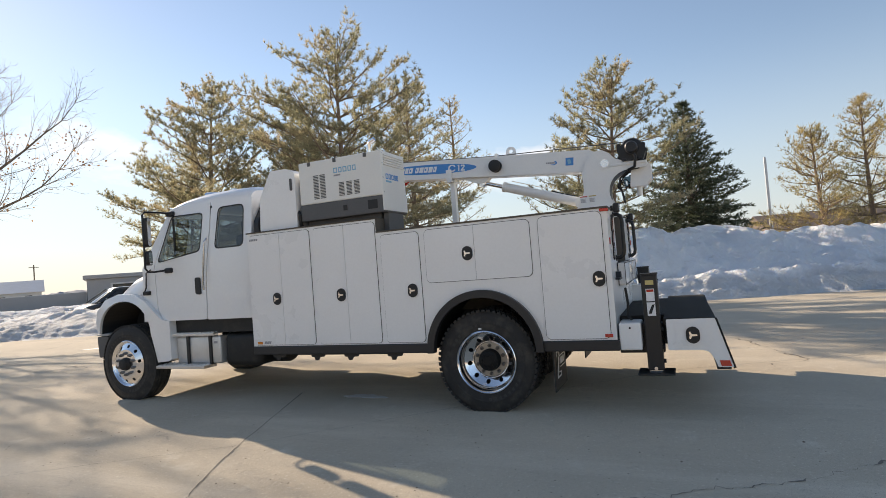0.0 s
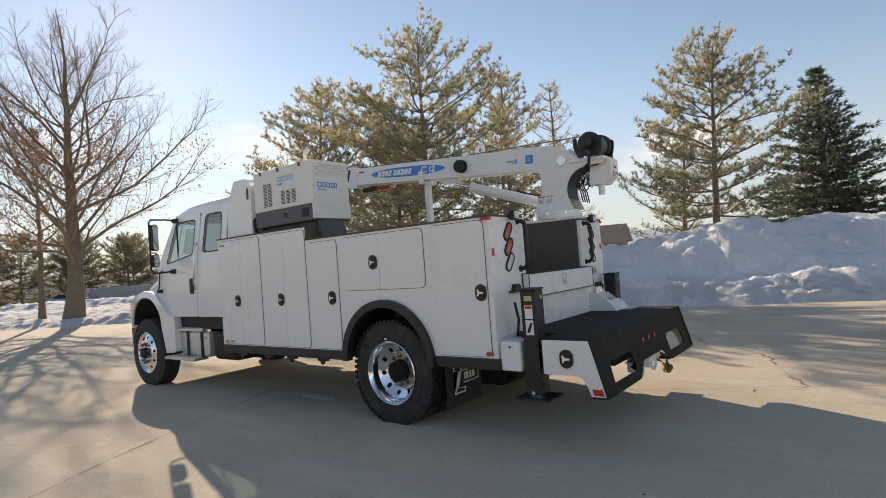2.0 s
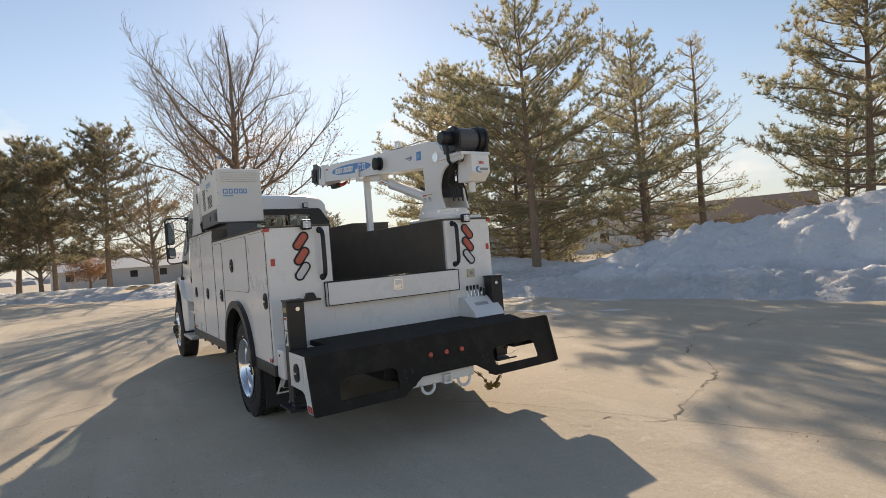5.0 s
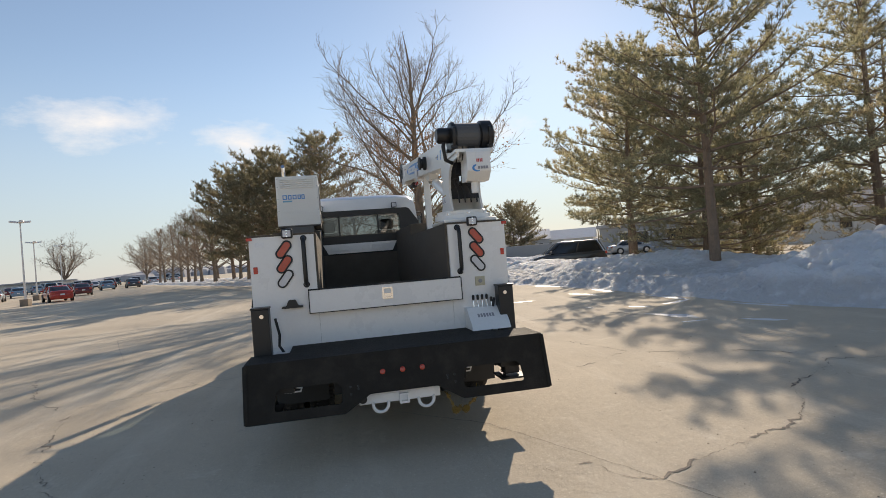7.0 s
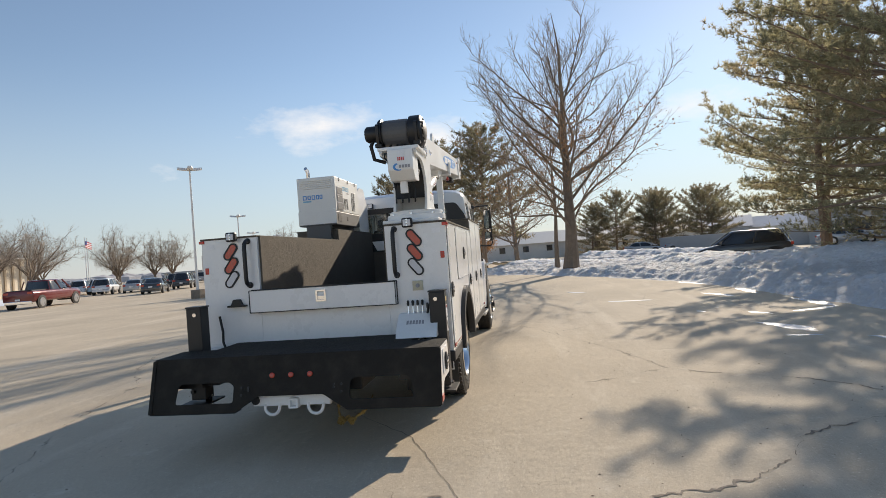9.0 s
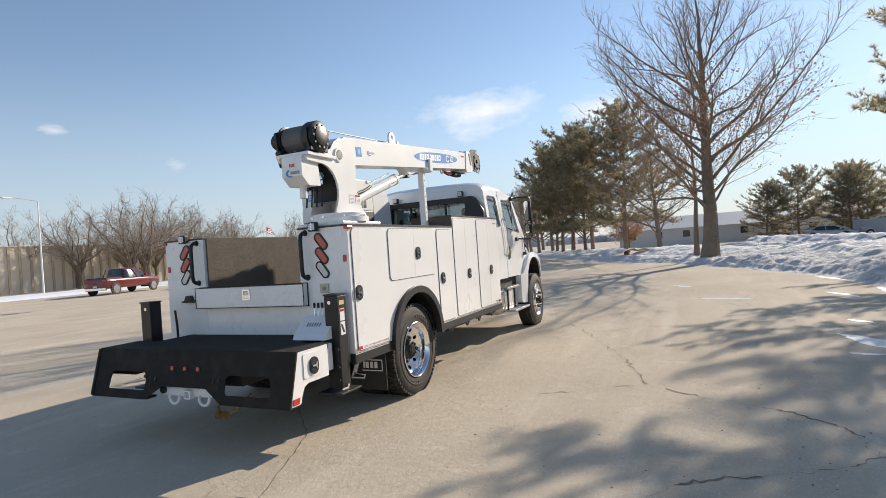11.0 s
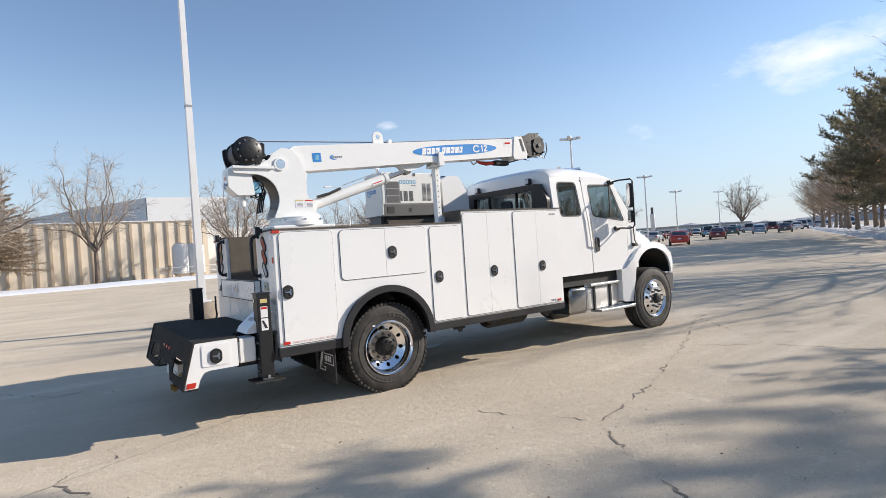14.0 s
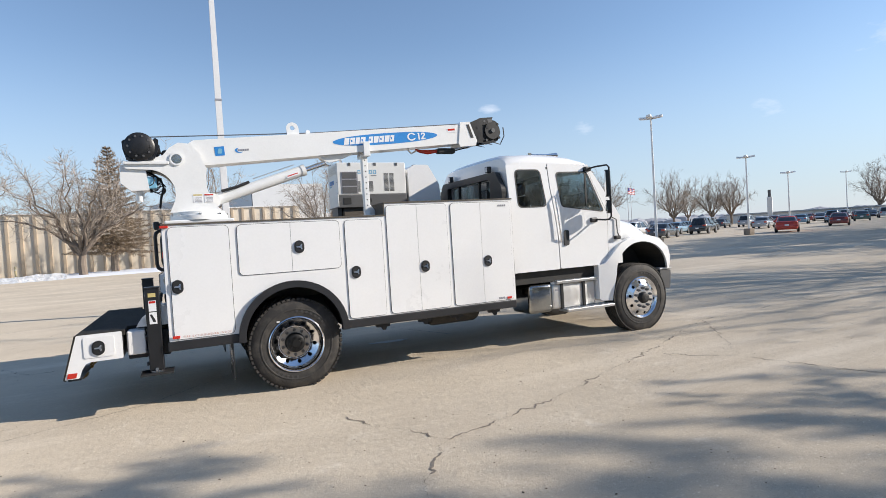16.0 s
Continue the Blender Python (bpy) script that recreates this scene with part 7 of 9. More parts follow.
class Soup:
    """Verts and faces gathered for one mesh."""

    def __init__(self):
        self.v, self.f, self.t = [], [], []

    def tube(self, pts, r0, r1, seg=5):
        base, side = len(self.v), None
        n = len(pts)
        for i, p in enumerate(pts):
            d = (pts[min(i + 1, n - 1)] - pts[max(i - 1, 0)]).normalized()
            side = d.orthogonal().normalized() if side is None else (side - d * side.dot(d)).normalized()
            up = d.cross(side)
            r = r0 + (r1 - r0) * i / (n - 1)
            for k in range(seg):
                a = 2 * math.pi * k / seg
                self.v.append(tuple(p + r * (math.cos(a) * side + math.sin(a) * up)))
        for i in range(n - 1):
            for k in range(seg):
                q, w = base + i * seg + k, base + i * seg + (k + 1) % seg
                self.f.append((q, w, w + seg, q + seg))

    def sliver(self, pts, r, rnd):
        """A fine twig: a flat tapering strip."""
        i, n = len(self.v), len(pts)
        side = (pts[1] - pts[0]).orthogonal().normalized()
        side.rotate(Matrix.Rotation(rnd.uniform(0, 6.28), 3, (pts[1] - pts[0]).normalized()))
        for k, p in enumerate(pts[:-1]):
            w = r * (1 - 0.6 * k / n)
            self.v += [tuple(p - side * w), tuple(p + side * w)]
        self.v.append(tuple(pts[-1]))
        for k in range(n - 2):
            q = i + 2 * k
            self.f.append((q, q + 1, q + 3, q + 2))
        q = i + 2 * (n - 2)
        self.f.append((q, q + 1, q + 2))

    def tuft(self, p, size, along, spread):
        """Notes a spray of needles that starts at p; sprays are grown all at once when the mesh is linked."""
        self.t.append((p.x, p.y, p.z, along.x, along.y, along.z, size, spread))

    def leaf(self, p, size, rnd):
        d = Vector((rnd.gauss(0, 1), rnd.gauss(0, 1), rnd.gauss(0, 1) - 0.4)).normalized()
        s = d.orthogonal().normalized() * size * 0.35
        i = len(self.v)
        self.v += [tuple(p), tuple(p + d * size * 0.5 + s), tuple(p + d * size), tuple(p + d * size * 0.5 - s)]
        self.f.append((i, i + 1, i + 2, i + 3))

    def link(self, name, m, parent, label=""):
        me = bpy.data.meshes.new(name)
        me.from_pydata(self.v, [], self.f)
        me.materials.append(m)
        ob = new(name, me)
        ob.parent = parent
        if label:
            ob["label"] = label
        return ob

    def link_needles(self, name, m, parent, seed, blades, width, label=""):
        """Grows the noted sprays: narrow triangular needle bundles round each spray's direction."""
        rng = np.random.default_rng(seed)
        t = np.repeat(np.array(self.t), blades, axis=0)
        n = len(t)
        d = t[:, 3:6] + rng.normal(0, 1, (n, 3)) * t[:, 7:8]
        d /= np.linalg.norm(d, axis=1, keepdims=True) + 1e-9
        side = np.cross(d, rng.normal(0, 1, (n, 3)))
        side /= np.linalg.norm(side, axis=1, keepdims=True) + 1e-9
        size = t[:, 6:7]
        w, l = size * width * rng.uniform(0.7, 1.3, (n, 1)), size * rng.uniform(0.5, 1.15, (n, 1))
        co = np.empty((n, 3, 3))
        co[:, 0], co[:, 1], co[:, 2] = t[:, :3] - side * w, t[:, :3] + side * w, t[:, :3] + d * l
        me = bpy.data.meshes.new(name)
        me.vertices.add(3 * n)
        me.vertices.foreach_set("co", co.ravel())
        me.loops.add(3 * n)
        me.loops.foreach_set("vertex_index", np.arange(3 * n, dtype=np.int32))
        me.polygons.add(n)
        me.polygons.foreach_set("loop_start", np.arange(0, 3 * n, 3, dtype=np.int32))
        me.update(calc_edges=True)
        me.materials.append(m)
        ob = new(name, me)
        ob.parent = parent
        if label:
            ob["label"] = label
        return ob


def pine(at, h, spread, seed, label, needles, clear=0.1, dense=1.0, tuft=0.20, group="pines behind the snow bank", step=0.058, taper=1.5, blades=18, gap=0.105, width=0.042, low=0.72):
    """A white pine: whorls of long limbs that lift at the tips, with flat side branches full of needle sprays."""
    rnd = random.Random(seed)
    root = thing("pine_tree", label, "tree", at, group)
    wood, crown = Soup(), Soup()
    trunk = branch_points((0, 0, -0.4), (rnd.uniform(-0.02, 0.02), rnd.uniform(-0.02, 0.02), 1), h * 0.985 + 0.4, 14, rnd, 0.02, 0.018)
    wood.tube(trunk, 0.016 * h + 0.03, 0.02, 9)
    z = clear * h
    while z < h * 0.975:
        t = z / h
        k = min(int(t * 14), 13)
        p0 = trunk[k].lerp(trunk[k + 1], t * 14 - k)
        q = (t - clear) / (1 - clear)
        reach = spread * (low + (1 - low) * q / 0.2 if q < 0.2 else 1 - ((q - 0.2) / 0.82) ** taper) + 0.22
        n = rnd.choice((4, 4, 5, 5))
        a0 = rnd.uniform(0, 6.28)
        for i in range(n):
            if rnd.random() > dense:
                continue
            a = a0 + 6.28 * i / n + rnd.uniform(-0.35, 0.35)
            L = reach * rnd.uniform(0.62, 1.12) * (1 + 0.22 * noise.noise((2 * math.cos(a) + seed, 2 * math.sin(a), z * 0.4)))
            pts = branch_points(p0, (math.cos(a), math.sin(a), -0.10 + 0.75 * q), L, 6, rnd, 0.055, 0.09)
            wood.tube(pts, 0.008 * L + 0.016, 0.007, 5)
            stops = max(3, int(L / 0.34))
            for j in range(stops + 1):
                f = (0.30 - 0.22 * q) + (0.70 + 0.22 * q) * j / stops
                u = min(f * 6, 5.999)
                base, d = pts[int(u)].lerp(pts[int(u) + 1], u - int(u)), (pts[int(u) + 1] - pts[int(u)]).normalized()
                for sgn in (-1, 1):
                    if rnd.random() < 0.30:
                        continue
                    sd = Vector((-d.y * sgn, d.x * sgn, rnd.uniform(-0.05, 0.40))) + d * rnd.uniform(0.6, 1.0)
                    sl = (L * 0.30 * (1.1 - 0.70 * f) + 0.18) * rnd.uniform(0.45, 1.25)
                    sp = branch_points(base, sd, sl, 3, rnd, 0.06, 0.14)
                    wood.sliver(sp, 0.009, rnd)
                    m_ = max(2, int(sl / gap))
                    for e in range(m_ + 1):
                        v = 0.22 + 0.78 * e / m_
                        w = min(v * 3, 2.999)
                        p = sp[int(w)].lerp(sp[int(w) + 1], w - int(w)) + Vector((rnd.gauss(0, 0.04), rnd.gauss(0, 0.04), rnd.gauss(0, 0.05)))
                        crown.tuft(p, tuft * rnd.uniform(0.75, 1.25), sd.normalized() * 0.7 + Vector((0, 0, 0.45)), 0.62)
            for _ in range(4):
                crown.tuft(pts[-1] + Vector((rnd.gauss(0, 0.09), rnd.gauss(0, 0.09), rnd.gauss(0, 0.07))), tuft, Vector((0, 0, 0.6)), 0.6)
        z += h * step * rnd.uniform(0.75, 1.25)
    for _ in range(8):
        crown.tuft(trunk[-1] + Vector((rnd.gauss(0, 0.10), rnd.gauss(0, 0.10), rnd.uniform(-0.6, 0.1))), tuft, Vector((0, 0, 0.9)), 0.5)
    wood.link("trunk", M_BARKP, root, "brown trunk and limbs")
    crown.link_needles("crown", needles, root, seed, blades, width, "needle crown")
    return root


def spruce(at, h, spread, seed, label, m, low=0.05):
    rnd = random.Random(seed)
    root = thing("spruce_tree", label, "tree", at)
    wood, crown = Soup(), Soup()
    trunk = [Vector((0, 0, h * k / 8 - 0.1)) for k in range(9)]
    wood.tube(trunk, 0.03 * h, 0.02, 8)
    z = low * h
    while z < h * 0.99:
        q = z / h
        reach = spread * (1 - q) ** 0.9 + 0.12
        n = max(5, int(11 * (1 - q)) + 3)
        a0 = rnd.uniform(0, 6.28)
        for i in range(n):
            a = a0 + 6.28 * i / n + rnd.uniform(-0.2, 0.2)
            L = reach * rnd.uniform(0.75, 1.15)
            pts = branch_points((0, 0, z), (math.cos(a), math.sin(a), 0.05 - 0.35 * (1 - q) + 0.5 * q), L, 5, rnd, 0.035, 0.06)
            wood.tube(pts, 0.02, 0.006, 4)
            steps = max(3, int(L / 0.16))
            for j in range(1, steps + 1):
                f = j / steps
                k = min(int(f * 5), 4)
                p = pts[k].lerp(pts[k + 1], f * 5 - k)
                d = (pts[k + 1] - pts[k]).normalized()
                w = 0.34 * L * (1.05 - f) + 0.08
                for sgn in (-1, 1):
                    o = Vector((-d.y, d.x, 0)) * sgn * w * rnd.uniform(0.1, 1.0) + Vector((0, 0, -0.10 * rnd.random()))
                    crown.tuft(p + o, 0.26, d * 0.8 + Vector((-d.y, d.x, 0)) * sgn * 0.5 + Vector((0, 0, 0.1)), 0.42)
        z += h * 0.026 * rnd.uniform(0.8, 1.2)
    wood.link("trunk", M_BARK, root)
    crown.link_needles("crown", m, root, seed, 9, 0.085, "dense dark needle crown")
    return root


def bare(at, h, seed, label, trunk_r, width=0.45, clear=0.22, limbs=30, leaves=0, group="", angle=62, fine=1.0, leader=1.0, rounded_crown=False):
    """A leafless broad tree: a leader with ascending limbs, branches and twigs; leaves: how many dry leaves still hang low."""
    rnd = random.Random(seed)
    root = thing("bare_tree", label, "tree", at, group)
    wood, twigs, dry, tips = Soup(), Soup(), Soup(), []
    n = 12
    trunk = branch_points((0, 0, -0.2), (rnd.uniform(-0.02, 0.02), rnd.uniform(-0.02, 0.02), 1), h * 0.97 * leader, n, rnd, 0.02, 0.05)
    keys = [trunk_r * (1.18 if i == 0 else 1 - (0.97 if rounded_crown else 0.93) * (i / n) ** 0.75) for i in range(n + 1)]
    for i in range(n):
        wood.tube(trunk[i:i + 2], keys[i], keys[i + 1], 9)
    for i in range(limbs):
        t = clear + (1 - clear) * (i + rnd.uniform(0, 0.9)) / limbs
        tt = min(t * leader if leader < 1 else t, 0.98)
        k = min(int(tt * n), n - 1)
        p0 = trunk[k].lerp(trunk[k + 1], tt * n - k)
        q = (t - clear) / (1 - clear)
        L = width * h * (0.85 + 0.6 * q if q < 0.3 else 1.03 * (1 - (q - 0.3) / 0.7) ** 0.9 + 0.10) * rnd.uniform(0.78, 1.15)
        if rounded_crown:
            L = width * h * (0.95 + 0.45 * q if q < 0.35 else 0.72 * (1 - (q - 0.35) / 0.65) ** 0.6 + 0.36) * rnd.uniform(0.8, 1.12)
        ang = radians((angle + 12) * (1 - q) ** (0.55 if rounded_crown else 0.8) + 22 * q + rnd.uniform(-8, 8))
        a = i * 2.4 + rnd.uniform(-0.4, 0.4)
        d = Vector((math.sin(ang) * math.cos(a), math.sin(ang) * math.sin(a), math.cos(ang)))
        pts = branch_points(p0, d, L, 8, rnd, 0.02 if rounded_crown else 0.035, 0.14 if rounded_crown else 0.075)
        r = max(0.012, min(keys[k] * 0.5, (0.0115 if rounded_crown else 0.019) * L))
        wood.tube(pts, r, 0.012, 6)
        for j in range(1, 9):
            f = j / 8
            if f < 0.2:
                continue
            ax = (pts[j] - pts[j - 1]).normalized()
            for _ in range(3 if rounded_crown else 2 if rnd.random() < 0.75 * fine else 1):
                side = ax.orthogonal().normalized()
                side.rotate(Matrix.Rotation(rnd.uniform(0, 6.28), 3, ax))
                sd = ax * rnd.uniform(0.7, 1.0) + side * rnd.uniform(0.5, 0.8) + Vector((0, 0, 0.18))
                sl = L * rnd.uniform(0.22, 0.46) * (1.2 - 0.65 * f) * (0.78 if rounded_crown else 1)
                sp = branch_points(pts[j], sd, sl, 4, rnd, 0.05, 0.11)
                twigs.tube(sp, max(r * 0.34 * (1 - 0.5 * f), 0.008 if rounded_crown else 0.009), 0.005, 3)
                tips.append(sp[-1])
                for m_ in range(1, 5):
                    for _ in range(3 if fine > 1 else 2):
                        ax2 = (sp[m_] - sp[m_ - 1]).normalized()
                        tw = ax2 * 0.9 + Vector((rnd.gauss(0, 0.5), rnd.gauss(0, 0.5), rnd.gauss(0.15, 0.45)))
                        tp = branch_points(sp[m_], tw, sl * rnd.uniform(0.25, 0.55) + 0.1, 3, rnd, 0.06, 0.16)
                        twigs.sliver(tp, 0.006 if rounded_crown else 0.0085, rnd)
                        if rnd.random() < 0.6 * fine:
                            tq = branch_points(tp[2], tw + Vector((rnd.gauss(0, 0.7), rnd.gauss(0, 0.7), 0.2)), sl * 0.2 + 0.08, 2, rnd, 0.05, 0.15)
                            twigs.sliver(tq, 0.005 if rounded_crown else 0.007, rnd)
    if leaves:
        low_tips = sorted(tips, key=lambda p: p.z + 0.25 * p.xy.length)[: max(20, int(len(tips) * 0.38))]
        for _ in range(leaves):
            p = rnd.choice(low_tips).lerp(Vector((0, 0, h * 0.3)), rnd.random() ** 2 * 0.75) + Vector((rnd.gauss(0, 0.25), rnd.gauss(0, 0.25), rnd.gauss(0, 0.25)))
            dry.leaf(p, rnd.uniform(0.07, 0.13), rnd)
    wood.link("trunk", M_BARK, root, "grey-brown trunk and limbs")
    tagged(twigs.link("twig_mass", M_TWIG, root, "fine bare twigs"), kind="stuff")
    if leaves:
        tagged(dry.link("dry_leaves", M_OAKLEAF, root, "clinging dry brown leaves"), kind="stuff")
    return root


def spreading(at, h, radius, seed, label, trunk_r, group, fork=0.22, limbs=11, twig=1.0):
    """A leafless tree whose short trunk forks into wandering limbs that fill a rounded crown."""
    rnd = random.Random(seed)
    root = thing("bare_tree", label, "tree", at, group)
    wood, twigs = Soup(), Soup()
    top = Vector((rnd.uniform(-0.2, 0.2), rnd.uniform(-0.2, 0.2), fork * h))
    wood.tube([Vector((0, 0, -0.2)), top * 0.5 + Vector((rnd.uniform(-0.1, 0.1), 0.05, 0)), top], trunk_r * 1.15, trunk_r * 0.85, 9)
    mid, up = 0.56 * h, 0.44 * h

    def shell(a, e, k=1.0):
        return Vector((radius * k * math.cos(a) * math.cos(e), radius * k * math.sin(a) * math.cos(e), mid + up * k * math.sin(e)))

    def curve(p, d, q, n, wob):
        L = (q - p).length
        c = p + d.normalized() * L * 0.5
        out = []
        for i in range(n + 1):
            t = i / n
            o = Vector((rnd.gauss(0, wob), rnd.gauss(0, wob), rnd.gauss(0, wob))) * L * (0 if i in (0, n) else 1)
            out.append(p * (1 - t) ** 2 + c * 2 * t * (1 - t) + q * t * t + o)
        return out

    for i in range(limbs):
        a, e = i * 2.4 + rnd.uniform(-0.3, 0.3), radians(-8 + 92 * (i + 0.5) / limbs + rnd.uniform(-8, 8))
        end = shell(a, e, rnd.uniform(0.84, 1.02))
        start = top + Vector((0, 0, rnd.uniform(-0.10, 0.06) * h * fork))
        pts = curve(start, Vector((math.cos(a), math.sin(a), 1.5)), end, 9, 0.022)
        r0 = trunk_r * rnd.uniform(0.40, 0.58)
        wood.tube(pts, r0, 0.02, 6)
        for j in range(2, 10):
            ax = (pts[j] - pts[j - 1]).normalized()
            for _ in range(2):
                q = shell(a + rnd.gauss(0, 0.55), e + rnd.gauss(0, 0.42), rnd.uniform(0.8, 1.05))
                q = pts[j].lerp(q, rnd.uniform(0.35, 0.75)) if j < 8 else pts[j] + ax * rnd.uniform(0.5, 1.1) + Vector((rnd.gauss(0, 0.5), rnd.gauss(0, 0.5), rnd.gauss(0, 0.4)))
                if (q - pts[j]).length > 0.55 * radius:
                    q = pts[j] + (q - pts[j]).normalized() * 0.55 * radius
                sub = curve(pts[j], ax + Vector((0, 0, 0.3)), q, 5, 0.035)
                twigs.tube(sub, max(0.012, r0 * 0.30 * (1.1 - j / 10)), 0.009, 4)
                for k in range(1, 6):
                    ax2 = (sub[k] - sub[k - 1]).normalized()
                    for _ in range(3 if rnd.random() < twig else 1):
                        d = ax2 + Vector((rnd.gauss(0, 0.75), rnd.gauss(0, 0.75), rnd.gauss(0.12, 0.55)))
                        tp = branch_points(sub[k], d, rnd.uniform(0.45, 1.15), 3, rnd, 0.07, 0.10)
                        twigs.sliver(tp, 0.012, rnd)
                        if rnd.random() < 0.75 * twig:
                            twigs.sliver(branch_points(tp[2], d + Vector((rnd.gauss(0, 0.9), rnd.gauss(0, 0.9), 0.2)), rnd.uniform(0.25, 0.6), 2, rnd, 0.06, 0.12), 0.010, rnd)
    wood.link("trunk", M_BARK, root, "grey-brown trunk and limbs")
    tagged(twigs.link("twig_mass", M_TWIGD, root, "fine bare twigs"), kind="stuff")
    return root


pine((-10.4, 12.5, 0.5), 10.5, 4.6, 11, "tall full white pine with a straight trunk, behind the bank", M_NEEDLE, 0.22, 0.93, 0.21, taper=1.9, blades=15, width=0.05, low=0.95)
pine((-20.5, 15.4, 0.4), 11.8, 4.9, 12, "broad sunlit white pine at the end of the group", M_NEEDLE, 0.24, 1.0, 0.21, taper=1.6, width=0.052, low=0.80)
pine((-15.0, 15.6, 0.4), 8.2, 3.9, 22, "lower white pine between two taller ones", M_NEEDLE, 0.06, 0.9, 0.22, taper=2.0, blades=10, gap=0.14, width=0.06, low=0.9)
pine((-24.6, 17.6, 0.4), 8.6, 4.2, 19, "lower white pine at the edge of the group", M_NEEDLE, 0.30, 0.9, 0.24, taper=2.0, blades=12, gap=0.15)
pine((-11.0, 20.4, 0.5), 11.1, 3.7, 13, "white pine with a browned crown behind the bank", M_NEEDLE, 0.14, 0.9, 0.22, taper=2.0, blades=14, gap=0.13, width=0.058)
pine((-16.6, 19.0, 0.3), 8.6, 4.2, 17, "green white pine deep in the group", M_NEEDLE, 0.04, 0.9, 0.25, blades=8, gap=0.17, taper=2.0, width=0.065)
pine((-14.2, 25.0, 0.3), 10.6, 4.4, 18, "dim white pine deep in the group", M_NEEDLED, 0.04, 1.0, 0.27, blades=7, gap=0.22)
pine((-20.5, 23.0, 0.3), 10.4, 4.6, 20, "dull white pine far back in the group", M_NEEDLED, 0.04, 1.0, 0.27, blades=7, gap=0.22)
pine((-9.6, 23.0, 0.5), 10.7, 2.5, 14, "slender thin-crowned pine among the group", M_NEEDLEY, 0.12, 0.8, 0.18, taper=1.5, blades=6, gap=0.2, width=0.045)
pine((-0.6, 16.6, 0.6), 8.0, 3.5, 15, "open pine with long limbs and a bare lower trunk", M_NEEDLE, 0.28, 0.86, taper=1.7, width=0.05)
pine((-2.5, 20.2, 0.6), 6.0, 2.9, 16, "younger yellowish pine under a taller one", M_NEEDLEY, 0.06, 0.85, 0.19, blades=8)
spruce((2.5, 22.9, 0.5), 8.0, 3.5, 21, "dark green dense spruce behind the snow bank", M_SPRUCE)
pine((7.0, 18.5, 0.6), 5.0, 2.0, 31, "small yellow-green pine on the snow field", M_NEEDLEY, 0.08, 0.8, 0.19, step=0.06, blades=8)
pine((9.0, 20.3, 0.6), 6.3, 2.3, 32, "yellow-green pine on the snow field", M_NEEDLEY, 0.08, 0.8, 0.19, step=0.055, blades=8)
pine((11.2, 21.0, 0.6), 7.6, 2.6, 33, "taller yellow-green pine on the snow field", M_NEEDLEY, 0.08, 0.8, 0.19, step=0.052, blades=8)

bare((-25.6, 4.6, 0.3), 20.6, 41, "large leafless oak with a wide crown and some brown leaves", 0.43, 0.345, 0.22, 36, 4200, "", 50, 1.0, 0.74, True)
bare((-27.8, 4.0, 0.3), 9.5, 42, "slim leafless tree close beside the large oak", 0.17, 0.34, 0.35, 16, 500, "", 50)
# the row along the far lot edge: broad pines among bare oaks
ROW = [(-37.5, 1.6, 9.0, "b"), (-47.5, -5.6, 9.5, "b"), (-55.5, -10.2, 10.0, "b"), (-73, -18.8, 11, "b"), (-81, -22.5, 11, "b"), (-91, -27.5, 11, "b"), (-41, -1.2, 12.0, "e"), (-45.5, -4.6, 11.0, "e"), (-49.5, -7.2, 12.3, "e"), (-53, -9.0, 11.2, "e"), (-57.5, -11.2, 12.0, "e"), (-62, -14, 11.5, "b"), (-69, -17, 11.5, "b"), (-77, -20.5, 12, "b"), (-86, -25, 11.0, "b"), (-97, -30, 11.0, "b"), (-110, -36, 11.0, "b"), (-66, -14.5, 11.5, "b")]
far_pine = None
far_bare = None
for i, (x, y, h, kind) in enumerate(ROW):
    if kind == "e":
        if far_pine is None:
            far_pine = pine((x, y, 0.2), h, 4.6, 56, "broad dull-green pine in the row along the far lot edge", M_NEEDLED, 0.26, 1.0, 0.36, "row along the lot edge", 0.058, 3.0, 9, 0.24, 0.075, 0.85)
        else:
            copy_thing(far_pine, pose(x, y, 0.2, 0, 0, 77 * i) @ Matrix.Scale(h / 12.0, 4))
    else:
        if far_bare is None:
            far_bare = bare((x, y, 0.2), h, 52, "bare brown oak in the row along the far lot edge", 0.24, 0.46, 0.16, 30, 500, "row along the lot edge", 55, 0.4)
        else:
            copy_thing(far_bare, pose(x, y, 0.2, 0, 0, 61 * i) @ Matrix.Scale(h / 11.0, 4))
bare((-53.4, -2.4, 0.2), 5.6, 55, "small oak that kept its red-brown leaves", 0.12, 0.40, 0.12, 20, 5000, "", 60)
street_pine = pine((-72, 15, 0.2), 8.4, 3.9, 54, "dark pine beyond the street", M_NEEDLED, 0.07, 1.0, 0.36, "pines beyond the street", 0.062, 2.0, 7, 0.26, 0.07)
for i, (x, y, k) in enumerate(((-69, 19.5, 0.92), (-74, 21.5, 1.0), (-70, 25.5, 0.95), (-77, 29, 1.0), (-70, 11.5, 0.8))):
    copy_thing(street_pine, pose(x, y, 0.2, 0, 0, 70 * i + 30) @ Matrix.Scale(k, 4))

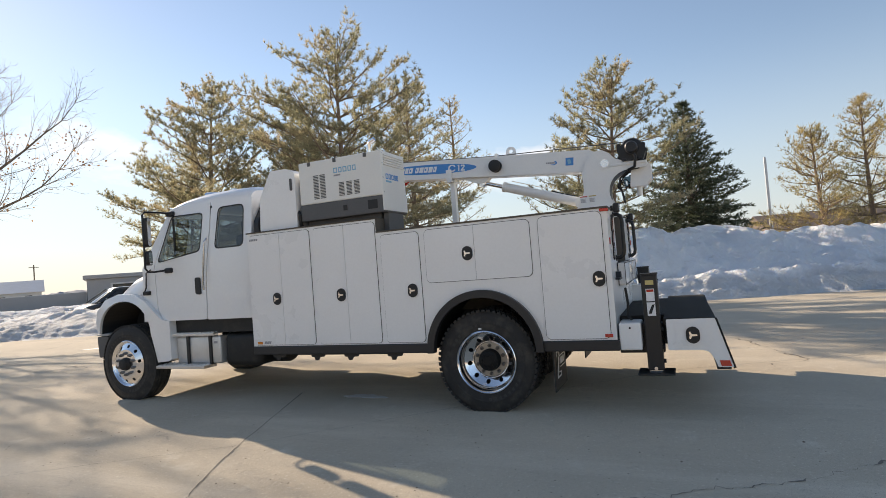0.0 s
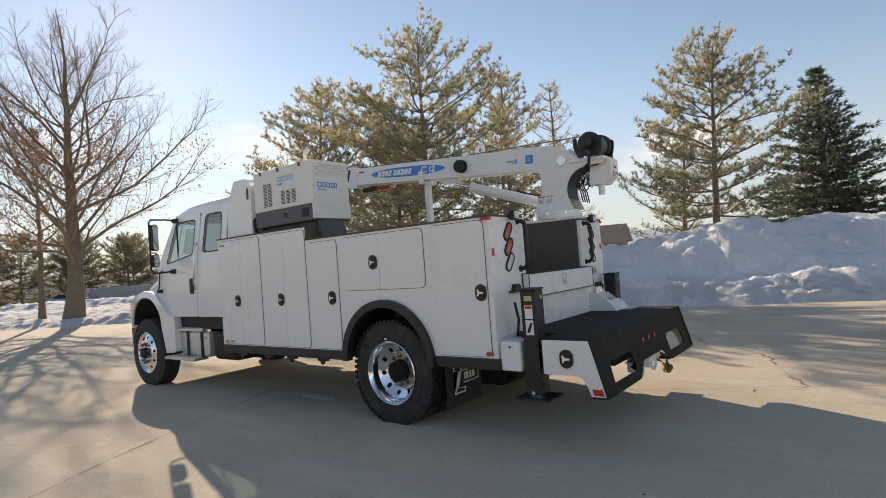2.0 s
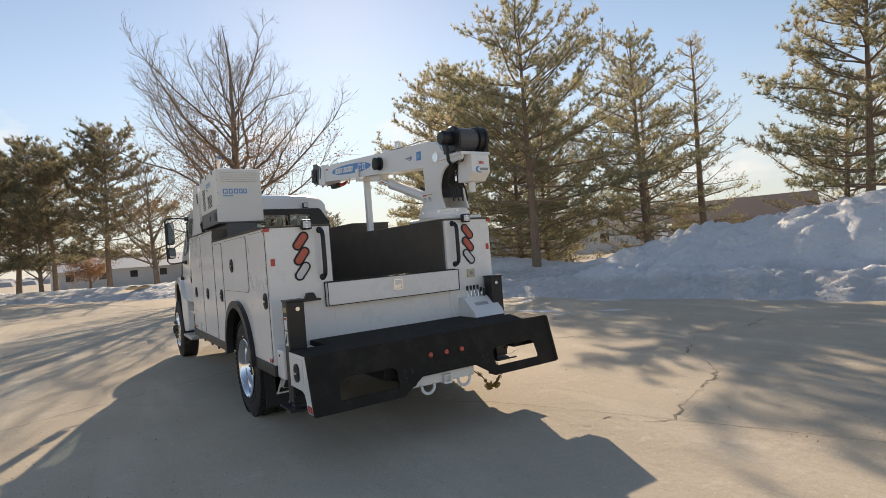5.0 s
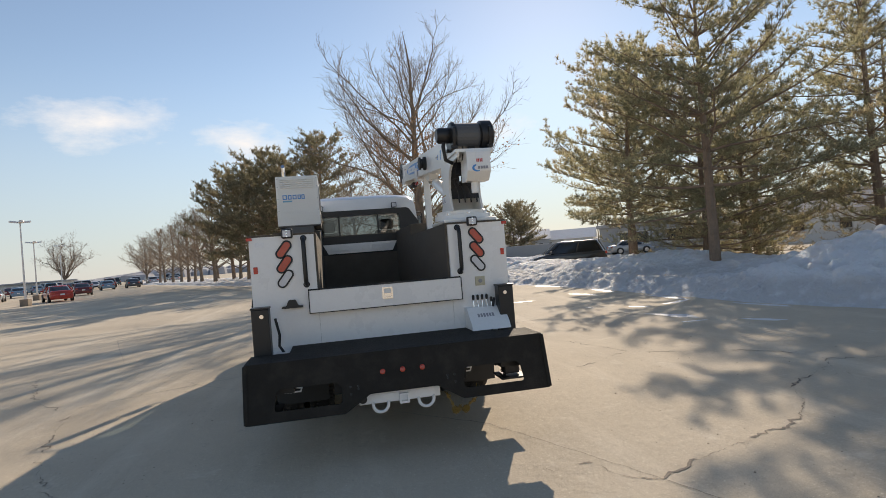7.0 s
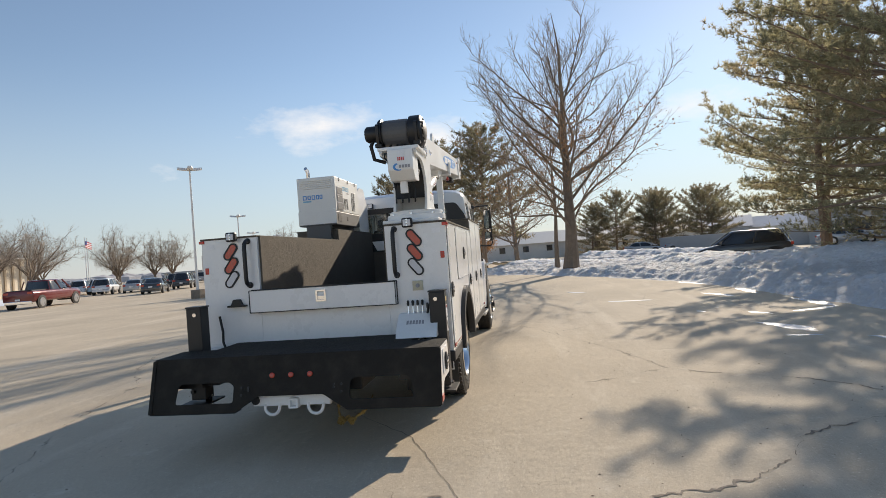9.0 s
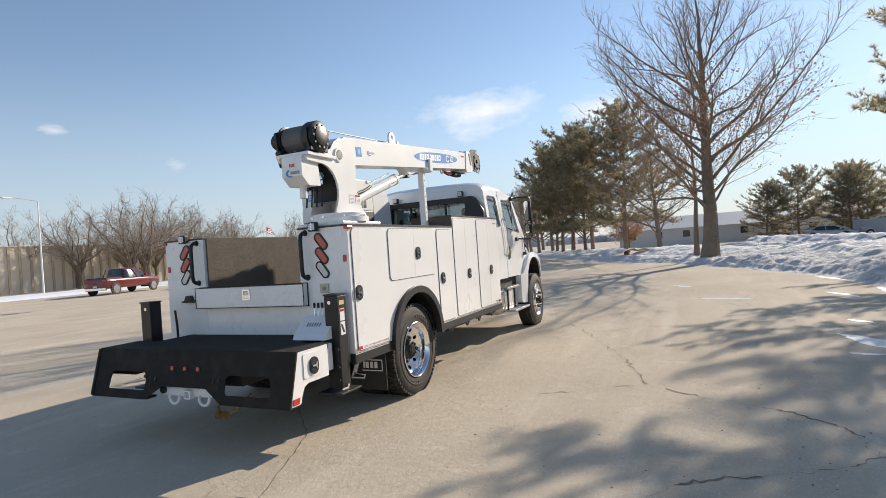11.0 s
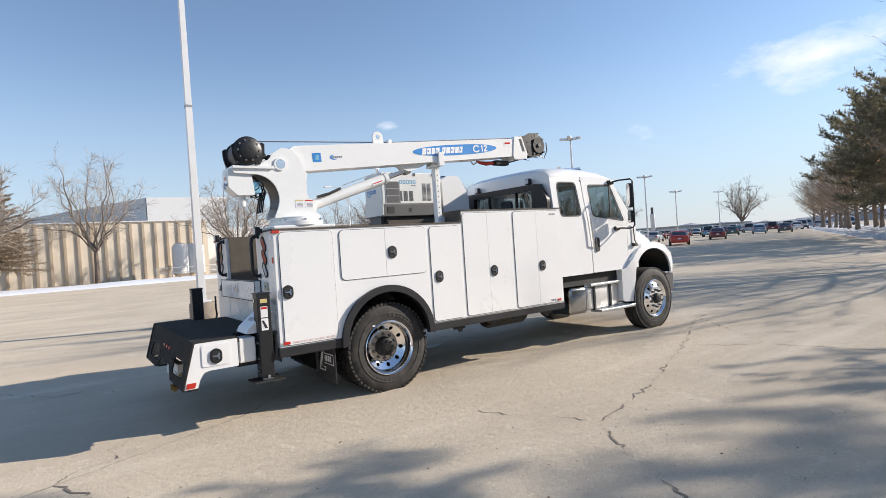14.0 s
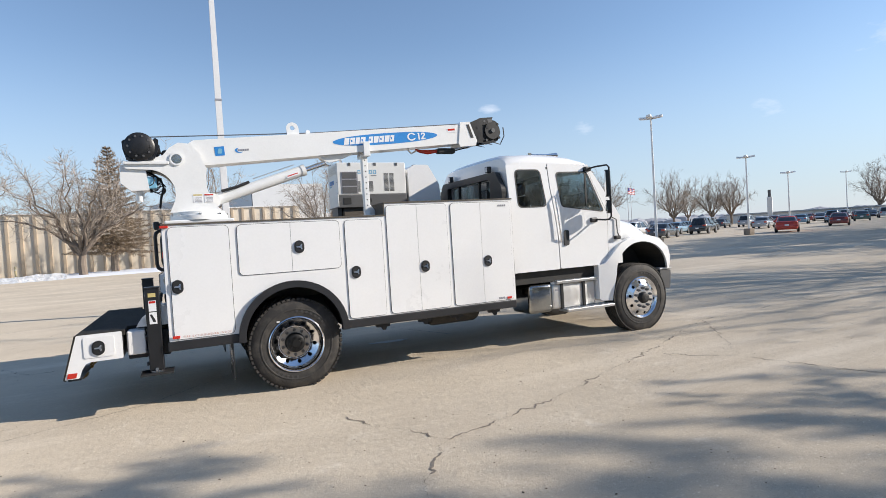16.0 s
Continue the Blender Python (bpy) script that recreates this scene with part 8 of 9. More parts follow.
# small spreading trees before the long building and round the far lot
spreading((8.8, -45.0, 0.15), 9.2, 6.4, 61, "broad spreading leafless ornamental tree on the snowy verge", 0.30, "ornamental trees", 0.17, 14, 1.1)
crab_far = spreading((-0.2, -53.5, 0.15), 11.2, 5.0, 64, "rounded leafless ornamental tree before the ribbed wall", 0.20, "ornamental trees", 0.27, 11, 0.7)
spreading((-12.2, -50.5, 0.15), 9.2, 5.3, 65, "wide low leafless ornamental tree near the white entry block", 0.20, "ornamental trees", 0.20, 13, 1.0)
lot_tree = spreading((-34.5, -61.0, 0.15), 9.0, 5.2, 66, "leafless rounded tree at the far lot edge", 0.20, "ornamental trees", 0.2, 9, 0.45)
copy_thing(crab_far, pose(18, -50, 0.15, 0, 0, 130))
for i, (x, y, k) in enumerate(((-41, -62, 0.9), (-46, -63, 0.85), (-51, -65, 0.85), (-56, -66, 0.8), (-62, -67, 0.8), (-36, -64, 0.9), (-31, -66, 0.9))):
    copy_thing(lot_tree, pose(x, y, 0.15, 0, 0, 50 * i + 20) @ Matrix.Scale(1.08 * k, 4))
for i in range(9):
    t = i / 8
    x, y = -38 - 24 * t + 1.2 * math.sin(7 * i), -57 + 1.8 * math.sin(2.3 * i) - 7.5 * t
    copy_thing(lot_tree, pose(x, y, 0.1, 0, 0, 83 * i) @ Matrix.Scale(1.15 - 0.16 * t + 0.07 * math.sin(3.1 * i), 4))
big_far = spreading((-86.2, -72, 0), 10.2, 5.2, 62, "leafless rounded tree far beyond the parked cars", 0.26, "far trees", 0.2, 14, 1.0)
for i, (x, y, k) in enumerate(((-98.4, -73.2, 0.9), (-102.4, -72.1, 0.95), (-139, -45, 1.0), (-132.9, -60.1, 1.1), (-122, -100, 1.0))):
    copy_thing(big_far, pose(x, y, 0, 0, 0, 70 * i + 10) @ Matrix.Scale(k, 4))
spruce((7.0, -49.0, 0.15), 11.0, 3.9, 63, "grey-green spruce before the long building", leafy(mat("dull_spruce_needles", (0.31, 0.24, 0.165), 0.85, 0, 0.2, 0.7, 6, island=0.3), 0.35), 0.17)

# a low hazy belt of woods all round, on gently rolling ground
belt = Soup()
rb = random.Random(9)
for k in range(4200):
    a = rb.uniform(0, 2 * math.pi)
    R = rb.uniform(120, 170) if 0.9 < a < 2.0 else rb.uniform(240, 340)
    hgt = rb.uniform(1.6, 3.0) + 1.6 * noise.noise((a * 7, 1.5, 0)) + 0.6 * noise.noise((a * 40, 3.5, 0))
    c, w = Vector((R * math.cos(a), R * math.sin(a), 0)), rb.uniform(2.5, 6.5)
    i = len(belt.v)
    for q in range(7):
        t = 2 * math.pi * q / 7
        belt.v.append((c.x + w * math.cos(t), c.y + w * math.sin(t), -0.5))
    for q in range(7):
        t = 2 * math.pi * q / 7
        belt.v.append((c.x + 0.75 * w * math.cos(t), c.y + 0.75 * w * math.sin(t), hgt * rb.uniform(0.6, 0.85)))
    belt.v.append((c.x, c.y, hgt))
    for q in range(7):
        p = (q + 1) % 7
        belt.f += [(i + q, i + p, i + 7 + p, i + 7 + q), (i + 7 + q, i + 7 + p, i + 14)]
# distance haze is put into the pale grey-blue colour
tagged(belt.link("far_woods", mat("haze_tinted_woods", (0.36, 0.36, 0.38), 0.95, 0, 0.2, 0.05, 0.6, island=0.15), None), "low hazy belt of leafless winter woods", "woods", "", "stuff")

# ---- poles ----
def big_pole(x, y):
    p = thing("light_pole", "tall white painted light pole on a round concrete base", "light pole", (x, y, 0))
    part("concrete_base", lathe(B(), [(0.31, 0), (0.31, 0.54), (0.295, 0.56)], (x, y, 0), (0, 0, 1), 32), M_CONC, p, "weathered round concrete base", smooth=40)
    part("base_plate", box(B(), x - 0.19, x + 0.19, y - 0.19, y + 0.19, 0.56, 0.60, 0.01), M_POLE, p)
    bm = B()
    loft(bm, [[(x + a * r, y + b * r, z) for a, b in ((-1, -1), (1, -1), (1, 1), (-1, 1))] for z, r in ((0.60, 0.095), (5.6, 0.075), (11.5, 0.055))])
    bmesh.ops.bevel(bm, geom=[e for e in bm.edges if abs(e.verts[0].co.z - e.verts[1].co.z) > 1], offset=0.015, segments=2, affect="EDGES")
    part("shaft", bm, M_POLE, p, "square tapered white shaft")
    part("shaft_collar", box(B(), x - 0.085, x + 0.085, y - 0.085, y + 0.085, 5.55, 5.60), M_GREYD, p)
    for s in (-1, 1):
        part("lamp_arm", beam(B(), (x, y, 11.4), (x + s * 0.7, y, 11.45), 0.06, 0.06), M_POLE, p)
        part("lamp_head", box(B(), x + s * 0.5, x + s * 1.1, y - 0.2, y + 0.2, 11.38, 11.5, 0.03), M_POLE, p)
    return p


big_pole(0.0, -8.35)


def lot_lamp(x, y, h, base=True):
    p = thing("lot_lamp", "white parking-lot lamp with three flat heads on a concrete base", "street lamp", (x, y, 0), "parking-lot lamps")
    if base:
        part("concrete_base", box(B(), x - 0.3, x + 0.3, y - 0.3, y + 0.3, 0, 0.55, 0.03), M_CONC, p)
    part("shaft", tube(B(), [(x, y, 0.5), (x, y, h)], [0.085, 0.05], 8), M_POLE, p, "slim white shaft")
    for turn in (-56, 34, 124):
        cx, cy = math.cos(radians(turn)), math.sin(radians(turn))
        sections = [[(x + cx * a - cy * b * w, y + cy * a + cx * b * w, h - 0.02 + c + 0.10 * a) for b, c in ((-1, 0), (1, 0), (0.7, 0.13), (-0.7, 0.13))] for a, w in ((0.16, 0.09), (0.26, 0.17), (0.62, 0.18), (0.70, 0.12))]
        hd = part("lamp_head", loft(B(), sections), M_POLE, p, "flat lamp head")
        part("lamp_arm", beam(B(), (x, y, h + 0.03), (x + cx * 0.3, y + cy * 0.3, h + 0.05), 0.05, 0.05), M_POLE, hd)
    part("top_cap", box(B(), x - 0.14, x + 0.14, y - 0.12, y + 0.12, h - 0.02, h + 0.12, 0.02), M_POLEG, p)
    return p


lot_lamp(-25.6, -18.2, 8.0)
lot_lamp(-42.5, -24.3, 6.55)
lot_lamp(-57.5, -30.5, 5.9)
lot_lamp(-85, -40, 7.0)
street = thing("street_lamp", "white single-arm lamp beside the verge", "street lamp", (-24.5, -50.0, 0))
part("shaft", tube(B(), [(-24.5, -50, 0), (-24.5, -50, 8.6)], [0.09, 0.05], 8), M_POLE, street)
part("arm", tube(B(), [(-24.5, -50, 8.55), (-23.4, -50.6, 8.8), (-22.6, -51, 8.85)], 0.035, 6), M_POLE, street)
part("lamp_head", box(B(), -22.9, -22.1, -51.2, -50.8, 8.78, 8.92, 0.03), M_POLE, street)
up = thing("utility_pole", "slim grey utility pole behind the snow bank", "utility pole", (7.1, 32.6, 0))
part("pole", tube(B(), [(7.1, 32.6, 0), (7.08, 32.6, 6.55)], [0.11, 0.08], 10), M_POLEG, up)
part("pole_cap", lathe(B(), [(0.06, 0), (0.06, 0.05), (0.02, 0.07)], (7.08, 32.6, 6.55), (0, 0, 1), 10), M_POLEG, up)
far_pole = thing("utility_pole", "thin brown utility pole with a cross-arm far beyond the lot", "utility pole", (-119, 64, 0))
part("pole", tube(B(), [(-119, 64, 0), (-119, 64, 8.2)], [0.15, 0.11], 8), M_BARK, far_pole)
part("cross_arm", beam(B(), (-118.5, 64.7, 7.7), (-119.5, 63.3, 7.7), 0.10, 0.12), M_BARK, far_pole)
for i, (x, y) in enumerate(((-54, -50.5), (-55.5, -51.5))):
    fp = thing("flagpole", "white flagpole with a cloth flag flying", "flagpole", (x, y, 0))
    part("mast", tube(B(), [(x, y, 0), (x, y, 6.9)], [0.06, 0.03], 8), M_POLE, fp)
    for k in range(7):
        z = 6.35 - 0.115 * k
        part("flag_stripe", loft(B(), [[(x - 0.04 - 0.17 * j, y + 0.10 * math.sin(j * 0.9) - 0.06 * j, z - 0.02 * j + d) for d in (0, 0.115)] for j in range(8)], False, False), M_FLAGR if k % 2 == 0 else M_FLAGW, fp, "striped flag cloth")
    part("flag_canton", loft(B(), [[(x - 0.04 - 0.17 * j, y + 0.012 + 0.10 * math.sin(j * 0.9) - 0.06 * j, 6.0 - 0.02 * j + d) for d in (0, 0.46)] for j in range(4)], False, False), M_FLAGB, fp)

# ---- buildings ----
def ribbed_wall(x0, x1, y, h, parent):
    part("wall", box(B(), x0, x1, y - 0.4, y, 0, h), M_WALLB, parent, "beige precast wall")
    x = x0 + 0.5
    while x < x1 - 0.3:
        part("wall_rib", box(B(), x, x + 0.24, y, y + 0.14, 0.0, h - 0.12), M_RIB, parent)
        x += 1.13
    part("parapet", box(B(), x0, x1, y - 0.45, y + 0.18, h - 0.12, h, 0.03), M_WALLW, parent, "pale parapet cap")


plant = thing("long_building", "long beige ribbed factory building with a flat roof", "building", (0, -60, 0))
ribbed_wall(-11.0, 46, -58, 6.1, plant)
ribbed_wall(-60, -21.25, -64, 5.3, plant)
part("roof", box(B(), -11.0, 46, -120, -58.4, 5.6, 5.8), M_ROOF, plant)
part("roof", box(B(), -60, -11.05, -120, -64.4, 4.9, 5.1), M_ROOF, plant)
part("upper_block", plate(B(), [[(-20, -85), (-8.7, -85), (-8.7, -122), (-20, -122)]], lambda u, v, k: (u, v, 5.8 + 5.6 * (1 - k))), M_WALLW, plant, "taller white block behind")
part("upper_wing", plate(B(), [[(-8.6, -85.1), (8, -124), (-8.6, -124)]], lambda u, v, k: (u, v, 5.8 + 5.55 * (1 - k))), M_WALLW, plant, "pale upper wing")
part("recessed_wall", box(B(), -18.55, -11.05, -61.4, -61.0, 0, 5.2, 0.03), M_WALLW, plant, "plain white wall set back beside the entry")
part("recess_side", box(B(), -11.0, -10.7, -61.0, -58.42, 0, 5.6), M_WALLB, plant)
part("entry_block", box(B(), -21.2, -18.6, -70, -57.4, 0, 5.1, 0.05), M_WALLW, plant, "white entry block")
part("entry_roof", box(B(), -18.55, -11.05, -64.4, -61.42, 4.7, 4.9), M_ROOF, plant)
part("service_door", box(B(), -18.59, -18.53, -59.9, -58.7, 0, 2.1, 0.02), M_WALLG, plant, "grey service door")
part("roof_unit", box(B(), -19.9, -18.0, -62.5, -61.5, 5.3, 6.2, 0.05), M_WALLW, plant)
for x in (-9.05, -7.6):
    tk = thing("storage_tank", "white upright storage tank beside the factory wall", "tank", (x, -54.8, 0))
    part("shell", lathe(B(), [(0.6, 0.25), (0.8, 0.4), (0.8, 3.1), (0.6, 3.4), (0.1, 3.5)], (x, -54.8, 0), (0, 0, 1), 24), M_WALLW, tk, "white tank shell", smooth=40)
    for k in range(3):
        a = 2.1 * k
        part("leg", box(B(), x + 0.55 * math.cos(a) - 0.06, x + 0.55 * math.cos(a) + 0.06, -54.8 + 0.55 * math.sin(a) - 0.06, -54.8 + 0.55 * math.sin(a) + 0.06, 0.1, 0.5), M_POLEG, tk)
fence = thing("pipe_guard_rail", "white pipe guard rail in front of the tanks", "guard rail", (-8, -52.8, 0))
for x in (-10.6, -9.2, -7.8, -6.4, -5.0):
    part("post", tube(B(), [(x, -52.8, 0), (x, -52.8, 1.1)], 0.045, 8), M_POLE, fence)
for z in (0.55, 1.05):
    part("rail", tube(B(), [(-10.6, -52.8, z), (-5.0, -52.8, z)], 0.04, 8), M_POLE, fence)
bollard = thing("bollard", "short pale yellow bollard on the snowy verge", "bollard", (15.6, -55.0, 0.1))
part("post", lathe(B(), [(0.09, 0), (0.09, 0.85), (0.07, 0.93), (0.02, 0.96)], (15.6, -55.0, 0.1), (0, 0, 1), 16), mat("pale_yellow_paint", (0.62, 0.52, 0.30), 0.6), bollard, smooth=40)
part("cap_band", lathe(B(), [(0.094, 0), (0.094, 0.06)], (15.6, -55.0, 0.72), (0, 0, 1), 16), M_WHITE, bollard)


def barn(x, y, rot, w, d, h, roof_h, wall_m, roof_m, label, cat="building", door=None):
    """A gabled building with a door and windows."""
    root = thing(cat.replace(" ", "_"), label, cat, (0, 0, 0))
    bm = B()
    box(bm, -w / 2, w / 2, -d / 2, d / 2, 0, h)
    part("wall_block", bm, wall_m, root)
    bm = B()
    loft(bm, [[(-w / 2 - 0.4, -d / 2 - 0.4, h - 0.1), (-w / 2 - 0.4, 0, h + roof_h), (-w / 2 - 0.4, d / 2 + 0.4, h - 0.1)], [(w / 2 + 0.4, -d / 2 - 0.4, h - 0.1), (w / 2 + 0.4, 0, h + roof_h), (w / 2 + 0.4, d / 2 + 0.4, h - 0.1)]])
    part("roof", bm, roof_m, root)
    for s in (-1, 1):
        n = int(w / 3.2)
        for i in range(n):
            cx = -w / 2 + w * (i + 0.5) / n
            wd = part("window", box(B(), cx - 0.5, cx + 0.5, s * d / 2, s * (d / 2 + 0.05), 1.0, 2.0), M_WALLW, root)
            part("pane", box(B(), cx - 0.43, cx + 0.43, s * (d / 2 + 0.05), s * (d / 2 + 0.07), 1.07, 1.93), M_CARGLASS, wd)
    root.matrix_basis = pose(x, y, 0, 0, 0, rot)
    return root


M_SNOWROOF = mat("snow_dusted_roof", (0.62, 0.63, 0.65), 0.7, 0, 0.1, 1, 10)
barn(-82, 4.0, 94, 21, 10, 2.4, 1.7, M_WALLW, mat("white_metal_roof", (0.62, 0.62, 0.60), 0.6), "low white metal shed with a pale roof beyond the street", "building")
barn(-92, 24, 100, 16, 10, 2.6, 1.7, M_WALLW, M_ROOF, "white shed beyond the street", "building")
barn(-17, 40, 25, 9, 7, 2.3, 1.5, mat("tan_siding", (0.40, 0.32, 0.22), 0.8, 0, 0.1, 1, 10), M_ROOFBR, "tan house with a brown gable roof behind the pines", "house")
barn(-13.5, 54, 12, 13, 9, 2.0, 1.5, M_WALLW, M_SNOWROOF, "low white house with a snow-dusted roof behind the bank", "house")
barn(17, 66, 10, 14, 9, 2.6, 1.7, mat("cream_siding", (0.52, 0.46, 0.36), 0.8, 0, 0.1, 1, 10), M_ROOFBR, "low cream house with a brown roof beyond the snow", "house")
barn(-36, 45, 30, 14, 9, 2.8, 1.8, M_WALLW, M_ROOF, "white house with a grey roof beyond the trees", "house")
shop = thing("shop_building", "low grey commercial building with a flat roof and big windows", "building", (0, 0, 0))
part("wall_block", box(B(), -9, 9, -5, 5, 0, 2.9, 0.05), M_WALLG, shop)
part("parapet", box(B(), -9.3, 9.3, -5.3, 5.3, 2.9, 3.3, 0.05), M_WALLG, shop)
part("low_wing", box(B(), -24, -9.05, -4, 4, 0, 1.7, 0.05), M_WALLG, shop)
for i in range(3):
    wd = part("shop_window", box(B(), -7 + 5 * i, -3.6 + 5 * i, -5.06, -5.0, 0.8, 2.4), M_WALLW, shop)
    part("pane", box(B(), -6.8 + 5 * i, -3.8 + 5 * i, -5.1, -5.06, 1.0, 2.25), M_CARGLASS, wd)
shop.matrix_basis = pose(-51, 40, 0, 0, 0, 55)
barn(-99, 34, 70, 16, 9, 2.8, 1.9, M_WALLG, M_SNOWROOF, "low grey house with a snow-dusted roof beyond the street", "house")
barn(-96, 44, 60, 13, 8, 2.5, 1.8, M_WALLW, M_SNOWROOF, "low white house with a snowy roof beyond the street", "house")
long_far = thing("far_building", "long low white building far behind the lot", "building", (0, 0, 0))
part("wall_block", box(B(), -16, 14, -6, 6, 0, 1.9, 0.05), M_WALLW, long_far)
part("roof_edge", box(B(), -16.5, 14.5, -6.5, 6.5, 1.9, 2.2, 0.05), M_WALLG, long_far)
part("tower", box(B(), -7.5, -6.5, -7.2, -6.1, 0, 5.6, 0.05), M_WALLW, long_far, "pale brick tower")
part("tower_top", box(B(), -7.3, -6.7, -7.0, -6.3, 5.6, 7.2, 0.05), M_GREYP, long_far)
long_far.matrix_basis = pose(-128, -72, 0, 0, 0, 120)

# ---- parked cars ----
def car(kind, paint, label):
    """A parked car, nose towards +x, standing at the origin."""
    L, Wc, H = {"sedan": (4.5, 1.78, 1.40), "suv": (4.6, 1.86, 1.72), "pickup": (5.8, 2.0, 1.90)}[kind]
    root = thing("parked_" + ("pickup" if kind == "pickup" else "car"), label, "pickup" if kind == "pickup" else "car", (0, 0, 0), "parked cars")
    hl, hw = L / 2, Wc / 2
    belt_z = 0.92 if kind == "sedan" else 1.05 if kind == "suv" else 1.22
    z0 = 0.24 if kind == "sedan" else 0.34 if kind == "suv" else 0.46
    deck = 0.05 if kind == "sedan" else 0.0
    rings = []
    stations = ((-hl, belt_z - 0.34, 0.80), (-hl + 0.05, belt_z - 0.12 + deck, 0.88), (-hl + 0.20, belt_z - 0.01 + deck, 0.94), (-hl + 0.6, belt_z + 0.02 + deck * 0.6, 0.985), (-0.7, belt_z, 1.0), (0.6, belt_z - 0.02, 1.0), (hl - 1.2, belt_z - 0.06, 0.99), (hl - 0.6, belt_z - 0.15, 0.95), (hl - 0.2, belt_z - 0.27, 0.88), (hl, belt_z - 0.44, 0.74))
    if kind == "pickup":
        stations = ((-hl, belt_z - 0.06, 0.93), (-hl + 0.04, belt_z, 0.97), (-0.9, belt_z, 1.0), (0.8, belt_z, 1.0), (1.5, belt_z - 0.02, 1.0), (hl - 0.7, belt_z - 0.06, 0.98), (hl - 0.22, belt_z - 0.12, 0.94), (hl - 0.04, belt_z - 0.26, 0.90), (hl, belt_z - 0.40, 0.86))
    for x, top, w in stations:
        y = hw * w
        half = [(y * 0.86, z0), (y * 0.97, z0 + 0.10), (y, z0 + 0.30), (y * 0.995, top - 0.22), (y * 0.965, top - 0.09), (y * 0.90, top - 0.025), (y * 0.74, top)]
        rings.append([(x, a, b) for a, b in half] + [(x, -a, b) for a, b in reversed(half)])
    body = part("body", loft(B(), rings), paint, root, smooth=50)
    if kind == "sedan":
        x0, x1, xr0, xr1 = -1.80, 1.40, -1.05, 0.35
    elif kind == "suv":
        x0, x1, xr0, xr1 = -2.2, 1.45, -1.85, 0.55
    else:
        x0, x1, xr0, xr1 = -1.05, 1.50, -0.92, 0.75
    zb = belt_z - 0.03
    def cabin_ring(t, grow, z):
        """An outline of the cabin at a share t of its height, with rounded corners."""
        a, b = x0 + (xr0 - x0) * t - grow, x1 + (xr1 - x1) * t + grow
        w = hw * (0.93 - 0.17 * t - 0.04 * t * t) + grow
        c, l = (a + b) / 2, (b - a) / 2
        out = []
        for k in range(24):
            q = 2 * math.pi * k / 24
            cx, cy = math.cos(q), math.sin(q)
            out.append((c + l * math.copysign(abs(cx) ** 0.42, cx), w * math.copysign(abs(cy) ** 0.42, cy), z))
        return out

    top_z = H - 0.07
    part("glasshouse", loft(B(), [cabin_ring(t, 0, zb + (top_z - zb) * t) for t in (0, 0.35, 0.7, 1)]), M_CARGLASS, root, smooth=40)
    shell = [cabin_ring(0.93, 0.006, zb + (top_z - zb) * 0.93), cabin_ring(1.0, 0.004, top_z), cabin_ring(1.04, -0.03, H - 0.03), cabin_ring(1.06, -0.14, H - 0.008), cabin_ring(1.06, -0.34, H)]
    part("roof", loft(B(), shell), paint, root, smooth=60)
    for s in (-1, 1):
        for f in (0.0, 0.47, 1.0) if kind != "pickup" else (0.0, 0.5, 1.0):
            a = Vector((x0 + (x1 - x0) * f, s * hw * 0.935, zb))
            b = Vector((xr0 + (xr1 - xr0) * f, s * hw * 0.765, H - 0.06))
            part("pillar", beam(B(), a, b, 0.05, 0.07), paint, root)
        part("side_mirror", box(B(), x1 - 0.55, x1 - 0.40, s * hw * 0.95, s * (hw + 0.16), zb + 0.02, zb + 0.17, 0.03), paint, root)
    if kind == "pickup":
        part("bed_interior", box(B(), -hl + 0.12, x0 - 0.1, -hw * 0.8, hw * 0.8, belt_z - 0.02, belt_z + 0.045), M_SEAL, root)
    for x in (-hl + 0.85, hl - 0.92):
        for s in (-1, 1):
            r = 0.33 if kind == "sedan" else 0.38 if kind == "suv" else 0.42
            part("arch", lathe(B(), [(r + 0.06, 0), (r + 0.06, 0.012)], (x, s * (hw - 0.004), r), (0, s, 0), 18), M_SEAL, root)
            w = part("wheel", lathe(B(), [(r - 0.03, 0), (r, 0.03), (r, 0.17), (r - 0.03, 0.2)], (x, s * (hw - 0.17), r), (0, s, 0), 18), M_TYRE, root)
            part("alloy_rim", lathe(B(), [(r - 0.11, 0), (r - 0.12, 0.015), (0.04, 0.02)], (x, s * (hw + 0.032), r), (0, s, 0), 14), M_RIM, w)
    zl = belt_z - 0.22
    for s in (-1, 1):
        part("tail_lamp", box(B(), -hl - 0.01, -hl + 0.12, s * hw * 0.58, s * hw * 0.88, zl, zl + 0.16, 0.02), M_LAMPRED, root, "red tail lamp")
        part("head_lamp", box(B(), hl - 0.26, hl - 0.05, s * hw * 0.55, s * hw * 0.86, belt_z - 0.42, belt_z - 0.28, 0.02), M_LAMPCLR, root)
    part("rear_bumper", box(B(), -hl - 0.05, -hl + 0.12, -hw * 0.85, hw * 0.85, 0.34, 0.56, 0.04), M_CHROME if kind == "pickup" else paint, root)
    part("plate", box(B(), -hl - 0.058, -hl - 0.05, -0.16, 0.16, 0.58, 0.70), M_WHITE, root)
    part("front_bumper", box(B(), hl - 0.15, hl + 0.03, -hw * 0.75, hw * 0.75, 0.30, 0.50, 0.04), M_SEAL, root)
    return root


def car_paint(name, c):
    return mat(name, c, 0.22, 0.1, 0.04, 2, 20, 0, 0.6)


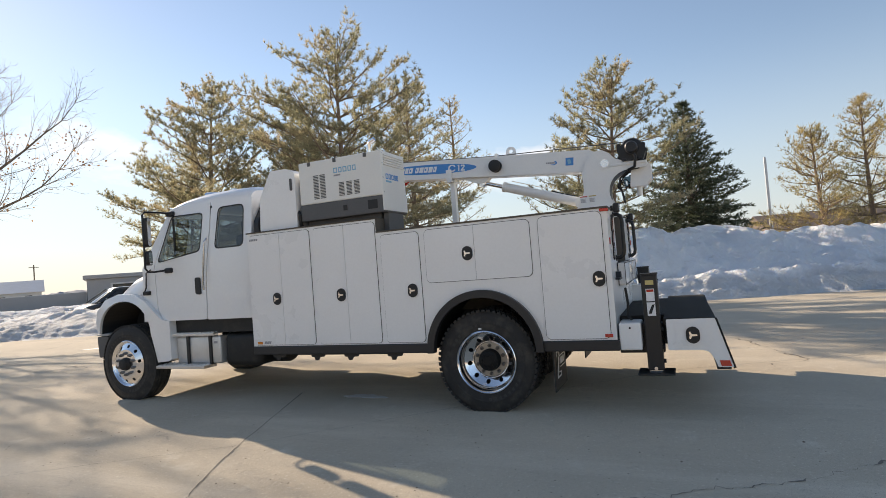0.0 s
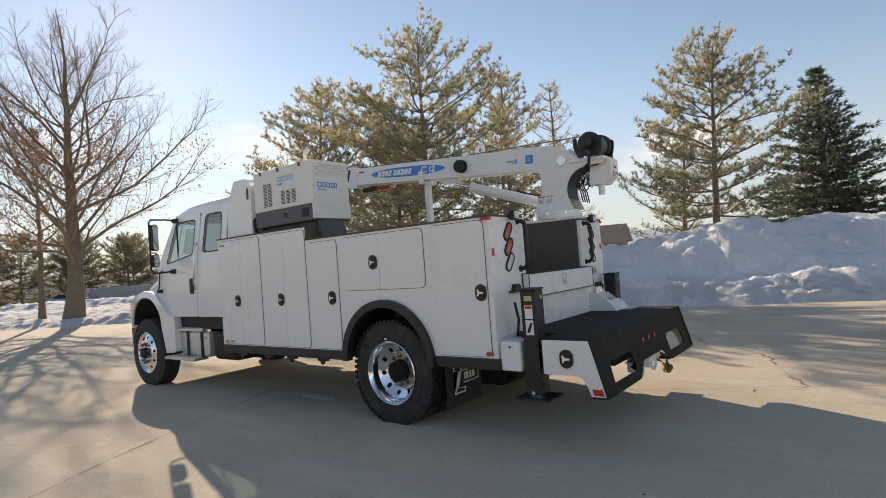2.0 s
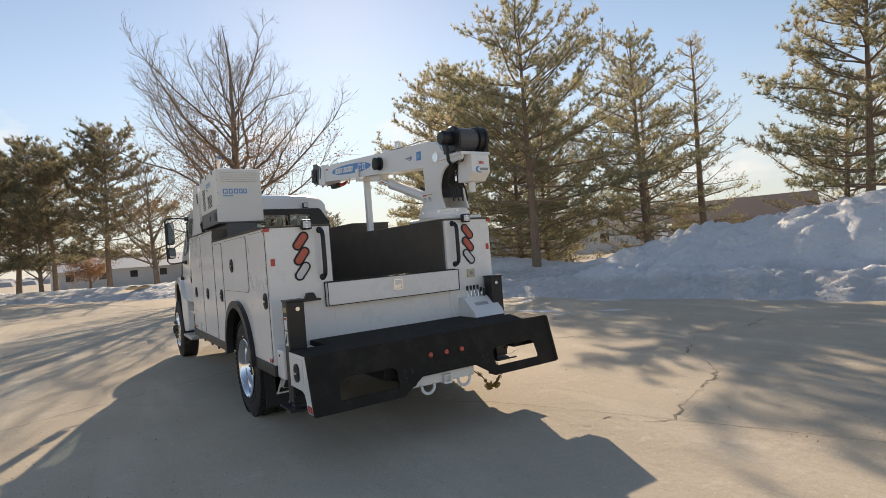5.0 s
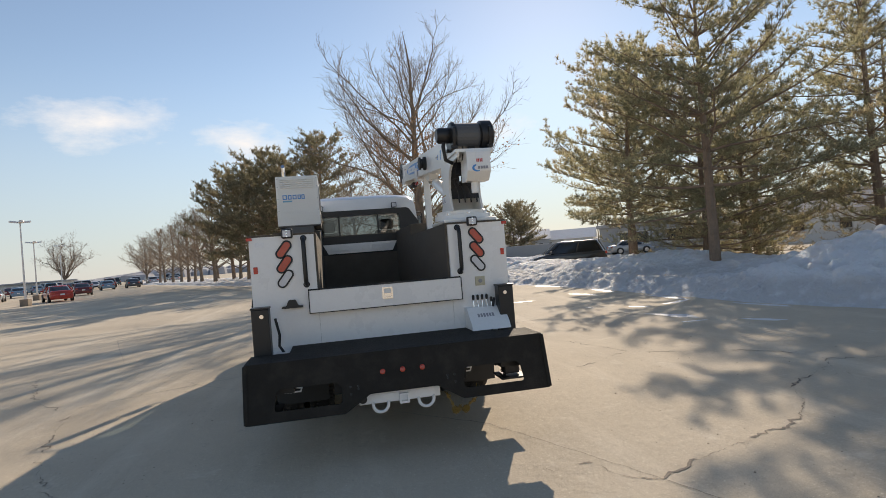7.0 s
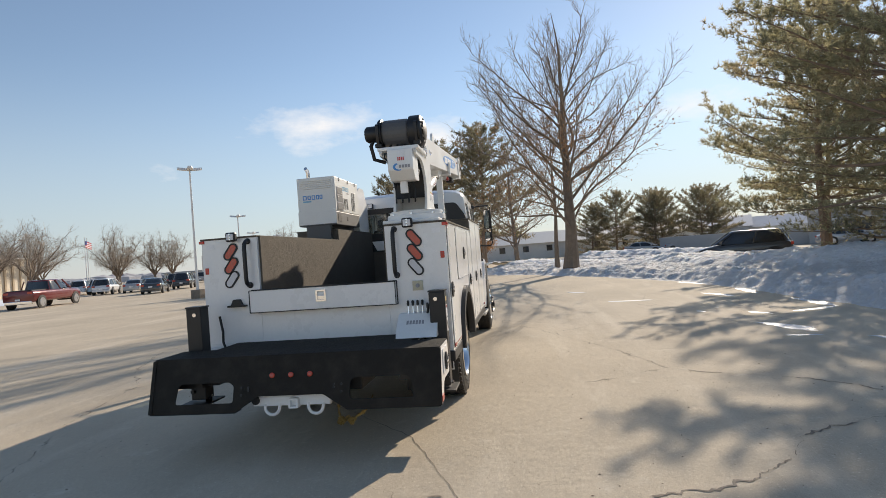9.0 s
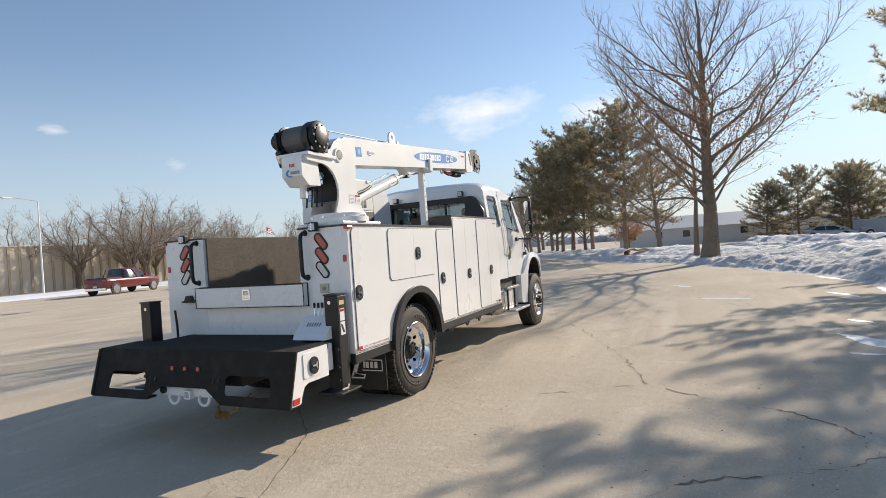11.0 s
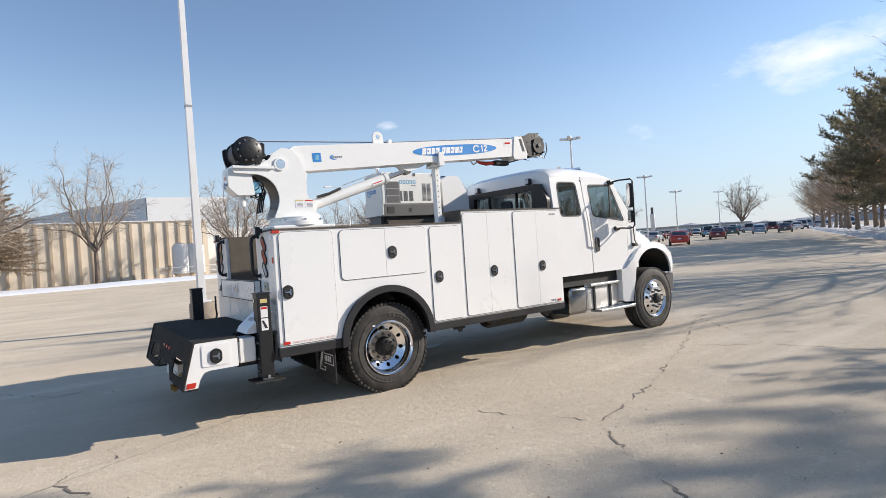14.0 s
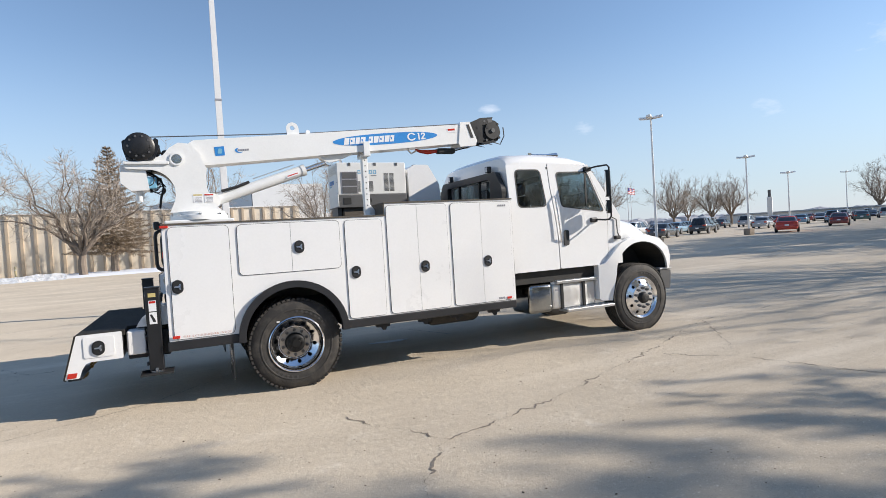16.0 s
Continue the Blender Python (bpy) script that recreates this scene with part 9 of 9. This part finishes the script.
P = {"silver": car_paint("silver_car_paint", (0.42, 0.43, 0.44)), "white": car_paint("white_car_paint", (0.75, 0.75, 0.75)), "grey": car_paint("dark_grey_car_paint", (0.07, 0.075, 0.08)),
     "red": car_paint("red_car_paint", (0.50, 0.05, 0.03)), "maroon": car_paint("maroon_car_paint", (0.16, 0.03, 0.03)), "blue": car_paint("pale_blue_car_paint", (0.22, 0.33, 0.42)), "green": car_paint("dark_green_car_paint", (0.06, 0.11, 0.10))}
LOT = [  # x, y, heading, kind, colour
    (-39.2, -19.2, 213, "sedan", "red"), (-33.6, -25.6, 205, "sedan", "grey"), (-26.2, -28.9, 194, "pickup", "maroon"), (-20.9, -33.2, 196, "pickup", "maroon"),
    (-42.6, -32.4, 205, "sedan", "blue"), (-52.0, -22.8, 208, "sedan", "maroon"),
    (-39.2, -34.4, 205, "suv", "white"), (-39.7, -31.9, 205, "sedan", "silver"), (-41.1, -28.1, 205, "suv", "grey")]
tone_pick, kind_pick = random.Random(21), ("sedan", "suv", "sedan", "sedan", "suv", "sedan", "sedan")
shades = ("silver", "white", "silver", "maroon", "green", "silver", "blue", "grey", "white", "blue", "silver", "white")
# rows of parked cars, each along a line: first x, y, step, how many, heading
for k, (x0, y0, dx, dy, n, head) in enumerate(((-43.6, -43.0, 0.4, 2.65, 4, 205), (-50.0, -38.0, -0.7, 2.65, 4, 205), (-62.0, -42.6, -1.4, 2.55, 9, 205), (-76.0, -51.0, -1.5, 2.6, 11, 205), (-81.5, -49.0, -1.5, 2.6, 11, 25), (-98.0, -58.0, -1.5, 2.6, 12, 205))):
    for i in range(n):
        if tone_pick.random() < 0.10:
            continue
        LOT.append((x0 + dx * i + tone_pick.uniform(-0.3, 0.3), y0 + dy * i, head + tone_pick.uniform(-3, 3), tone_pick.choice(kind_pick), tone_pick.choice(shades)))
LOT += [(-25.2, 13.6, 250, "suv", "grey"), (-38.8, 12.6, 70, "sedan", "silver"), (-38.6, 15.6, 70, "sedan", "silver"), (-44.0, 17.5, 70, "suv", "maroon"), (-43.5, 21.5, 80, "sedan", "silver"), (-50, 22.5, 80, "suv", "white"),
    (-33, 24, 80, "sedan", "silver"), (-37, 27, 80, "suv", "white"), (-41, 30, 80, "sedan", "white"), (-29, 21.5, 80, "sedan", "silver")]
# two short rows in the lot beyond the bank
for x0, y0, tones in ((-60.5, 41.0, ("silver", "white", "grey", "silver", "white")), (-70.0, 44.0, ("white", "blue", "silver", "maroon"))):
    LOT += [(x0 - 1.5 * i, y0 - 2.25 * i, 150, "suv" if i % 3 == 1 else "sedan", tone) for i, tone in enumerate(tones)]
made = {}
NOUN = {"sedan": "sedan", "suv": "sport utility car", "pickup": "pickup truck"}
TONE = {"silver": "silver", "white": "white", "grey": "dark grey", "red": "bright red", "maroon": "maroon", "blue": "pale blue", "green": "dark green"}
for x, y, head, kind, tone in LOT:
    far = (1.55 if -59 < x < -28 else 1.0) if y > 0 else 1.08 if kind == "pickup" else 1.2
    m = pose(2 + far * (x - 2), 6 + far * (y - 6), 0, 0, 0, head)
    if (kind, tone) in made:
        copy_thing(made[kind, tone], m)
    else:
        made[kind, tone] = car(kind, P[tone], f"{TONE[tone]} {NOUN[kind]} parked on the concrete lot")
        made[kind, tone].matrix_basis = m
